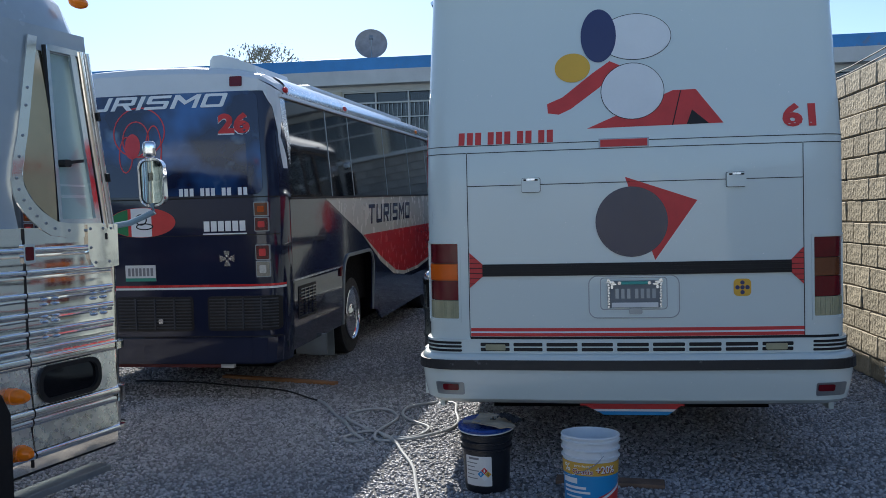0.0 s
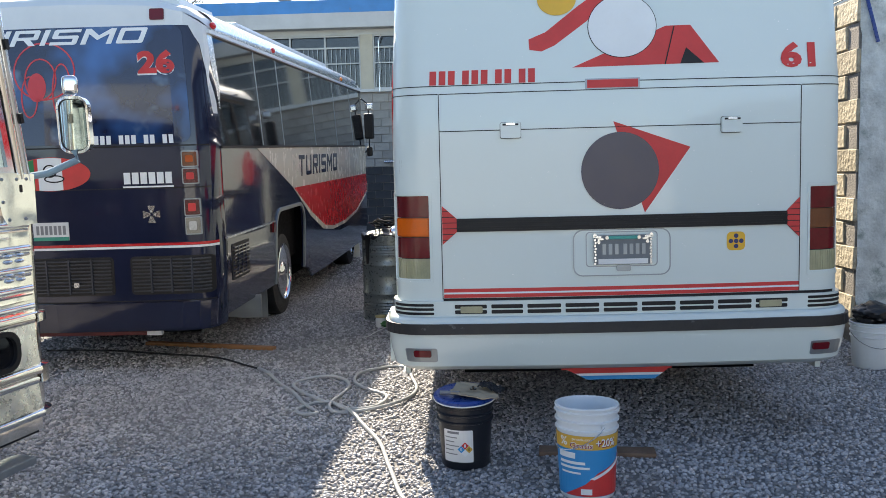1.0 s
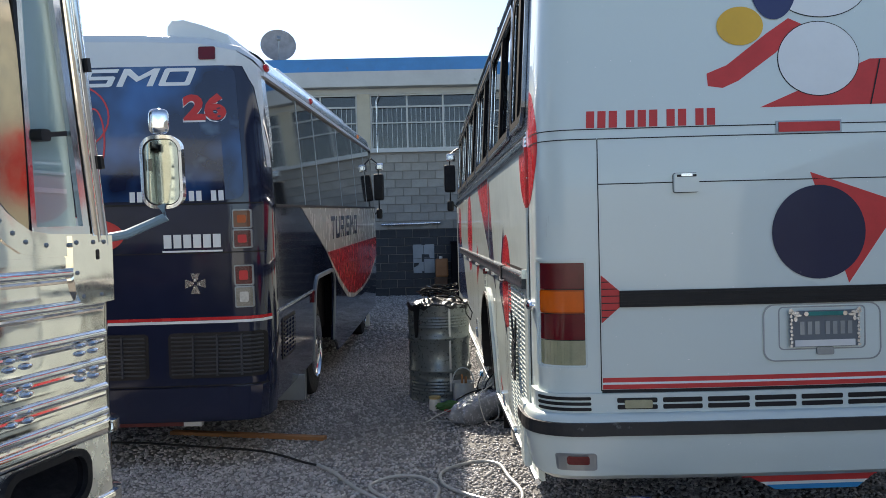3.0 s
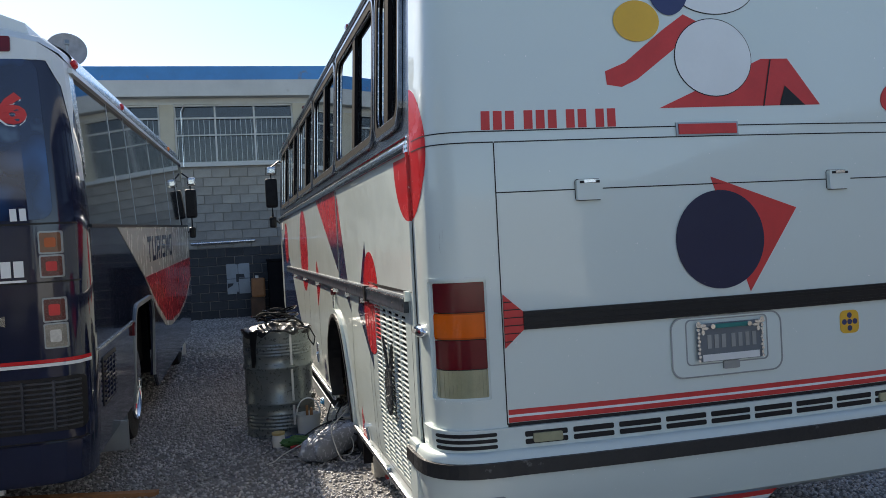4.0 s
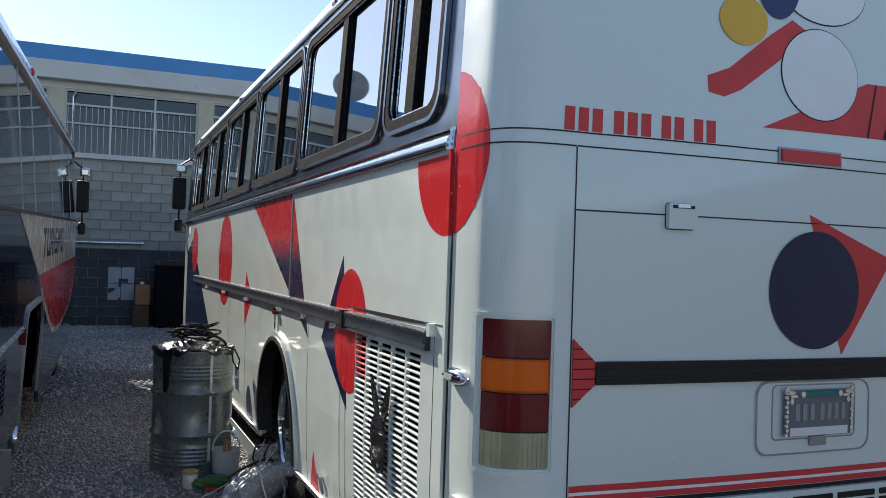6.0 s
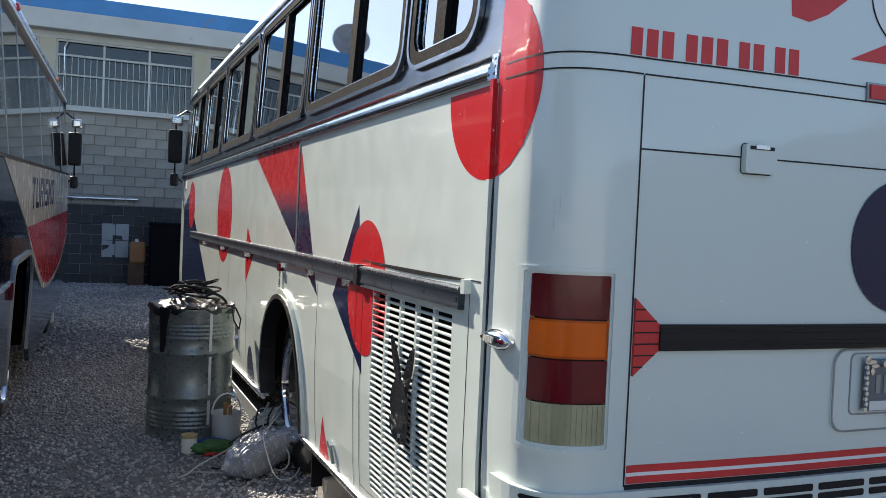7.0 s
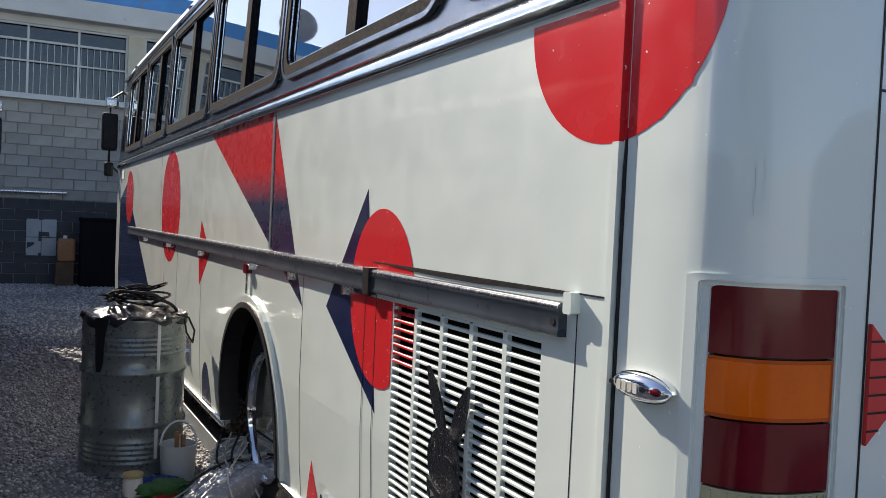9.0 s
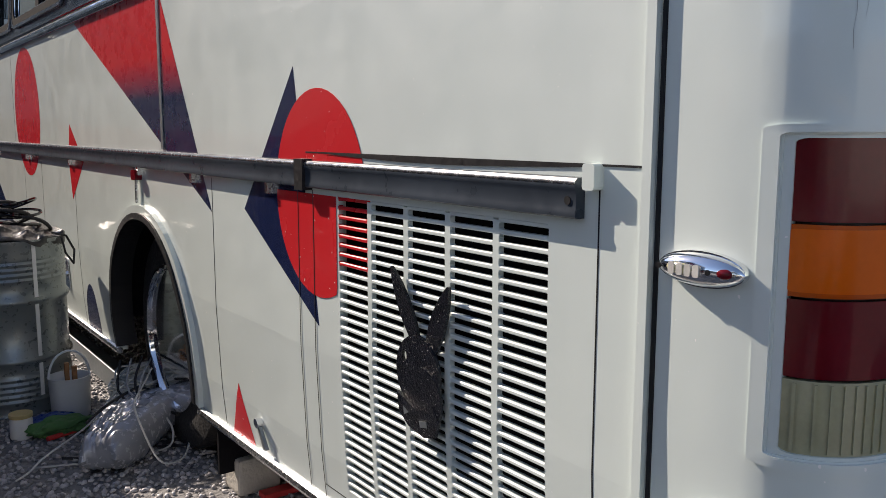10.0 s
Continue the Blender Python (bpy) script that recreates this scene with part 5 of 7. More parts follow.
# plain red outline shapes on the window
for cu_, cv, ru, rv in ((-1.24, 2.36, 0.25, 0.22), (-1.27, 2.30, 0.13, 0.16), (-1.10, 2.20, 0.08, 0.22), (-1.36, 2.17, 0.07, 0.16)):
    r26("painted_outline", ring(oval(cu_, cv, ru, rv, 28), oval(cu_, cv, ru - 0.012, rv - 0.012, 28)), RED_LINE, "", 0.001, 0.008, cuts=())
r26("painted_patch", [oval(-1.30, 2.24, 0.075, 0.11, 20)], RED_LINE, "plain red painted patch", 0.001, 0.008, cuts=())
x = -0.87
for k in range(13):
    if k not in (3, 7, 10):
        r26("number_bar", [rect(x, x + 0.034, 1.795, 1.862)], VINYL_WHITE, "", 0.001, 0.008, cuts=())
    x += 0.048
LENS_DIM = material("dim_red_lens", (0.10, 0.02, 0.018), 0.25, vary=0.15, scale=12)
LENS_GREY = material("dim_clear_lens", (0.26, 0.24, 0.20), 0.25, vary=0.2, scale=12)
for v0, v1, mt, edge in ((1.61, 1.735, LENS_AMBER, LENS_BROWN), (1.48, 1.605, RED_FLAT, LENS_DIM), (1.235, 1.37, RED_FLAT, LENS_DIM), (1.09, 1.23, LENS_WHITE, LENS_GREY)):
    for u0 in (-0.215, -2.385):
        lm = r26("rear_lamp", [rrect(u0, u0 + 0.12, v0, v1, 0.010, 3)], DULL, "square rear lamp in a metal rim", 0.012, 0.0)
        r26("lens", [rrect(u0 + 0.009, u0 + 0.111, v0 + 0.009, v1 - 0.009, 0.008, 3)], edge, "", 0.010, 0.008, lm)
        r26("lens", [rrect(u0 + 0.032, u0 + 0.088, v0 + 0.036, v1 - 0.036, 0.010, 3)], mt, "", 0.004, 0.018, lm)
pl2 = r26("number_plate", [rect(-1.40, -1.12, 1.07, 1.21)], LABEL, "white number plate with a green band", 0.006)
r26("green_band", [rect(-1.40, -1.12, 1.07, 1.098)], PLATE_GREEN, "", 0.002, 0.007, pl2)
for k in range(7):
    r26("bar", [rect(-1.375 + 0.035 * k, -1.352 + 0.035 * k, 1.115, 1.185)], LABEL_GREY, "", 0.001, 0.0073, pl2)
# plain bars in place of a maker's name, and a cross badge
for k in range(6):
    r26("name_bar", [rect(-0.665 + 0.064 * k, -0.615 + 0.064 * k, 1.49, 1.578)], VINYL_WHITE, "", 0.004)
r26("name_bar", [rect(-0.675, -0.285, 1.462, 1.474)], VINYL_WHITE, "", 0.004)
cx, cz = -0.47, 1.255
r26("cross_badge", [[(cx + 0.012 * dx - 0.010 * dz, cz + 0.012 * dz + 0.010 * dx), (cx + 0.066 * dx - 0.030 * dz, cz + 0.066 * dz + 0.030 * dx), (cx + 0.066 * dx + 0.030 * dz, cz + 0.066 * dz - 0.030 * dx), (cx + 0.012 * dx + 0.010 * dz, cz + 0.012 * dz - 0.010 * dx)] for dx, dz in ((1, 0), (0, 1), (-1, 0), (0, -1))], ALU, "bright metal cross badge", 0.006)
ovl = r26("oval_sticker", [oval(-1.23, 1.58, 0.31, 0.13, 40)], RED_FLAT, "green, white and red oval sticker", 0.002)
r26("sticker_field", [[p for p in oval(-1.23, 1.58, 0.305, 0.126, 60) if p[0] < -1.33]], GREEN, "green field", 0.001, 0.0035, ovl)
r26("sticker_field", [[p for p in oval(-1.23, 1.58, 0.305, 0.126, 60) if -1.335 < p[0] < -1.13]], VINYL_WHITE, "white field", 0.001, 0.0035, ovl)
for cu_, cv, ru, rv in ((-1.23, 1.605, 0.055, 0.05), (-1.20, 1.545, 0.08, 0.03)):
    r26("sticker_mark", ring(oval(cu_, cv, ru, rv, 20), oval(cu_, cv, ru - 0.012, rv - 0.010, 20)), BLACK, "plain dark mark", 0.001, 0.005, ovl, cuts=())
SLAT26 = material("dull_navy_slats", (0.045, 0.050, 0.065), 0.35, 0.2, vary=0.2, scale=8)
for u0, u1 in ((-1.50, -0.79), (-0.66, -0.03), (-2.45, -1.62)):
    gr = r26("rear_grille", [rrect(u0, u1, 0.63, 0.93, 0.03, 3)], BLACK, "dark slatted engine grille", 0.004)
    for k in range(10):
        z = 0.655 + 0.027 * k
        r26("slat", [rect(u0 + 0.02, u1 - 0.02, z, z + 0.010)], SLAT26, "", 0.014, 0.004, gr)
    for k in range(1, 4):
        u = u0 + (u1 - u0) * k / 4
        r26("slat", [rect(u, u + 0.012, 0.645, 0.915)], SLAT26, "", 0.018, 0.004, gr)
r26("latch", [rrect(-1.10, -1.06, 0.70, 0.74, 0.01, 3)], ALU, "", 0.03)
r26("rear_bumper", [rect(-2.47, -0.02, 0.36, 0.57)], NAVY, "navy rear bumper", 0.03, 0.0)
for u in (-2.2, -0.37):
    r26("roof_band_lamp", [rrect(u, u + 0.115, 2.755 - 0.03, 2.755 + 0.055, 0.01, 2)], LENS_RED, "red lamp in the roof band", 0.012, 0.004)
bm = bmesh.new()
sec_ = [(-0.70, 2.80), (-0.69, 2.99), (-0.66, 3.03), (-0.58, 3.035), (-0.46, 3.00), (-0.28, 2.93), (-0.24, 2.80)]
ends_ = [[bm.verts.new((x, y, z)) for x, z in sec_] for y in (0.30, 0.34, 1.1)]
for a, b in zip(ends_, ends_[1:]):
    for j in range(len(sec_) - 1):
        bm.faces.new((a[j], a[j + 1], b[j + 1], b[j]))
bm.faces.new(ends_[0])
bm.faces.new(ends_[-1])
part("roof_unit", bm, WHITE2, navy, "white roof ventilation unit")
part("roof_fairing", boxes((-0.52, -0.19, 1.5, 5.6, 2.80, 2.905), bevel=0.03), WHITE2, navy, "white raised strip along the roof")

# the body grows a little longer and taller towards its front; the wheels stay round
for ob in navy.children_recursive:
    if ob.name.split(".")[0] not in ("wheel", "rim", "wheel_nut"):
        for v in ob.data.vertices:
            y = max(0.0, v.co.y)
            v.co.y += y * (0.062 + 0.0118 * y)
            v.co.z = 1.76 + (v.co.z - 1.76) * (1 + 0.0115 * y)

# ---- stainless coach details ----
def st(u, v, w):
    return (w, u, v)


def sst(name, polys, mat, label="", thick=0.003, off=0.0, parent=None):
    return part(name, sheet(polys, st, thick, off), mat, parent or steel, label)


# fluted side: rounded ribs between flat bands
for z in (1.452, 1.345, 1.235, 1.140, 1.050, 0.965):
    for a, b in ((-7.0, -0.605), (-0.598, -0.03)):
        bm = tube(bmesh.new(), [(0.0, a, z), (0.0, (a + b) / 2, z), (0.0, b, z)], 0.016, 10)
        part("flute", bm, CHROME, steel, smooth=True)
        bm = tube(bmesh.new(), [(-0.004, a, z - 0.026), (-0.004, (a + b) / 2, z - 0.026), (-0.004, b, z - 0.026)], 0.010, 8)
        part("flute", bm, STEEL, steel, smooth=True)
for z0, z1 in ((1.361, 1.418), (1.466, 1.505), (1.251, 1.311), (1.156, 1.201), (1.066, 1.106), (0.981, 1.016)):
    for a, b in ((-7.0, -0.606), (-0.597, -0.03)):
        n_ = 14 if a > -1 else 40
        rw = []
        bm = bmesh.new()
        for k in range(n_ + 1):
            u = a + (b - a) * k / n_
            rw.append([bm.verts.new((0.002 + 0.0007 * (1 - (2 * q - 1) ** 2) + 0.0004 * math.sin(11 * u + 7 * z0), u, z0 + (z1 - z0) * q)) for q in (0, 0.25, 0.5, 0.75, 1)])
        for p_, q_ in zip(rw, rw[1:]):
            for q in range(4):
                bm.faces.new((p_[q], q_[q], q_[q + 1], p_[q + 1]))
        part("flank_band", bm, STEEL, steel, smooth=True)
sst("panel_joint", [rect(-0.605, -0.598, 0.40, 1.56)], BLACK, "", 0.008)
def moulding(name, z0, z1, deep, label, mat):
    prof = [(0.0, z0)] + [(deep * math.sin(radians(a)) ** 0.6, (z0 + z1) / 2 - (z1 - z0) / 2 * math.cos(radians(a))) for a in range(15, 180, 15)] + [(0.0, z1)]
    for a, b in ((-7.0, -0.606), (-0.597, -0.03)):
        drawn(name, prof, a, b, st, mat, steel, label)


moulding("band_moulding", 0.885, 0.938, 0.020, "polished moulding", STEEL)
moulding("band_moulding", 0.640, 0.690, 0.032, "polished moulding", STEEL)
moulding("band_moulding", 0.600, 0.640, 0.020, "polished moulding", CHROME)
moulding("sill_moulding", 0.440, 0.480, 0.030, "bright sill moulding", CHROME)
sst("sill_plate", [rect(-7, -0.02, 0.36, 0.44)], BLACK, "", 0.006, -0.03)
SWIRL = material("engine_turned_steel", (0.90, 0.88, 0.83), 0.28, 1.0, vary=0.15, scale=4, bump=0.45, bump_scale=7)
for a, b in ((-7.0, -0.606), (-0.597, -0.03)):
    part("lower_panel", sheet([rect(a, b, 0.482, 0.598)], lambda u, v, w: (w + (0.598 - v) * 0.13, u, v), 0.003, 0.0), SWIRL, steel, "swirled bare steel panel")
flare = lambda u, v, w: (w + (0.885 - v) * 0.08, u, v)
part("window_plate", sheet(ring(rrect(-0.596, -0.031, 0.692, 0.884, 0.003, 7), rrect(-0.560, -0.155, 0.700, 0.876, 0.07, 7)), flare, 0.003, 0.001), SWIRL, steel, "bare steel plate round the oval window")
part("window_plate", sheet([rect(-7, -0.606, 0.692, 0.884)], flare, 0.003, 0.001), SWIRL, steel)
wn_ = sst("sill_window", ring(rrect(-0.565, -0.150, 0.695, 0.880, 0.075, 7), rrect(-0.540, -0.175, 0.718, 0.858, 0.06, 7)), BLACK, "long oval window in black rubber", 0.026)
sst("pane", [rrect(-0.541, -0.174, 0.717, 0.859, 0.06, 7)], BLACK_GLOSS, "", 0.004, 0.003, wn_)
for u, v, ln in ((-0.725, 0.775, 0.115), (-0.690, 0.497, 0.085)):
    lm = sst("side_lamp", [oval(u, v, 0.042, 0.042, 20)], CHROME, "orange side marker lamp", 0.010)
    part("lens", lathe(bmesh.new(), [(0.038, 0.0), (0.040, ln * 0.3), (0.036, ln * 0.34), (0.038, ln * 0.40), (0.032, ln * 0.7), (0.018, ln * 0.95), (0.0, ln)], 18, Matrix.Translation((0.010, u, v)) @ Matrix.Rotation(radians(90), 4, "Y")), LENS_ORANGE, lm, "ribbed orange lens", smooth=True)
for u0 in (-0.19, -0.12, -0.52, -0.45):
    for v in (1.175, 1.09, 1.012):
        if u0 > -0.3 and v < 1.05:
            continue
        for dz in (0.008, 0.034):
            bm = bmesh.new()
            bmesh.ops.create_uvsphere(bm, u_segments=10, v_segments=6, radius=1, matrix=Matrix.Translation((0.004, u0 + 0.025, v + dz)) @ Matrix.Diagonal((0.016, 0.026, 0.011, 1)))
            part("louvre", bm, CHROME, steel, smooth=True)
for k in range(9):
    u = -0.57 + 0.06 * k
    part("rivet", lathe(bmesh.new(), [(0.007, 0), (0.006, 0.004), (0, 0.006)], 8, Matrix.Translation((0.001, u, 0.947)) @ Matrix.Rotation(radians(90), 4, "Y")), CHROME, steel)
# rounded front corner
bm = bmesh.new()
rows_ = []
for k in range(7):
    a = radians(15 * k)
    rows_.append([bm.verts.new((-0.10 + 0.10 * math.cos(a), -0.03 + 0.10 * math.sin(a), z)) for z in (0.44, 1.56)])
for a, b in zip(rows_, rows_[1:]):
    bm.faces.new((a[0], b[0], b[1], a[1]))
part("front_corner", bm, STEEL, steel, "rounded polished corner", smooth=True)
for z0, z1 in ((0.44, 0.478), (0.60, 0.69), (0.885, 0.935)):
    bm = bmesh.new()
    rr_ = []
    for k in range(8):
        a = radians(14 * k)
        rr_.append([bm.verts.new((-0.10 + q * math.cos(a), -0.03 + q * math.sin(a), z)) for q, z in ((0.10, z0), (0.128, z0 + 0.006), (0.128, z1 - 0.006), (0.10, z1))])
    for a, b in zip(rr_, rr_[1:]):
        for q in range(3):
            bm.faces.new((a[q], b[q], b[q + 1], a[q + 1]))
    part("corner_moulding", bm, STEEL, steel, smooth=False)
part("front_face", boxes((-2.4, -0.08, 0.0, 0.06, 0.4, 1.56)), STEEL, steel)
# window and its riveted surround; the pillar rakes back
top = 2.47
def rake(u, v):
    return u - (v - 1.6) * 0.175
def bar2(name, a, b, wide, mat, label="", thick=0.03, off=-0.015):
    d = Vector((b[0] - a[0], b[1] - a[1])).normalized()
    n = Vector((-d.y, d.x)) * wide / 2
    return sst(name, [[(a[0] - n.x, a[1] - n.y), (b[0] - n.x, b[1] - n.y), (b[0] + n.x, b[1] + n.y), (a[0] + n.x, a[1] + n.y)]], mat, label, thick, off)
PALE = material("pale_glass_glare", (0.50, 0.60, 0.60), 0.6, vary=0.10, scale=2.2)
sst("window_pane", [[(-0.35, 1.60), (-0.118, 1.605), (-0.222, top), (-0.392, top)]], GLASS_CLEAR, "clear door glass", 0.004, -0.022)
# added pale sheet paints the bright view and reflection in the pane
sst("window_blind", [[(-0.36, 1.58), (-0.10, 1.58), (-0.21, top), (-0.40, top)]], PALE, "pale sheet behind the door glass, for the brightness in it", 0.004, -0.040)
bar2("window_post", (-0.100, 1.57), (-0.246 + 0.002, top), 0.034, BELT, "bright window frame post", 0.018)
bar2("window_post", (-0.078, 1.57), (-0.224, top), 0.010, BLACK, "", 0.012)
part("window_post", tube(bmesh.new(), [(0.0, -0.052, 1.55), (0.0, -0.123, 2.0), (0.0, -0.195, top)], 0.019, 12), STEEL, steel, "polished raked post", smooth=True)
bar2("window_post", (-0.027, 1.55), (-0.170, top), 0.010, BLACK, "", 0.012)
part("window_post", tube(bmesh.new(), [(-0.004, -0.006, 1.54), (-0.004, -0.077, 2.0), (-0.004, -0.148, top)], 0.021, 12), BELT, steel, "pale raked corner post", smooth=True)
for v in (1.80, 2.12):
    bar2("post_clip", (rake(-0.012, v), v), (rake(-0.012, v) - 0.008, v + 0.045), 0.018, BLACK, "", 0.014, 0.022)
bar2("window_post", (-0.362, 1.58), (-0.404, top), 0.022, BELT, "", 0.018)
bar2("window_post", (-0.381, 1.58), (-0.420, top), 0.012, BLACK, "", 0.014)
bar2("window_rail", (-0.37, 1.588), (-0.09, 1.592), 0.026, BELT, "", 0.020)
bar2("window_rail", (-0.41, top - 0.01), (-0.16, top - 0.01), 0.03, BELT, "", 0.020)
cat = bar2("window_catch", (-0.345, 1.885), (-0.20, 1.905), 0.016, BLACK, "dark window catch", 0.03, -0.02)
sst("catch_knob", [rrect(-0.345, -0.300, 1.868, 1.905, 0.01, 3)], BLACK, "", 0.045, -0.02, cat)
# white strips drawn for the reflected stripes across the door glass
for v0, v1 in ((1.772, 1.782), (1.712, 1.728)):
    sst("blind_rail", [rect(-0.352, -0.155, v0, v1)], VINYL_WHITE, "", 0.003, -0.034)
# bowed polished quarter panel and its riveted band
BRASS = material("warm_polished_steel", (0.60, 0.48, 0.32), 0.14, 1.0, vary=0.12, scale=3, bump=0.01, bump_scale=4)
QL = [(1.596, -0.40), (1.62, -0.44), (1.677, -0.52), (1.763, -0.583), (1.817, -0.594), (2.01, -0.552), (2.246, -0.512), (2.5, -0.47)]
bm = bmesh.new()
qrows = []
for k in range(19):
    v = 1.596 + (top - 1.596) * k / 18
    l, r_ = table(v, QL), -0.386 - (v - 1.6) * 0.044
    qrows.append([bm.verts.new((-0.016 + 0.022 * (1 - ((v - 1.85) / 0.55) ** 2), l + (r_ - l) * q, v)) for q in (0, 0.25, 0.5, 0.75, 1)])
for a, b in zip(qrows, qrows[1:]):
    for q in range(4):
        bm.faces.new((a[q], a[q + 1], b[q + 1], b[q]))
part("quarter_panel", bm, BRASS, steel, "bowed polished quarter panel", smooth=True)
outer = [(-0.02, 1.505), (-0.206, 1.506), (-0.33, 1.509), (-0.43, 1.522), (-0.49, 1.552), (-0.548, 1.594), (-0.592, 1.636), (-0.627, 1.682), (-0.65, 1.732), (-0.66, 1.788), (-0.640, 1.90), (-0.612, 2.005), (-0.585, 2.15), (-0.571, 2.238), (-0.525, 2.50)]
inner = [(-0.02, 1.578), (-0.206, 1.578), (-0.30, 1.580), (-0.385, 1.590), (-0.435, 1.615), (-0.485, 1.645), (-0.520, 1.677), (-0.553, 1.712), (-0.583, 1.763), (-0.595, 1.815), (-0.576, 1.91), (-0.552, 2.01), (-0.525, 2.16), (-0.512, 2.246), (-0.470, 2.50)]
band = sst("surround", [[outer[k], outer[k + 1], inner[k + 1], inner[k]] for k in range(len(outer) - 1)], STEEL, "riveted polished window surround", 0.010, -0.004)
for k in range(1, len(outer) - 1):
    u, v = (outer[k][0] + inner[k][0]) / 2, (outer[k][1] + inner[k][1]) / 2
    part("rivet", lathe(bmesh.new(), [(0.008, 0), (0.007, 0.004), (0, 0.006)], 8, Matrix.Translation((0.006, u, v)) @ Matrix.Rotation(radians(90), 4, "Y")), DULL, band)
hp = sst("hinge_plate", [[(-0.20, 1.572), (-0.20, 1.44), (-0.19, 1.39), (-0.165, 1.352), (-0.13, 1.338), (0.02, 1.345), (0.02, 1.572)]], STEEL, "polished hinge plate", 0.016)
for u, v in ((-0.18, 1.55), (-0.18, 1.45), (-0.15, 1.37), (-0.05, 1.37), (-0.03, 1.55), (-0.09, 1.55)):
    part("rivet", lathe(bmesh.new(), [(0.008, 0), (0.007, 0.004), (0, 0.006)], 8, Matrix.Translation((0.016, u, v)) @ Matrix.Rotation(radians(90), 4, "Y")), DULL, hp)
sst("key_hole", [rrect(-0.075, -0.060, 1.49, 1.525, 0.006, 3)], BLACK, "", 0.002, 0.0165, hp)
bdg = sst("flank_lamp", [rrect(-0.615, -0.545, 1.392, 1.485, 0.008, 3)], CHROME, "small framed lamp", 0.016)
sst("lens", [rrect(-0.602, -0.558, 1.405, 1.472, 0.006, 3)], LENS_RED, "", 0.004, 0.016, bdg)
sst("wheel_arch", [[(-2.1, 0.30), (-0.752, 0.30), (-0.752, 0.70), (-0.80, 0.80), (-2.05, 0.80)]], BLACK, "dark front wheel arch", 0.005, 0.036)
# smooth upper side and rounded roof
GREYBLUE = material("grey_blue_panel", (0.36, 0.42, 0.46), 0.22, vary=0.08, scale=2, bump=0.02, bump_scale=5, coat=0.3)
bm = bmesh.new()
rows_ = []
for y, hh in ((-7.0, 1.0), (-3.0, 1.0), (-0.60, 1.0), (-0.36, 0.97), (-0.22, 0.88), (-0.15, 0.70), (-0.125, 0.45), (-0.13, 0.1)):
    rows_.append([bm.verts.new((x * (1 if hh == 1 else 1) - (1 - hh) * 0.15, y, 2.45 + (z - 2.45) * hh)) for x, z in ((-0.02, 2.45), (-0.03, 2.6), (-0.08, 2.75), (-0.2, 2.88), (-0.5, 2.97), (-1.2, 3.0), (-1.9, 2.97), (-2.3, 2.8), (-2.4, 2.6))])
for a, b in zip(rows_, rows_[1:]):
    for k in range(8):
        bm.faces.new((a[k], a[k + 1], b[k + 1], b[k]))
part("roof", bm, GREYBLUE, steel, "smooth grey roof", smooth=True)
sst("upper_side", [[(-7, 1.50), (-0.60, 1.50), (-0.640, 1.70), (-0.645, 1.79), (-0.625, 1.90), (-0.597, 2.005), (-0.570, 2.15), (-0.51, 2.50), (-0.51, 2.56), (-7, 2.56)], [(-0.512, 2.44), (-0.13, 2.44), (-0.14, 2.56), (-0.512, 2.56)]], GREYBLUE, "smooth grey upper side", 0.03, -0.045)
bm = bmesh.new()
bmesh.ops.create_uvsphere(bm, u_segments=14, v_segments=8, radius=1, matrix=Matrix.Translation((-0.06, -0.12, 2.75)) @ Matrix.Diagonal((0.04, 0.06, 0.03, 1)))
part("roof_lamp", bm, LENS_ORANGE, steel, "orange roof marker lamp", smooth=True)
part("step_plate", boxes((-0.02, 0.10, -0.75, -0.19, 0.275, 0.31), bevel=0.006), DULL, steel, "dull metal step edge")
# mirror on its arm
inv = steel_m.inverted()
def loc(x, y, z):
    return inv @ Vector((x, y, z))
arm = part("wing_mirror", tube(bmesh.new(), [loc(-2.09, 4.5, 1.555), loc(-2.0, 4.58, 1.575), loc(-1.86, 4.6, 1.635), loc(-1.875, 4.6, 1.68)], 0.017, 8), material("blue_grey_arm", (0.22, 0.32, 0.38), 0.4, vary=0.1), steel, "chrome wing mirror on a blue-grey arm", smooth=True)
mm = inv @ look((-1.872, 4.6, 1.80), (-2.1, 1.0, 1.60))
face = lambda u, v, w: mm @ Vector((u, v, -w))
part("mirror_shell", sheet([rrect(-0.074, 0.074, -0.128, 0.128, 0.045, 6)], face, 0.030, -0.042), CHROME, arm, "chrome mirror shell")
part("mirror_rim", sheet(ring(rrect(-0.078, 0.078, -0.135, 0.135, 0.055, 6), rrect(-0.067, 0.067, -0.122, 0.122, 0.045, 6)), face, 0.014, -0.012), CHROME, arm, "chrome mirror rim")
part("gasket", sheet(ring(rrect(-0.0668, 0.0668, -0.1218, 0.1218, 0.045, 6), rrect(-0.063, 0.063, -0.118, 0.118, 0.041, 6)), face, 0.006, -0.008), BLACK, arm)
for gu, gv in ((-0.0725, 0.075), (0.0725, 0.075), (-0.0725, -0.075), (0.0725, -0.075), (0.0, -0.1285)):
    part("rivet", sheet([oval(gu, gv, 0.003, 0.003, 8)], face, 0.002, 0.002), DULL, arm)
part("mirror_glass", sheet([rrect(-0.0665, 0.0665, -0.1215, 0.1215, 0.045, 6)], face, 0.003, -0.009), MIRROR, arm)
m2 = inv @ look((-1.876, 4.6, 1.985), (-1.2, 1.5, 1.9))
face2 = lambda u, v, w: m2 @ Vector((u, v, -w))
bm = bmesh.new()
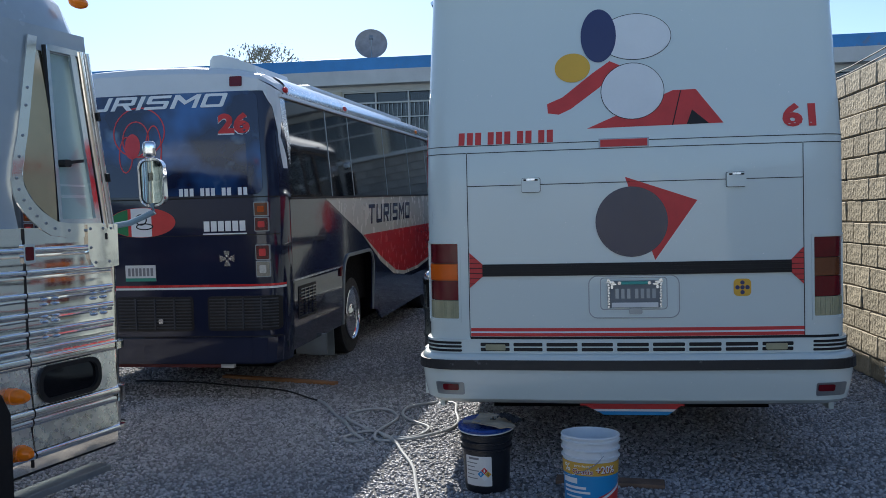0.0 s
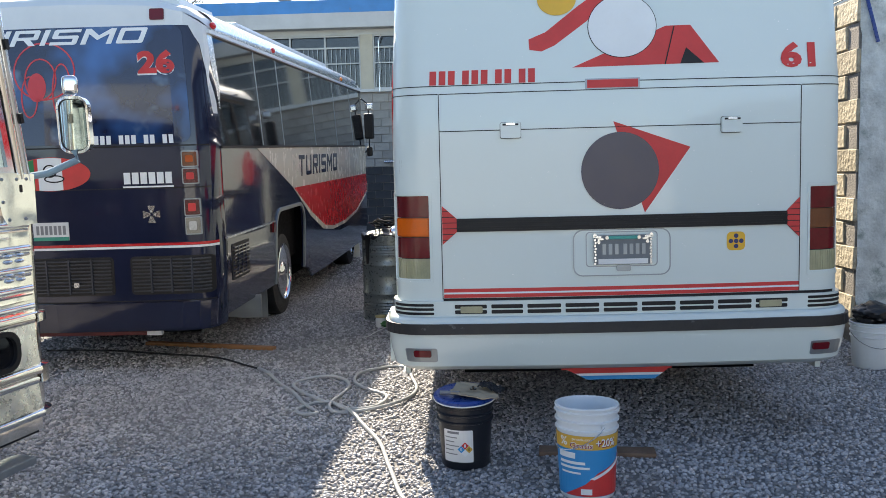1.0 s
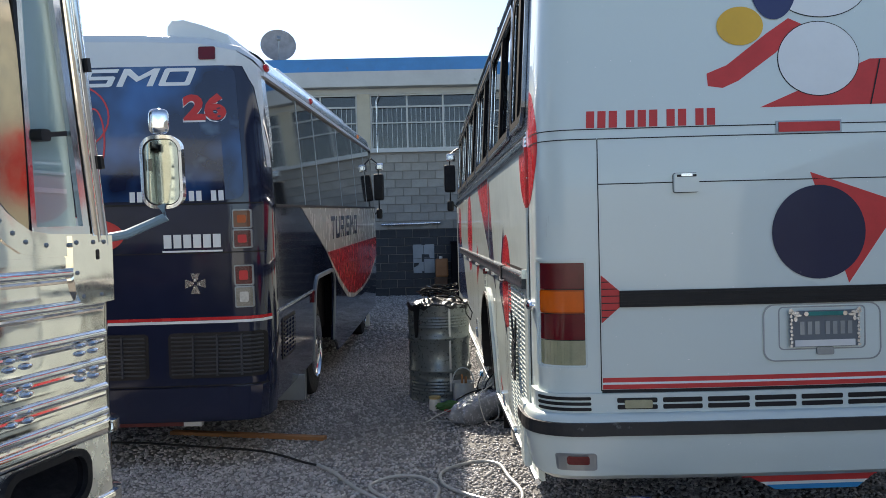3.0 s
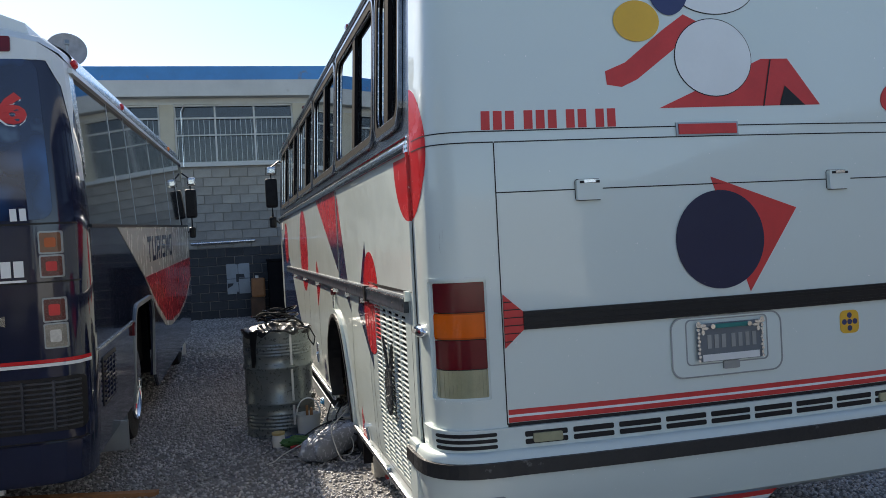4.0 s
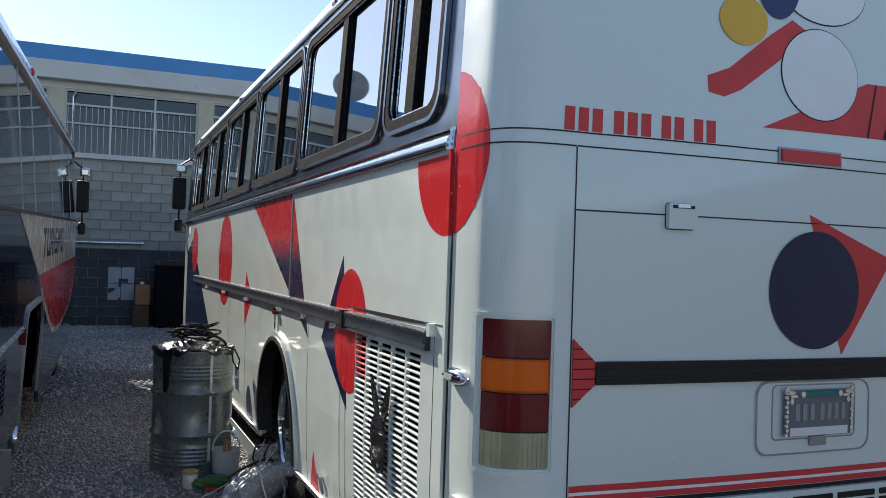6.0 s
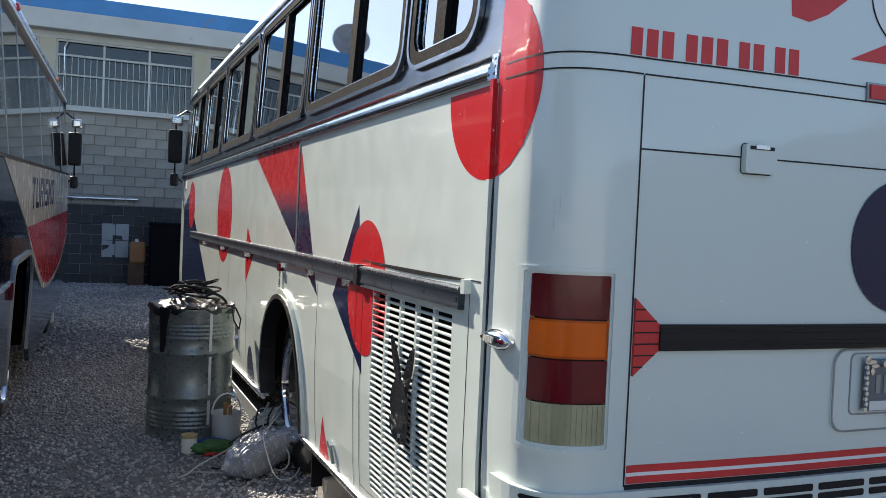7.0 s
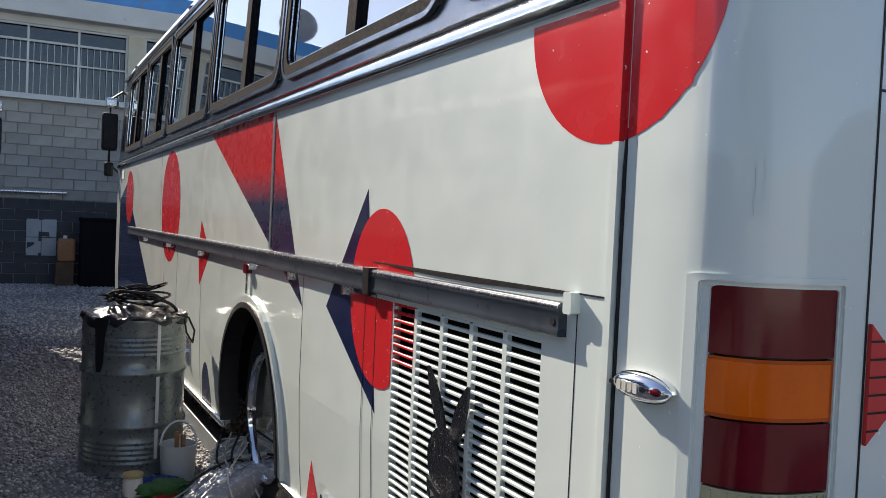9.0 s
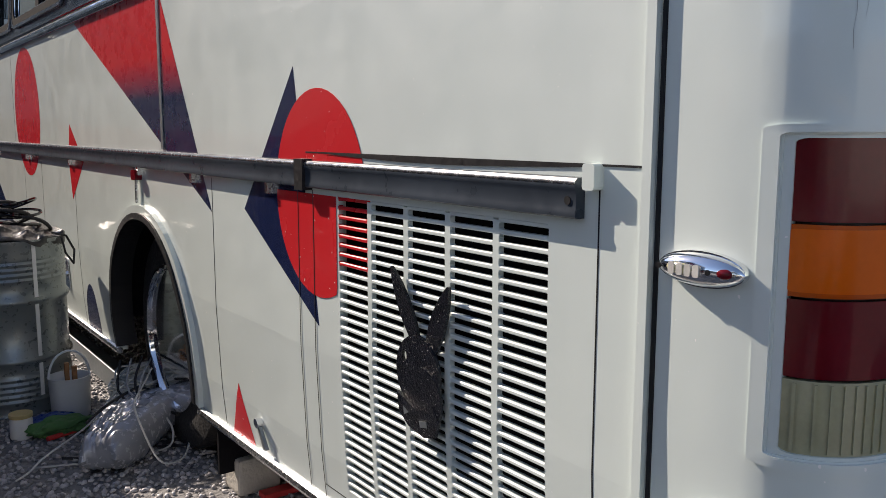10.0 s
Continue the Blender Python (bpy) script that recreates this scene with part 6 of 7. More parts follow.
bmesh.ops.create_uvsphere(bm, u_segments=20, v_segments=12, radius=1, matrix=m2 @ Matrix.Diagonal((0.042, 0.056, 0.018, 1)))
for v in bm.verts:
    q = m2.inverted() @ v.co
    a, b, c = q.x / 0.042, q.y / 0.056, q.z / 0.018
    v.co = m2 @ Vector((math.copysign(abs(a) ** 0.6, a) * 0.037, math.copysign(abs(b) ** 0.5, b) * 0.047, math.copysign(abs(c) ** 0.7, c) * 0.020))
part("spot_mirror", bm, CHROME, arm, "small rounded upper mirror", smooth=True)

# wheels of the stainless coach stand far back under it
wheel(steel, (-0.15, -3.2, 0.5), 0.5, 1)
wheel(steel, (-2.25, -3.2, 0.5), 0.5, -1)

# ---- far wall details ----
# black sheet stands in for the unlit room behind the bars
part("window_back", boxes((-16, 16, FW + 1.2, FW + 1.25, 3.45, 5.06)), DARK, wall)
for k in range(-3, 4):
    x0 = -2.315 + 2.98 * k + 0.155
    x1 = x0 + 2.67
    win = part("window", boxes((x0, x1, FW + 0.02, FW + 0.06, 4.60, 4.64), (x0, x1, FW + 0.02, FW + 0.06, 4.215, 4.245), (x0, x1, FW + 0.02, FW + 0.06, 3.58, 3.62), (x0, x1, FW + 0.02, FW + 0.06, 4.89, 4.93)), FASCIA, wall, "barred window with white steel bars")
    for x in (x0 + 0.02, x0 + 0.90, x0 + 1.78, x1 - 0.02):
        part("mullion", boxes((x - 0.02, x + 0.02, FW + 0.018, FW + 0.062, 3.58, 4.93)), FASCIA, win)
    part("thin_bars", boxes(*[(x0 + 0.06 + 0.117 * j, x0 + 0.072 + 0.117 * j, FW + 0.03, FW + 0.042, 3.60, 4.60) for j in range(22)]), DULL, win)
    part("pane", boxes((x0, x1, FW + 0.10, FW + 0.105, 3.58, 4.93)), GLASS_FAR, win)
pipe = tagged(part("wall_pipe", tube(bmesh.new(), [(-1.95, FW - 0.10, 1.75), (-1.2, FW - 0.10, 1.757), (-0.52, FW - 0.10, 1.766)], 0.035, 10), ALU, smooth=True), "pale metal pipe along the block wall", "pipe")
for x in (-1.7, -0.75):
    part("pipe_clip", boxes((x - 0.02, x + 0.02, FW - 0.11, FW + 0.01, 1.70, 1.81)), DULL, pipe)
for k, (x0, x1, z0, z1) in enumerate(((-1.20, -0.945, 0.905, 1.25), (-0.935, -0.68, 0.905, 1.25), (-1.20, -0.945, 0.55, 0.895), (-0.935, -0.68, 0.55, 0.895))):
    part("whitewashed_block", boxes((x0, x1, FW - 0.032 - 0.003 * (k % 2), FW - 0.004, z0, z1), bevel=0.006), PALE_BLOCK, wall)
crate = tagged(part("storage_box", boxes((-0.70, -0.38, FW - 0.50, FW - 0.15, 0.0, 0.46), bevel=0.02), material("dark_brown_board", (0.09, 0.05, 0.03), 0.8, vary=0.3, scale=6)), "dark brown box standing by the wall", "box")
can = thing("canister", "brown plastic canister with a white cap on a box", "canister", pose(-0.515, FW - 0.33, 0.46))
part("body", boxes((-0.155, 0.155, -0.10, 0.10, 0.0, 0.44), bevel=0.045), material("brown_plastic", (0.30, 0.13, 0.05), 0.5, vary=0.2, scale=6), can)
part("cap", lathe(bmesh.new(), [(0, 0.44), (0.04, 0.44), (0.042, 0.45), (0.04, 0.495), (0, 0.50)], 16, Matrix.Translation((-0.02, 0, 0))), LABEL, can, "white cap", smooth=True)
chest = thing("dark_crate", "dark wooden crate standing by the block wall", "crate", pose(0.06, FW - 0.40, 0.0))
part("body", boxes((-0.34, 0.34, -0.28, 0.28, 0.0, 1.26), bevel=0.01), MATT, chest)
part("lid", boxes((-0.36, 0.36, -0.30, 0.30, 1.262, 1.31), bevel=0.008), MATT, chest)
post = tagged(part("antenna_post", tube(bmesh.new(), [(-2.0, FW - 0.12, 3.5), (-2.0, FW - 0.12, 4.75), (-1.93, FW - 0.12, 4.9)], 0.015, 6), ALU), "thin metal post at the window", "post")

# satellite dish on the roof
dish = thing("satellite_dish", "grey satellite dish on the building roof", "satellite dish", pose(-4.42, FW + 0.5, 6.22, 72, 0, 12))
part("bowl", lathe(bmesh.new(), [(0, 0.0), (0.15, 0.012), (0.30, 0.05), (0.43, 0.11), (0.435, 0.115), (0.43, 0.10), (0.30, 0.035), (0.15, -0.004), (0, -0.015)], 36), material("weathered_dish", (0.30, 0.29, 0.30), 0.6, vary=0.25, scale=5), dish, smooth=True)
part("feed_arm", tube(bmesh.new(), [(0, -0.40, 0.10), (0, -0.2, 0.35), (0, 0, 0.42)], 0.012, 6), DULL, dish)
part("feed_horn", boxes((-0.05, 0.05, -0.05, 0.05, 0.38, 0.48), bevel=0.015), DULL, dish)
part("mast", tube(bmesh.new(), [(0, 0.0, -0.02), (0, -0.1, -0.15), (0.0, -0.62, -0.35)], 0.03, 8), DULL, dish)

# tree behind the building
tree = thing("tree", "small leafy tree behind the building", "tree", pose(-9.75, 29, 0.05))
rt = random.Random(5)
part("trunk", tube(bmesh.new(), [(0, 0, 0), (0.05, 0, 2), (-0.05, 0.05, 4), (0.1, 0, 5.6), (0.2, 0, 6.8)], [0.2, 0.17, 0.14, 0.09, 0.04], 8), BARK, tree)
for k in range(7):
    a = rt.uniform(0, 6.28)
    part("limb", tube(bmesh.new(), [(0, 0, 4.2 + 0.3 * k), (0.6 * math.cos(a), 0.6 * math.sin(a), 5.2 + 0.28 * k), (1.1 * math.cos(a), 1.1 * math.sin(a), 5.9 + 0.25 * k)], [0.06, 0.04, 0.015], 6), BARK, tree)
verts, faces = [], []
for k in range(5200):
    a, r, z = rt.uniform(0, 6.28), rt.random() ** 0.5, rt.uniform(4.8, 7.6)
    rad = 1.9 * max(0.0, math.sin(math.pi * (z - 4.4) / 3.5)) ** 0.45 * (0.7 + 0.3 * math.sin(3 * a + z * 2))
    c = Vector((r * rad * math.cos(a), r * rad * math.sin(a), z + rt.uniform(-0.1, 0.1)))
    if math.sin(c.x * 3.1) * math.sin(c.z * 3.7) * math.sin(c.y * 2.9) > 0.25:
        continue
    q = Euler((rt.uniform(0, 6), rt.uniform(0, 6), rt.uniform(0, 6))).to_matrix()
    n0 = len(verts)
    s = rt.uniform(0.04, 0.08)
    for p in ((-s, 0, 0), (0, -s * 0.4, 0.01), (s, 0, 0), (0, s * 0.4, 0.01)):
        verts.append(tuple(c + q @ Vector(p)))
    faces.append((n0, n0 + 1, n0 + 2, n0 + 3))
me = bpy.data.meshes.new("crown")
me.from_pydata(verts, [], faces)
me.materials.append(LEAF)
cr = new("crown", me)
cr.parent = tree

# ---- buckets ----
def bucket(name, label, x, y, r, h, mat, turn=0.0, tip=0):
    b = thing(name, label, "bucket", pose(x, y, 0.004, tip, 0, turn), group="buckets on the gravel")
    rb = r * 0.87
    prof = [(0.0, 0.0), (rb - 0.006, 0.0), (rb, 0.008)]
    def rad(z):
        return rb + (r - rb) * z / h
    for z in (h - 0.115, h - 0.075, h - 0.035):
        prof += [(rad(z), z), (rad(z) + 0.009, z + 0.004), (rad(z) + 0.009, z + 0.011), (rad(z), z + 0.015)]
    prof += [(r + 0.002, h - 0.012), (r + 0.007, h - 0.006), (r + 0.004, h), (r - 0.004, h), (r - 0.008, h - 0.02), (rb - 0.008, 0.012), (0.0, 0.012)]
    part("shell", lathe(bmesh.new(), prof, 48), mat, b, smooth=True)
    def skin(u, v, w):
        a = u / rad(v)
        return ((rad(v) + w) * math.sin(a), -(rad(v) + w) * math.cos(a), v)
    return b, skin


wb, skin = bucket("paint_bucket", "white open paint bucket with a blue, yellow and red label", 0.525, 4.470, 0.145, 0.432, BUCKET_WHITE, -12, -2.5)
paper = skin
skin = lambda u, v, w: paper(u, v * 1.075, w)
cu_ = [-0.24 + 0.02 * k for k in range(25)]
part("label", sheet([rect(-0.25, 0.25, 0.02, 0.285)], skin, 0.0015, 0.0005, cuts_u=cu_), CYAN, wb, "blue paper label")
part("label", sheet([rect(-0.25, 0.25, 0.225, 0.285)], skin, 0.0012, 0.0025, cuts_u=cu_), LABEL_YELLOW, wb, "yellow label band")
part("label", sheet([[(-0.10, 0.022), (0.25, 0.022), (0.25, 0.19), (0.06, 0.125), (0.0, 0.075)]], skin, 0.0012, 0.0025, cuts_u=cu_), RED_FLAT, wb, "red label corner")
part("label", sheet([[(0.02, 0.10), (0.25, 0.195), (0.25, 0.182), (0.04, 0.095)]], skin, 0.0012, 0.004, cuts_u=cu_), VINYL_WHITE, wb, "white label edge")
part("wire_handle", tube(bmesh.new(), [paper(0.085 - 0.42 * k / 24, 0.348 - 0.115 * math.sin(math.pi * k / 24) ** 0.8, 0.014) for k in range(25)], 0.0022, 6), ALU, wb, "thin wire handle", smooth=True)
for u in (0.085, -0.335):
    part("ear", sheet([oval(u, 0.348, 0.011, 0.011, 14)], paper, 0.016, -0.001), BUCKET_WHITE, wb)
WINE = material("dark_red_print", (0.26, 0.02, 0.025), 0.5, vary=0.05)
lettering("label_word", "Gratis", skin, -0.072, 0.036, 0.231, 0.256, VINYL_WHITE, wb, off=0.004, thick=0.0006, bold=0.05)
lettering("label_word", "Gratis", skin, -0.070, 0.034, 0.233, 0.254, WINE, wb, off=0.005, thick=0.0006, bold=0.012)
lettering("label_word", "producto", skin, -0.060, 0.030, 0.262, 0.276, VINYL_WHITE, wb, off=0.004, thick=0.0006)
lettering("label_word", "+20%", skin, 0.050, 0.156, 0.233, 0.270, WINE, wb, off=0.004, thick=0.0006, bold=0.05)
lettering("label_word", "+20%", skin, 0.048, 0.152, 0.237, 0.272, VINYL_WHITE, wb, off=0.005, thick=0.0006, bold=0.012)
lettering("label_word", "%", skin, -0.128, -0.086, 0.238, 0.276, VINYL_WHITE, wb, off=0.004, thick=0.0006, bold=0.01)
for u0, u1, v0, v1 in ((-0.14, -0.045, 0.185, 0.210), (-0.13, 0.0, 0.160, 0.172), (-0.13, 0.02, 0.140, 0.150), (-0.12, -0.02, 0.118, 0.126), (-0.02, 0.03, 0.03, 0.055)):
    part("print_bar", sheet([rect(u0, u1, v0, v1)], skin, 0.001, 0.004, cuts_u=cu_), VINYL_WHITE, wb)

kb, skin = bucket("oil_bucket", "black oil bucket with white label and blue lid", -0.045, 4.905, 0.145, 0.355, BUCKET_BLACK, -6)
cu_ = [-0.24 + 0.02 * k for k in range(25)]
part("label", sheet([rrect(-0.11, 0.052, 0.045, 0.215, 0.006, 2)], skin, 0.0012, 0.0005, cuts_u=cu_), LABEL, kb, "white paper label")
for k, (u0, u1) in enumerate(((-0.085, -0.02), (-0.10, -0.03), (-0.10, -0.045), (-0.10, -0.02), (-0.10, -0.05), (-0.10, -0.03))):
    v = 0.195 - 0.022 * k
    part("print_bar", sheet([rect(u0, u1, v, v + (0.012 if k == 0 else 0.005))], skin, 0.0008, 0.002, cuts_u=cu_), LABEL_GREY, kb)
for du, dv, mt in ((0, 0.02, RED_FLAT), (-0.02, 0, CYAN), (0.02, 0, LABEL_YELLOW), (0, -0.02, VINYL_WHITE)):
    part("hazard_square", sheet([[(0.01 + du, 0.115 + dv - 0.019), (0.029 + du, 0.115 + dv), (0.01 + du, 0.115 + dv + 0.019), (-0.009 + du, 0.115 + dv)]], skin, 0.0008, 0.002, cuts_u=cu_), mt, kb)
part("rim", tube(bmesh.new(), [(0.160 * math.cos(radians(a)), 0.160 * math.sin(radians(a)), 0.356 + 0.160 * math.sin(radians(a)) * 0.087) for a in range(0, 360, 9)], 0.0045, 6, closed=True), LABEL, kb, "pale rim edge", smooth=True)
for du, dv, tx, mt in ((0, 0.02, "1", VINYL_WHITE), (-0.02, 0, "0", VINYL_WHITE), (0.02, 0, "0", BLACK)):
    lettering("digit", tx, skin, 0.010 + du - 0.004, 0.010 + du + 0.004, 0.115 + dv - 0.008, 0.115 + dv + 0.008, mt, kb, off=0.003, thick=0.0006)
part("lid", lathe(bmesh.new(), [(0, 0.0), (0.158, 0.0), (0.162, 0.008), (0.162, 0.020), (0.150, 0.028), (0.05, 0.020), (0, 0.022)], 40, Matrix.Translation((0, 0, 0.352)) @ Matrix.Rotation(radians(5), 4, "X")), BLUE_PLASTIC, kb, "blue plastic lid", smooth=True)
def rag(name, label, mat, m, w, d, seed, amp=0.02, category="cloth", top=True, kind_parent=None):
    """A crumpled sheet."""
    bm = bmesh.new()
    bmesh.ops.create_grid(bm, x_segments=18, y_segments=18, size=0.5)
    for v in bm.verts:
        q = Vector((v.co.x * 5, v.co.y * 5, seed))
        edge = 1 - 0.18 * noise.noise(q * 0.9)
        v.co = Vector((v.co.x * w * edge, v.co.y * d * edge, amp * (noise.noise(q) + 0.6 * noise.noise(q * 2.3))))
    bmesh.ops.solidify(bm, geom=bm.faces[:], thickness=0.004)
    bmesh.ops.transform(bm, matrix=m, verts=bm.verts)
    ob = part(name, bm, mat, kind_parent, smooth=True)
    return tagged(ob, label, category) if not kind_parent else ob


rag("cardboard_piece", "torn brown cardboard on the bucket lid", material("cardboard", (0.36, 0.29, 0.20), 0.8, vary=0.15, scale=8), pose(0.015, 4.87, 0.402, 4, 3, -14), 0.25, 0.20, 3.0, 0.008, "cardboard")
rag("black_glove", "crumpled black cloth on the bucket lid", BLACK, pose(0.10, 4.87, 0.420, 0, 10, -30), 0.14, 0.08, 8.0, 0.02)
# small dark knob with a short stem
tagged(part("metal_washer", lathe(bmesh.new(), [(0, 0), (0.018, 0), (0.018, 0.006), (0.006, 0.008), (0.005, 0.016), (0, 0.017)], 16, pose(0.0, 4.85, 0.412)), BLACK_GLOSS), "small dark round knob lying on cardboard", "washer")
tagged(part("grease_tool", tube(bmesh.new(), [(-0.17, 4.87, 0.392), (-0.12, 4.85, 0.396), (-0.07, 4.835, 0.397)], [0.012, 0.010, 0.011], 10), LABEL_GREY, smooth=True), "grey tool handle on the bucket lid", "tool")

gb, skin = bucket("grey_bucket", "pale grey bucket with a black bag, beside the wall", 2.98, 6.80, 0.15, 0.34, BUCKET_WHITE, 0)
part("wire_handle", tube(bmesh.new(), [(0.155 * math.cos(radians(a)), -0.155 * math.sin(radians(a)), 0.26 - 0.10 * math.sin(radians(a))) for a in range(0, 181, 15)], 0.003, 6), DULL, gb)
def lump(bm, m, seed, rough=0.25, freq=1.6):
    r = bmesh.ops.create_icosphere(bm, subdivisions=4, radius=1.0)
    for v in r["verts"]:
        q = Vector((v.co.x * freq, v.co.y * freq, v.co.z * freq + seed))
        v.co *= 1 + rough * (noise.noise(q) + 0.5 * noise.noise(q * 2.4) + 0.25 * noise.noise(q * 5))
    bmesh.ops.transform(bm, matrix=m, verts=r["verts"])
    return bm


tagged(part("black_bag", lump(bmesh.new(), pose(2.99, 6.80, 0.40) @ Matrix.Diagonal((0.14, 0.14, 0.085, 1)), 2.0), BLACK_BAG, smooth=True), "crumpled black bag in the grey bucket", "bag")

# ---- things round the drum ----
rr0 = random.Random(20)
for k in range(8):
    cx, cy, ra, lean, turn = rr0.uniform(-0.07, 0.07), rr0.uniform(-0.07, 0.05), rr0.uniform(0.12, 0.215), rr0.uniform(-9, 9), rr0.uniform(0, 360)
    mm = pose(cx, cy, 0.945 + 0.012 * k, 2.6 * lean, 1.8 * lean, turn)
    pts = [mm @ Vector((ra * math.cos(radians(a)) * (1 + 0.14 * math.sin(2 * radians(a) + k)), ra * 0.85 * math.sin(radians(a)) * (1 + 0.10 * math.sin(3 * radians(a) + k)), 0.010 * math.sin(2 * radians(a) + 2 * k))) for a in range(0, 360, 12)]
    part("cable", tube(bmesh.new(), pts, 0.0075 if k % 3 else 0.0095, 6, closed=True), BLACK_GLOSS if k % 3 else RUBBER, drum, "black cable loop", smooth=True)
bm = bmesh.new()
bmesh.ops.create_grid(bm, x_segments=44, y_segments=44, size=0.5)
for v in bm.verts:
    x, y = v.co.x * 0.60, v.co.y * 0.58
    q = Vector((x * 9, y * 9, 4))
    r = math.hypot(x, y)
    drop = max(0, r - 0.285)
    z = 0.893 + 0.05 * max(0.0, 1 - (r / 0.24) ** 2) + 0.030 * noise.noise(q) + 0.014 * noise.noise(q * 2.1) - min(drop, 0.035) * 1.1
    k = (0.295 / r if r > 0.295 else 1)
    a = math.atan2(y, x)
    v.co = Vector((x * k * (1 + 0.02 * math.sin(a * 9)), y * k * (1 + 0.02 * math.sin(a * 9)), z))
bmesh.ops.solidify(bm, geom=bm.faces[:], thickness=0.003)
part("cover", bm, BLACK_BAG, drum, "crumpled black plastic cover", smooth=True)
part("cable", tube(bmesh.new(), [(0.20, -0.18, 0.90), (0.27, -0.16, 0.88), (0.31, -0.14, 0.80), (0.29, -0.20, 0.74), (0.25, -0.22, 0.80), (0.24, -0.20, 0.88)], 0.006, 6), RUBBER, drum, smooth=True)
# pale strip paints the upright highlight on the round shell
part("paint_run", sheet([rect(0.085, 0.105, 0.1, 0.86)], lambda u, v, w: ((0.287 + w) * math.sin(u / 0.287), -(0.287 + w) * math.cos(u / 0.287), v), 0.001, 0.0005), LABEL, drum, "pale strip for the drum's vertical highlight")
part("strap", sheet([[(-0.262, 0.89), (-0.255, 0.70), (-0.247, 0.585), (-0.222, 0.575), (-0.205, 0.64), (-0.196, 0.78), (-0.175, 0.89)]], lambda u, v, w: ((0.287 + w) * math.sin(u / 0.287), -(0.287 + w) * math.cos(u / 0.287), v), 0.004, 0.004, cuts_u=(-0.25, -0.24, -0.23, -0.22, -0.21, -0.20, -0.19)), BLACK_BAG, drum, "hanging strip of black plastic")

pot = thing("plastic_pot", "white plastic pot with a hoop handle and tools", "pot", pose(-0.60, 8.98, 0))
part("shell", lathe(bmesh.new(), [(0, 0), (0.085, 0), (0.09, 0.01), (0.098, 0.20), (0.102, 0.205), (0.094, 0.205), (0.084, 0.02), (0, 0.02)], 32), BUCKET_WHITE, pot, smooth=True)
part("handle", tube(bmesh.new(), [(0.095 * math.cos(radians(a)), 0.0, 0.20 + 0.13 * math.sin(radians(a))) for a in range(0, 181, 15)], 0.006, 8), BUCKET_WHITE, pot, "white hoop handle")
part("brush_handle", boxes((-0.02, 0.0, -0.01, 0.01, 0.05, 0.27), (0.012, 0.034, -0.02, 0.0, 0.05, 0.25)), WOOD, pot, "wooden tool handles")
jar = thing("small_jar", "small pale jar with a cream lid", "jar", pose(-0.86, 8.78, 0))
part("body", lathe(bmesh.new(), [(0, 0), (0.045, 0), (0.05, 0.01), (0.05, 0.085), (0.042, 0.10), (0, 0.10)], 20), LABEL, jar, smooth=True)
part("lid", lathe(bmesh.new(), [(0, 0.10), (0.05, 0.10), (0.052, 0.105), (0.052, 0.118), (0, 0.120)], 20), material("cream_plastic", (0.55, 0.43, 0.20), 0.5, vary=0.1), jar, "cream lid", smooth=True)
tagged(part("green_rag", lump(bmesh.new(), pose(-0.70, 8.72, 0.04) @ Matrix.Diagonal((0.15, 0.08, 0.045, 1)), 5.0, 0.35, 2.0), material("green_cloth", (0.06, 0.16, 0.05), 0.9, vary=0.3, bump=0.3), smooth=True), "green rag lying on the gravel", "rag")
tagged(part("blue_rag", lump(bmesh.new(), pose(-0.72, 8.86, 0.03) @ Matrix.Diagonal((0.12, 0.07, 0.03, 1)), 15.0, 0.35, 2.0), BLUE_PLASTIC, smooth=True), "blue rag lying on the gravel", "rag")
tagged(part("red_stick", tube(bmesh.new(), [(-0.78, 8.63, 0.02), (-0.55, 8.70, 0.025)], 0.012, 8), RED_FLAT), "red stick lying on the gravel", "stick")

def sack(name, label, mat, m, size, seed, crease=1.0):
    """A filled pillow sack with pinched seams and creases."""
    bm = bmesh.new()
    n = 44
    def at(i, j, side):
        u, v = 2 * i / n - 1, 2 * j / n - 1
        fat = max(0.0, (1 - u ** 4) * (1 - v ** 4)) ** 0.55
        q = Vector((u * 1.8, v * 1.8, side * 2 + seed))
        fold = 0.10 * noise.noise(q) + crease * (0.09 * noise.noise(q * 2.7) - 0.16 * abs(noise.noise(q * 3.1 + Vector((3, 1, 0)))) + 0.06 * abs(noise.noise(q * 5.2)))
        pinch = 1 - 0.10 * (1 - u * u) * abs(v) ** 3 - 0.0
        return Vector((u * size[0] * (1 - 0.60 * (0.5 - 0.5 * v) ** 2.2) * (1 - 0.12 * (1 - v * v) * abs(u) ** 3), v * size[1] * pinch, side * size[2] * fat * (1 + fold * 1.6) + 0.05 * size[2] * noise.noise(q * 1.3)))
    top_ = {(i, j): bm.verts.new(at(i, j, 1)) for i in range(n + 1) for j in range(n + 1)}
    low_ = {k: (top_[k] if k[0] in (0, n) or k[1] in (0, n) else bm.verts.new(at(k[0], k[1], -1))) for k in top_}
    for i in range(n):
        for j in range(n):
            for d_, w_ in ((top_, 1), (low_, -1)):
                f = [d_[i, j], d_[i + 1, j], d_[i + 1, j + 1], d_[i, j + 1]]
                bm.faces.new(f if w_ > 0 else f[::-1])
    bmesh.ops.transform(bm, matrix=m, verts=bm.verts)
    return tagged(part(name, bm, mat, smooth=True), label, "sack")


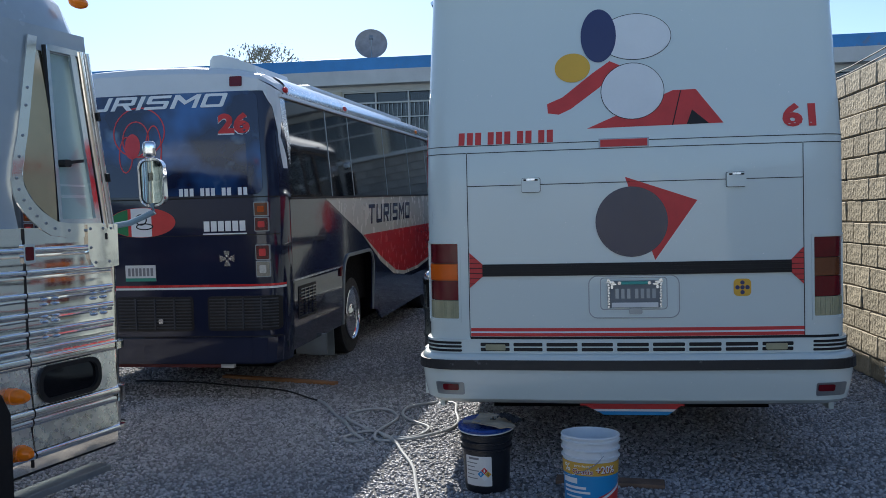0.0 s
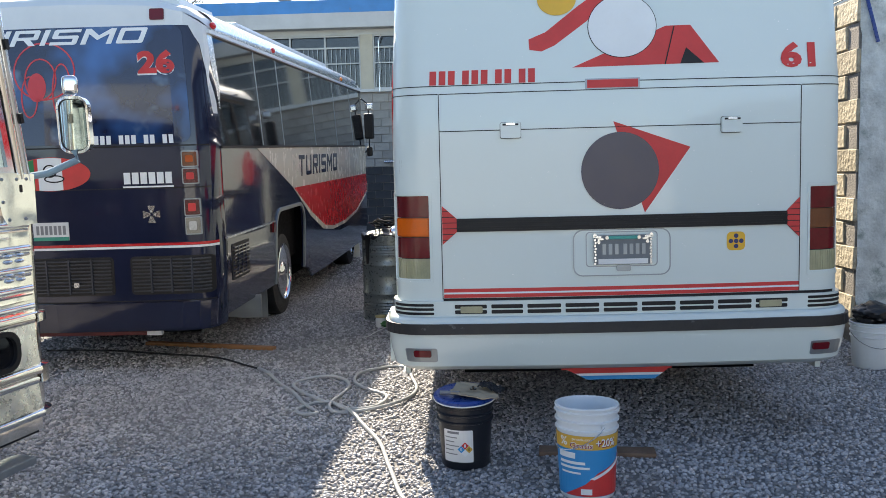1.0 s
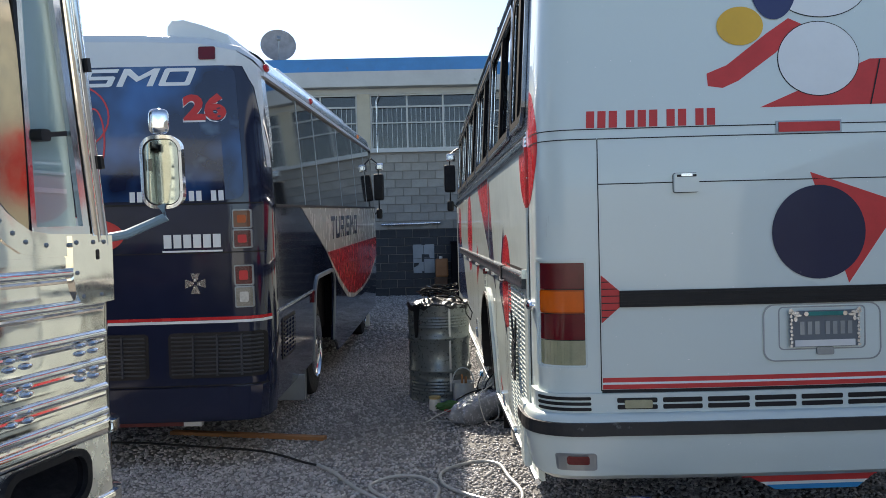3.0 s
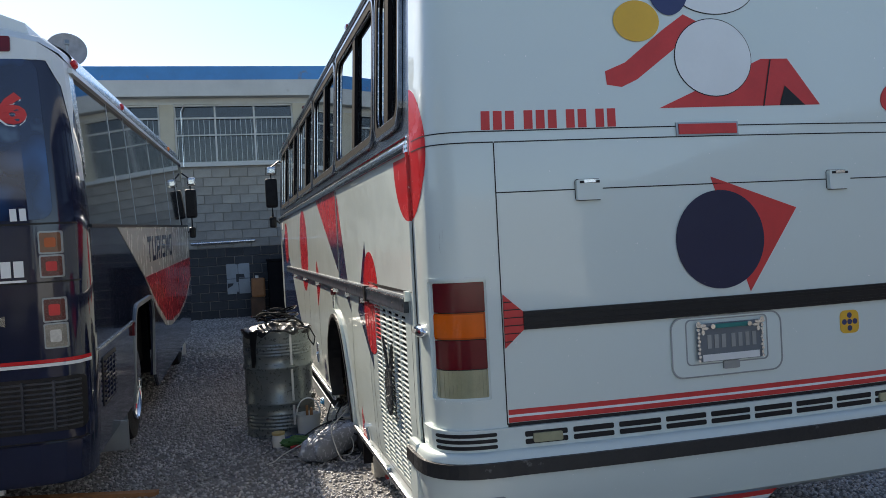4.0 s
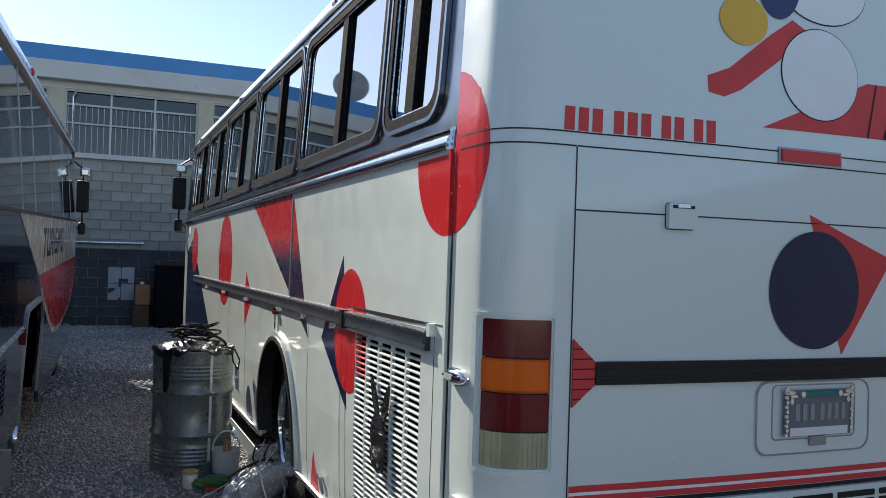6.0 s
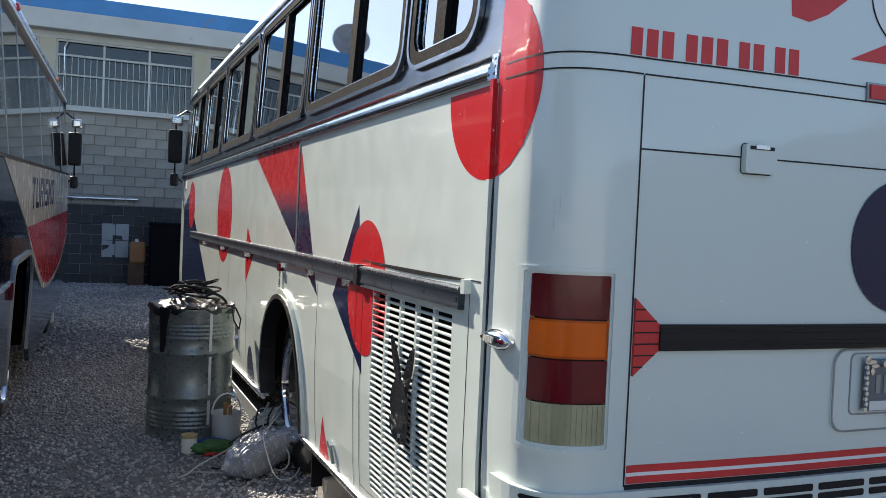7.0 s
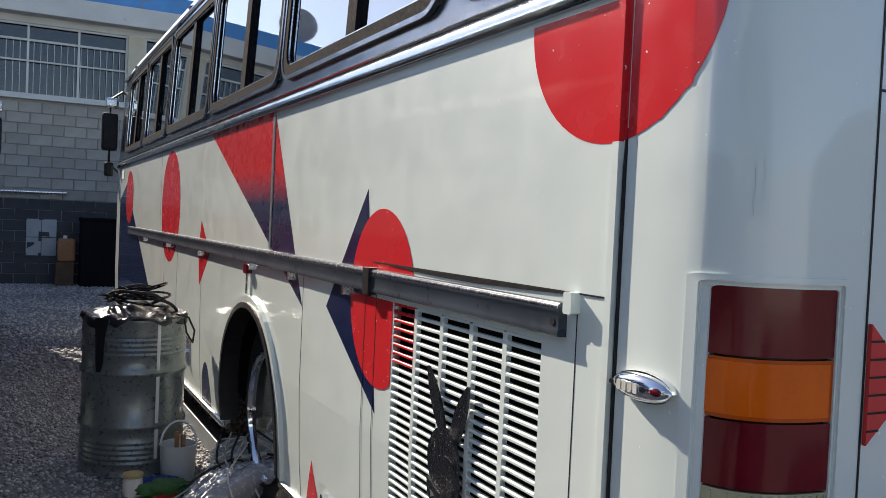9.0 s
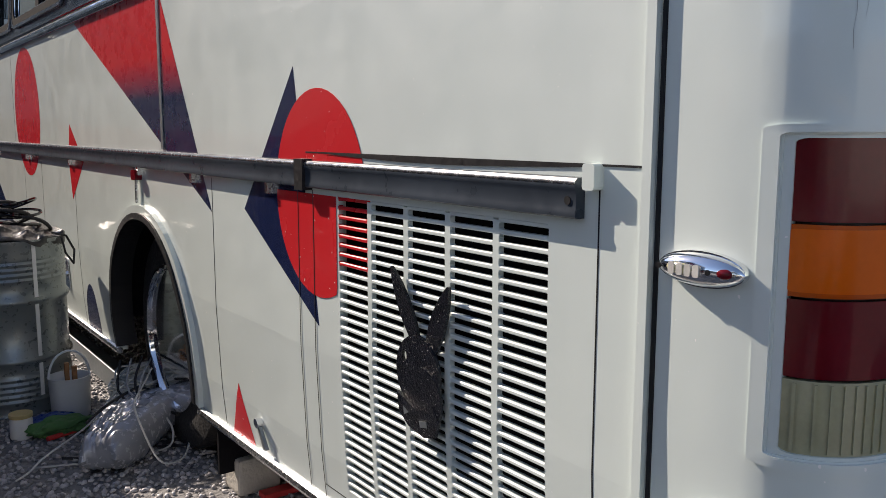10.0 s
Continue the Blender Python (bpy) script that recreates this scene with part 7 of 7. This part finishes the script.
SACK_M = pose(-0.505, 8.30, 0.115, 6, -7, -40)
bag_ = sack("plastic_sack", "full grey plastic sack leaning by the wheel", BAG, SACK_M, (0.20, 0.32, 0.100), 1.0, 0.7)
part("tie", tube(bmesh.new(), [(-0.43 + 0.14 * math.cos(radians(a)), 8.44 + 0.02 * math.cos(radians(a)), 0.115 + 0.125 * math.sin(radians(a))) for a in range(0, 360, 24)], 0.005, 6, closed=True), RUBBER, bag_, "black cord tied round the sack")
coil = thing("wire_coil", "flattened coil of pale plastic cord on the sack", "cord", pose(-0.335, 8.64, 0.215, 8, -4, 12))
pad = bmesh.new()
lump(pad, Matrix.Translation((0, 0, -0.075)) @ Matrix.Diagonal((0.15, 0.13, 0.075, 1)), 9.0, 0.3, 1.8)
part("bundle", pad, material("clear_plastic", (0.55, 0.56, 0.56), 0.14, vary=0.3, scale=12, bump=0.9, bump_scale=24), coil, "crumpled clear plastic wrapping", smooth=True)
rc = random.Random(77)
CORD = material("pale_cord", (0.62, 0.62, 0.58), 0.25, vary=0.2, scale=12)
for k in range(15):
    ra, rb2, ph = rc.uniform(0.10, 0.175), rc.uniform(0.07, 0.125), rc.uniform(0, 6.28)
    pts = [(ra * math.cos(radians(a)) * (1 + 0.10 * math.sin(3 * radians(a) + ph)) + 0.01 * math.sin(ph * 3), rb2 * math.sin(radians(a)) * (1 + 0.12 * math.sin(2 * radians(a) + ph)), 0.004 * k + 0.012 * math.sin(2 * radians(a) + ph) - 0.02) for a in range(0, 360, 15)]
    part("cord_loop", tube(bmesh.new(), pts, 0.0045, 5, closed=True), CORD, coil, smooth=True)
for k in range(4):
    pts = [(-0.30 - 0.05 * k, 8.60, 0.34), (-0.42 - 0.04 * k, 8.40, 0.30 - 0.03 * k), (-0.50 + 0.08 * k, 8.22, 0.15), (-0.56 + 0.10 * k, 8.14, 0.03), (-0.70 + 0.1 * k, 8.25, 0.012), (-0.95 + 0.12 * k, 8.35 + 0.06 * k, 0.012)]
    fine = []
    for a, b in zip(pts, pts[1:]):
        fine += [Vector(a).lerp(Vector(b), s / 4) for s in range(4)]
    for it in range(3):
        fine = [fine[0]] + [(fine[i - 1] + fine[i] * 2 + fine[i + 1]) / 4 for i in range(1, len(fine) - 1)] + [fine[-1]]
    tagged(part("cord", tube(bmesh.new(), fine, 0.006 if k % 2 else 0.005, 6), HOSE if k % 2 == 0 else RUBBER, smooth=True), "loose cord over the plastic sack" if k % 2 == 0 else "loose black cord over the plastic sack", "cord", group="cords over the sack")
def over_sack(u, v, lift=0.0):
    """A place on the sack's upper skin, u and v running from -1 to 1 across and along it."""
    fat = max(0.0, (1 - min(1, abs(u)) ** 4) * (1 - min(1, abs(v)) ** 4)) ** 0.55
    return SACK_M @ Vector((u * 0.20 * (1 - 0.60 * (0.5 - 0.5 * v) ** 2.2), v * 0.32, 0.108 * fat + lift))


for mt, rad_, lab, pts in (
    (RUBBER, 0.006, "short black strap lying over the plastic sack", [over_sack(-0.75, -0.45, 0.014), over_sack(-0.45, -0.1, 0.014), over_sack(-0.2, 0.3, 0.014), over_sack(-0.05, 0.75, 0.016)]),
    (CORD, 0.0045, "loose pale cord looped over the plastic sack", [over_sack(0.1, 0.9, 0.10), over_sack(0.15, 0.4, 0.02), over_sack(0.35, -0.1, 0.02), over_sack(0.75, -0.4, 0.02), Vector((-0.47, 8.02, 0.020)), Vector((-0.36, 8.03, 0.014)), Vector((-0.28, 8.16, 0.05)), Vector((-0.27, 8.30, 0.14)), over_sack(0.9, 0.85, 0.09)]),
    (CORD, 0.0045, "loose pale cord trailing from the sack to the gravel", [over_sack(-0.1, 0.85, 0.08), over_sack(-0.5, 0.35, 0.025), over_sack(-1.0, 0.1, 0.02), Vector((-0.86, 8.32, 0.05)), Vector((-0.92, 8.27, 0.016)), Vector((-0.98, 8.22, 0.014))]),
):
    fine = []
    for a, b in zip(pts, pts[1:]):
        fine += [a.lerp(b, k / 5) for k in range(5)]
    fine.append(pts[-1])
    for it in range(4):
        fine = [fine[0]] + [(fine[k - 1] + fine[k] * 2 + fine[k + 1]) / 4 for k in range(1, len(fine) - 1)] + [fine[-1]]
    tagged(part("cord", tube(bmesh.new(), fine, rad_, 6), mt, smooth=True), lab, "cord", group="cords over the sack")
chock = tagged(part("pale_block", boxes((-0.305, -0.13, 7.56, 7.70, 0.004, 0.150), bevel=0.015), material("dusty_block", (0.42, 0.40, 0.36), 0.9, vary=0.2, scale=8, bump=0.3)), "dusty pale block under the coach", "block")
plank_red = tagged(part("board", boxes((-0.24, -0.02, 7.47, 7.53, 0.006, 0.030), bevel=0.005), RED_FLAT), "short red board by the pale block", "board")
tagged(part("blue_scrap", lump(bmesh.new(), pose(-0.296, 10.35, 0.04) @ Matrix.Diagonal((0.06, 0.07, 0.04, 1)), 25.0, 0.4, 2.0), CYAN, smooth=True), "small bright blue plastic scrap on gravel", "scrap")
beam = tagged(part("steel_beam", boxes((-0.33, -0.25, 8.9, 11.5, 0.004, 0.12), bevel=0.006), DULL), "long metal beam on the ground by the wheel", "beam")

# ---- planks and hose ----
def plank(label, a, b, w, h, mat=WOOD):
    a, b = Vector(a), Vector(b)
    d = b - a
    m = Matrix.Translation((a + b) / 2) @ Matrix.Rotation(math.atan2(d.y, d.x), 4, "Z")
    bm = bmesh.new()
    box(bm, -d.length / 2, d.length / 2, -w / 2, w / 2, 0.006, h, bevel=0.004)
    bmesh.ops.transform(bm, matrix=m, verts=bm.verts)
    return tagged(part("plank", bm, mat), label, "plank")


plank("narrow brown wooden plank lying on gravel", (-2.95, 8.15, 0), (-1.70, 7.80, 0), 0.07, 0.035)
plank("short worn wooden board lying on gravel", (0.35, 5.03, 0), (0.96, 4.965, 0), 0.11, 0.03, material("worn_board", (0.20, 0.13, 0.09), 0.85, vary=0.3, scale=8, bump=0.2))
def smooth_path(pts, n=6):
    out = []
    for i in range(len(pts) - 1):
        p = [Vector((*pts[max(0, min(len(pts) - 1, i + k))], 0)) for k in (-1, 0, 1, 2)]
        for s in range(n):
            t = s / n
            out.append(0.5 * ((2 * p[1]) + (p[2] - p[0]) * t + (2 * p[0] - 5 * p[1] + 4 * p[2] - p[3]) * t * t + (3 * p[1] - p[0] - 3 * p[2] + p[3]) * t ** 3))
    out.append(Vector((*pts[-1], 0)))
    return [v + Vector((0, 0, 0.024 + 0.006 * math.sin(i * 0.37))) for i, v in enumerate(out)]


hose_a = [(-1.66, 7.05), (-1.53, 6.85), (-1.38, 6.56), (-1.25, 6.33), (-1.11, 6.01), (-0.99, 5.83), (-1.08, 5.77), (-1.13, 5.88), (-1.05, 6.04), (-0.93, 6.02), (-0.82, 5.89), (-0.63, 5.94), (-0.57, 6.14), (-0.70, 6.34), (-0.84, 6.57), (-0.82, 6.82), (-0.60, 7.04), (-0.47, 6.95), (-0.43, 6.65), (-0.38, 6.36), (-0.44, 6.08), (-0.60, 5.89), (-0.85, 5.82), (-0.93, 5.94), (-0.90, 6.2), (-0.87, 6.49), (-0.98, 6.69), (-1.16, 6.73), (-1.28, 6.58), (-1.22, 6.36), (-1.04, 6.14), (-0.88, 5.98), (-0.76, 5.78)]
hose_b = [(-0.76, 5.78), (-0.67, 5.57), (-0.53, 5.2), (-0.43, 4.75), (-0.30, 4.30), (-0.02, 4.05), (0.3, 3.95)]
hose = tagged(part("garden_hose", tube(bmesh.new(), smooth_path(hose_a + hose_b[1:]), 0.0115, 8), HOSE, smooth=True), "grey hose coiled loosely on the gravel", "hose")

# the hose continues here, thinner and darkened to show it in shade
tagged(part("ground_cable", tube(bmesh.new(), smooth_path([(-3.75, 7.88), (-3.15, 7.81), (-2.72, 7.71), (-2.40, 7.57), (-2.04, 7.40), (-1.76, 7.15), (-1.63, 7.02)]), 0.008, 6), RUBBER, smooth=True), "far run of the hose, coloured dark for shade", "cable")

# ---- masonry ----
def blocks(parent, name, mat, m, cols, rows, bw, bh, depth, rng):
    """Staggered blocks, each its own piece, on shared meshes."""
    shapes = []
    for k in range(6):
        bm = bmesh.new()
        box(bm, -bw / 2 + 0.006, bw / 2 - 0.006, -depth, 0, -bh / 2 + 0.006, bh / 2 - 0.006)
        for v in bm.verts:
            v.co += Vector((rng.uniform(-0.006, 0.006), rng.uniform(-0.004, 0.004), rng.uniform(-0.005, 0.005)))
        bmesh.ops.bevel(bm, geom=bm.edges[:], offset=0.007, segments=1, affect="EDGES")
        bmesh.ops.recalc_face_normals(bm, faces=bm.faces)
        me = bpy.data.meshes.new(name)
        bm.to_mesh(me)
        bm.free()
        me.materials.append(mat)
        shapes.append(me)
    for r in range(rows):
        for c in range(cols):
            ob = new(name, rng.choice(shapes))
            ob.parent = parent
            ob.matrix_local = m @ Matrix.Translation(((c + (0.5 if r % 2 else 0)) * bw, rng.uniform(-0.008, 0.004), (r + 0.5) * bh))


rb_ = random.Random(11)
# the lowest eight courses take the darker block colour
blocks(wall, "concrete_block", BLOCK_DARK, pose(-4.0, FW, 0.0), 16, 8, 0.40, 0.203, 0.03, rb_)
blocks(wall, "concrete_block", BLOCK, pose(-4.0, FW, 8 * 0.203), 16, 9, 0.40, 0.203, 0.03, rb_)
blocks(side_wall, "tan_block", TAN_BLOCK, pose(3.24, 12.4, 0.0, 0, 0, -90), 12, 14, 0.40, 0.203, 0.035, rb_)
for z in (2.93, 2.99):
    tagged(part("wall_wire", tube(bmesh.new(), [(3.3, 7.0, z), (3.32, 9.0, z - 0.03), (3.3, 11.5, z + 0.02)], 0.006, 6), BLACK), "dark wire along the wall top", "wire", group="wires along the wall")
tagged(part("blue_strap", tube(bmesh.new(), [(3.245, 7.565, 2.85), (3.30, 7.562, 2.65), (3.35, 7.565, 2.47)], 0.014, 6), BLUE_PLASTIC), "blue strap hanging on the plastered wall", "strap")

# ---- loose gravel ----
def gravel(name, label, x0, x1, y0, y1, count, s0, s1, seed):
    g = np.random.default_rng(seed)
    gold = (1 + 5 ** 0.5) / 2
    base = np.array([(-1, gold, 0), (1, gold, 0), (-1, -gold, 0), (1, -gold, 0), (0, -1, gold), (0, 1, gold), (0, -1, -gold), (0, 1, -gold), (gold, 0, -1), (gold, 0, 1), (-gold, 0, -1), (-gold, 0, 1)]) / 1.902
    tri = np.array([(0, 11, 5), (0, 5, 1), (0, 1, 7), (0, 7, 10), (0, 10, 11), (1, 5, 9), (5, 11, 4), (11, 10, 2), (10, 7, 6), (7, 1, 8), (3, 9, 4), (3, 4, 2), (3, 2, 6), (3, 6, 8), (3, 8, 9), (4, 9, 5), (2, 4, 11), (6, 2, 10), (8, 6, 7), (9, 8, 1)])
    px, py = g.uniform(x0, x1, count), g.uniform(y0, y1, count)
    size = g.uniform(s0, s1, count)
    v = base[None] * g.uniform(0.78, 1.22, (count, 12, 1)) * np.stack([np.ones(count), g.uniform(0.6, 1.0, count), g.uniform(0.45, 0.8, count)], 1)[:, None] * size[:, None, None]
    tilt = g.uniform(-0.5, 0.5, count)
    ca, sa = np.cos(tilt)[:, None], np.sin(tilt)[:, None]
    v = np.stack([v[..., 0] * ca - v[..., 2] * sa, v[..., 1], v[..., 0] * sa + v[..., 2] * ca], -1)
    a = g.uniform(0, 2 * np.pi, count)
    ca, sa = np.cos(a)[:, None], np.sin(a)[:, None]
    v = np.stack([v[..., 0] * ca - v[..., 1] * sa, v[..., 0] * sa + v[..., 1] * ca, v[..., 2]], -1)
    v += np.stack([px, py, size * g.uniform(0.15, 0.5, count)], 1)[:, None]
    f = tri[None] + 12 * np.arange(count)[:, None, None]
    me = bpy.data.meshes.new(name)
    me.vertices.add(count * 12)
    me.vertices.foreach_set("co", v.ravel())
    me.loops.add(count * 60)
    me.loops.foreach_set("vertex_index", f.ravel().astype(np.int32))
    me.polygons.add(count * 20)
    me.polygons.foreach_set("loop_start", np.arange(0, count * 60, 3, dtype=np.int32))
    me.polygons.foreach_set("use_smooth", np.ones(count * 20, dtype=bool))
    me.update(calc_edges=True)
    me.materials.append(STONE)
    return tagged(new(name, me), label, "gravel", kind="stuff")


nt = STONE.node_tree
geo = nt.nodes.new("ShaderNodeNewGeometry")
isl = nt.nodes.new("ShaderNodeMapRange")
isl.inputs["To Min"].default_value, isl.inputs["To Max"].default_value = 0.52, 1.35
nt.links.new(geo.outputs["Random Per Island"], isl.inputs["Value"])
tint = nt.nodes.new("ShaderNodeVectorMath")
tint.operation = "SCALE"
bs = nt.nodes["Principled BSDF"]
nt.links.new(bs.inputs["Base Color"].links[0].from_socket, tint.inputs[0])
nt.links.new(isl.outputs["Result"], tint.inputs["Scale"])
nt.links.new(tint.outputs[0], bs.inputs["Base Color"])
gravel("gravel_near", "loose grey gravel stones", -3.2, 3.2, 3.2, 7.2, 66000, 0.0070, 0.0158, 1)
gravel("gravel_far", "loose grey gravel stones", -3.0, 3.2, 7.2, 12.5, 42000, 0.0075, 0.0165, 2)
gravel("gravel_side", "loose grey gravel stones", -6.0, -3.0, 3.6, 10.5, 17000, 0.010, 0.018, 4)
gravel("gravel_back", "loose grey gravel stones", -2.6, 0.5, 12.5, 22, 9000, 0.014, 0.025, 3)
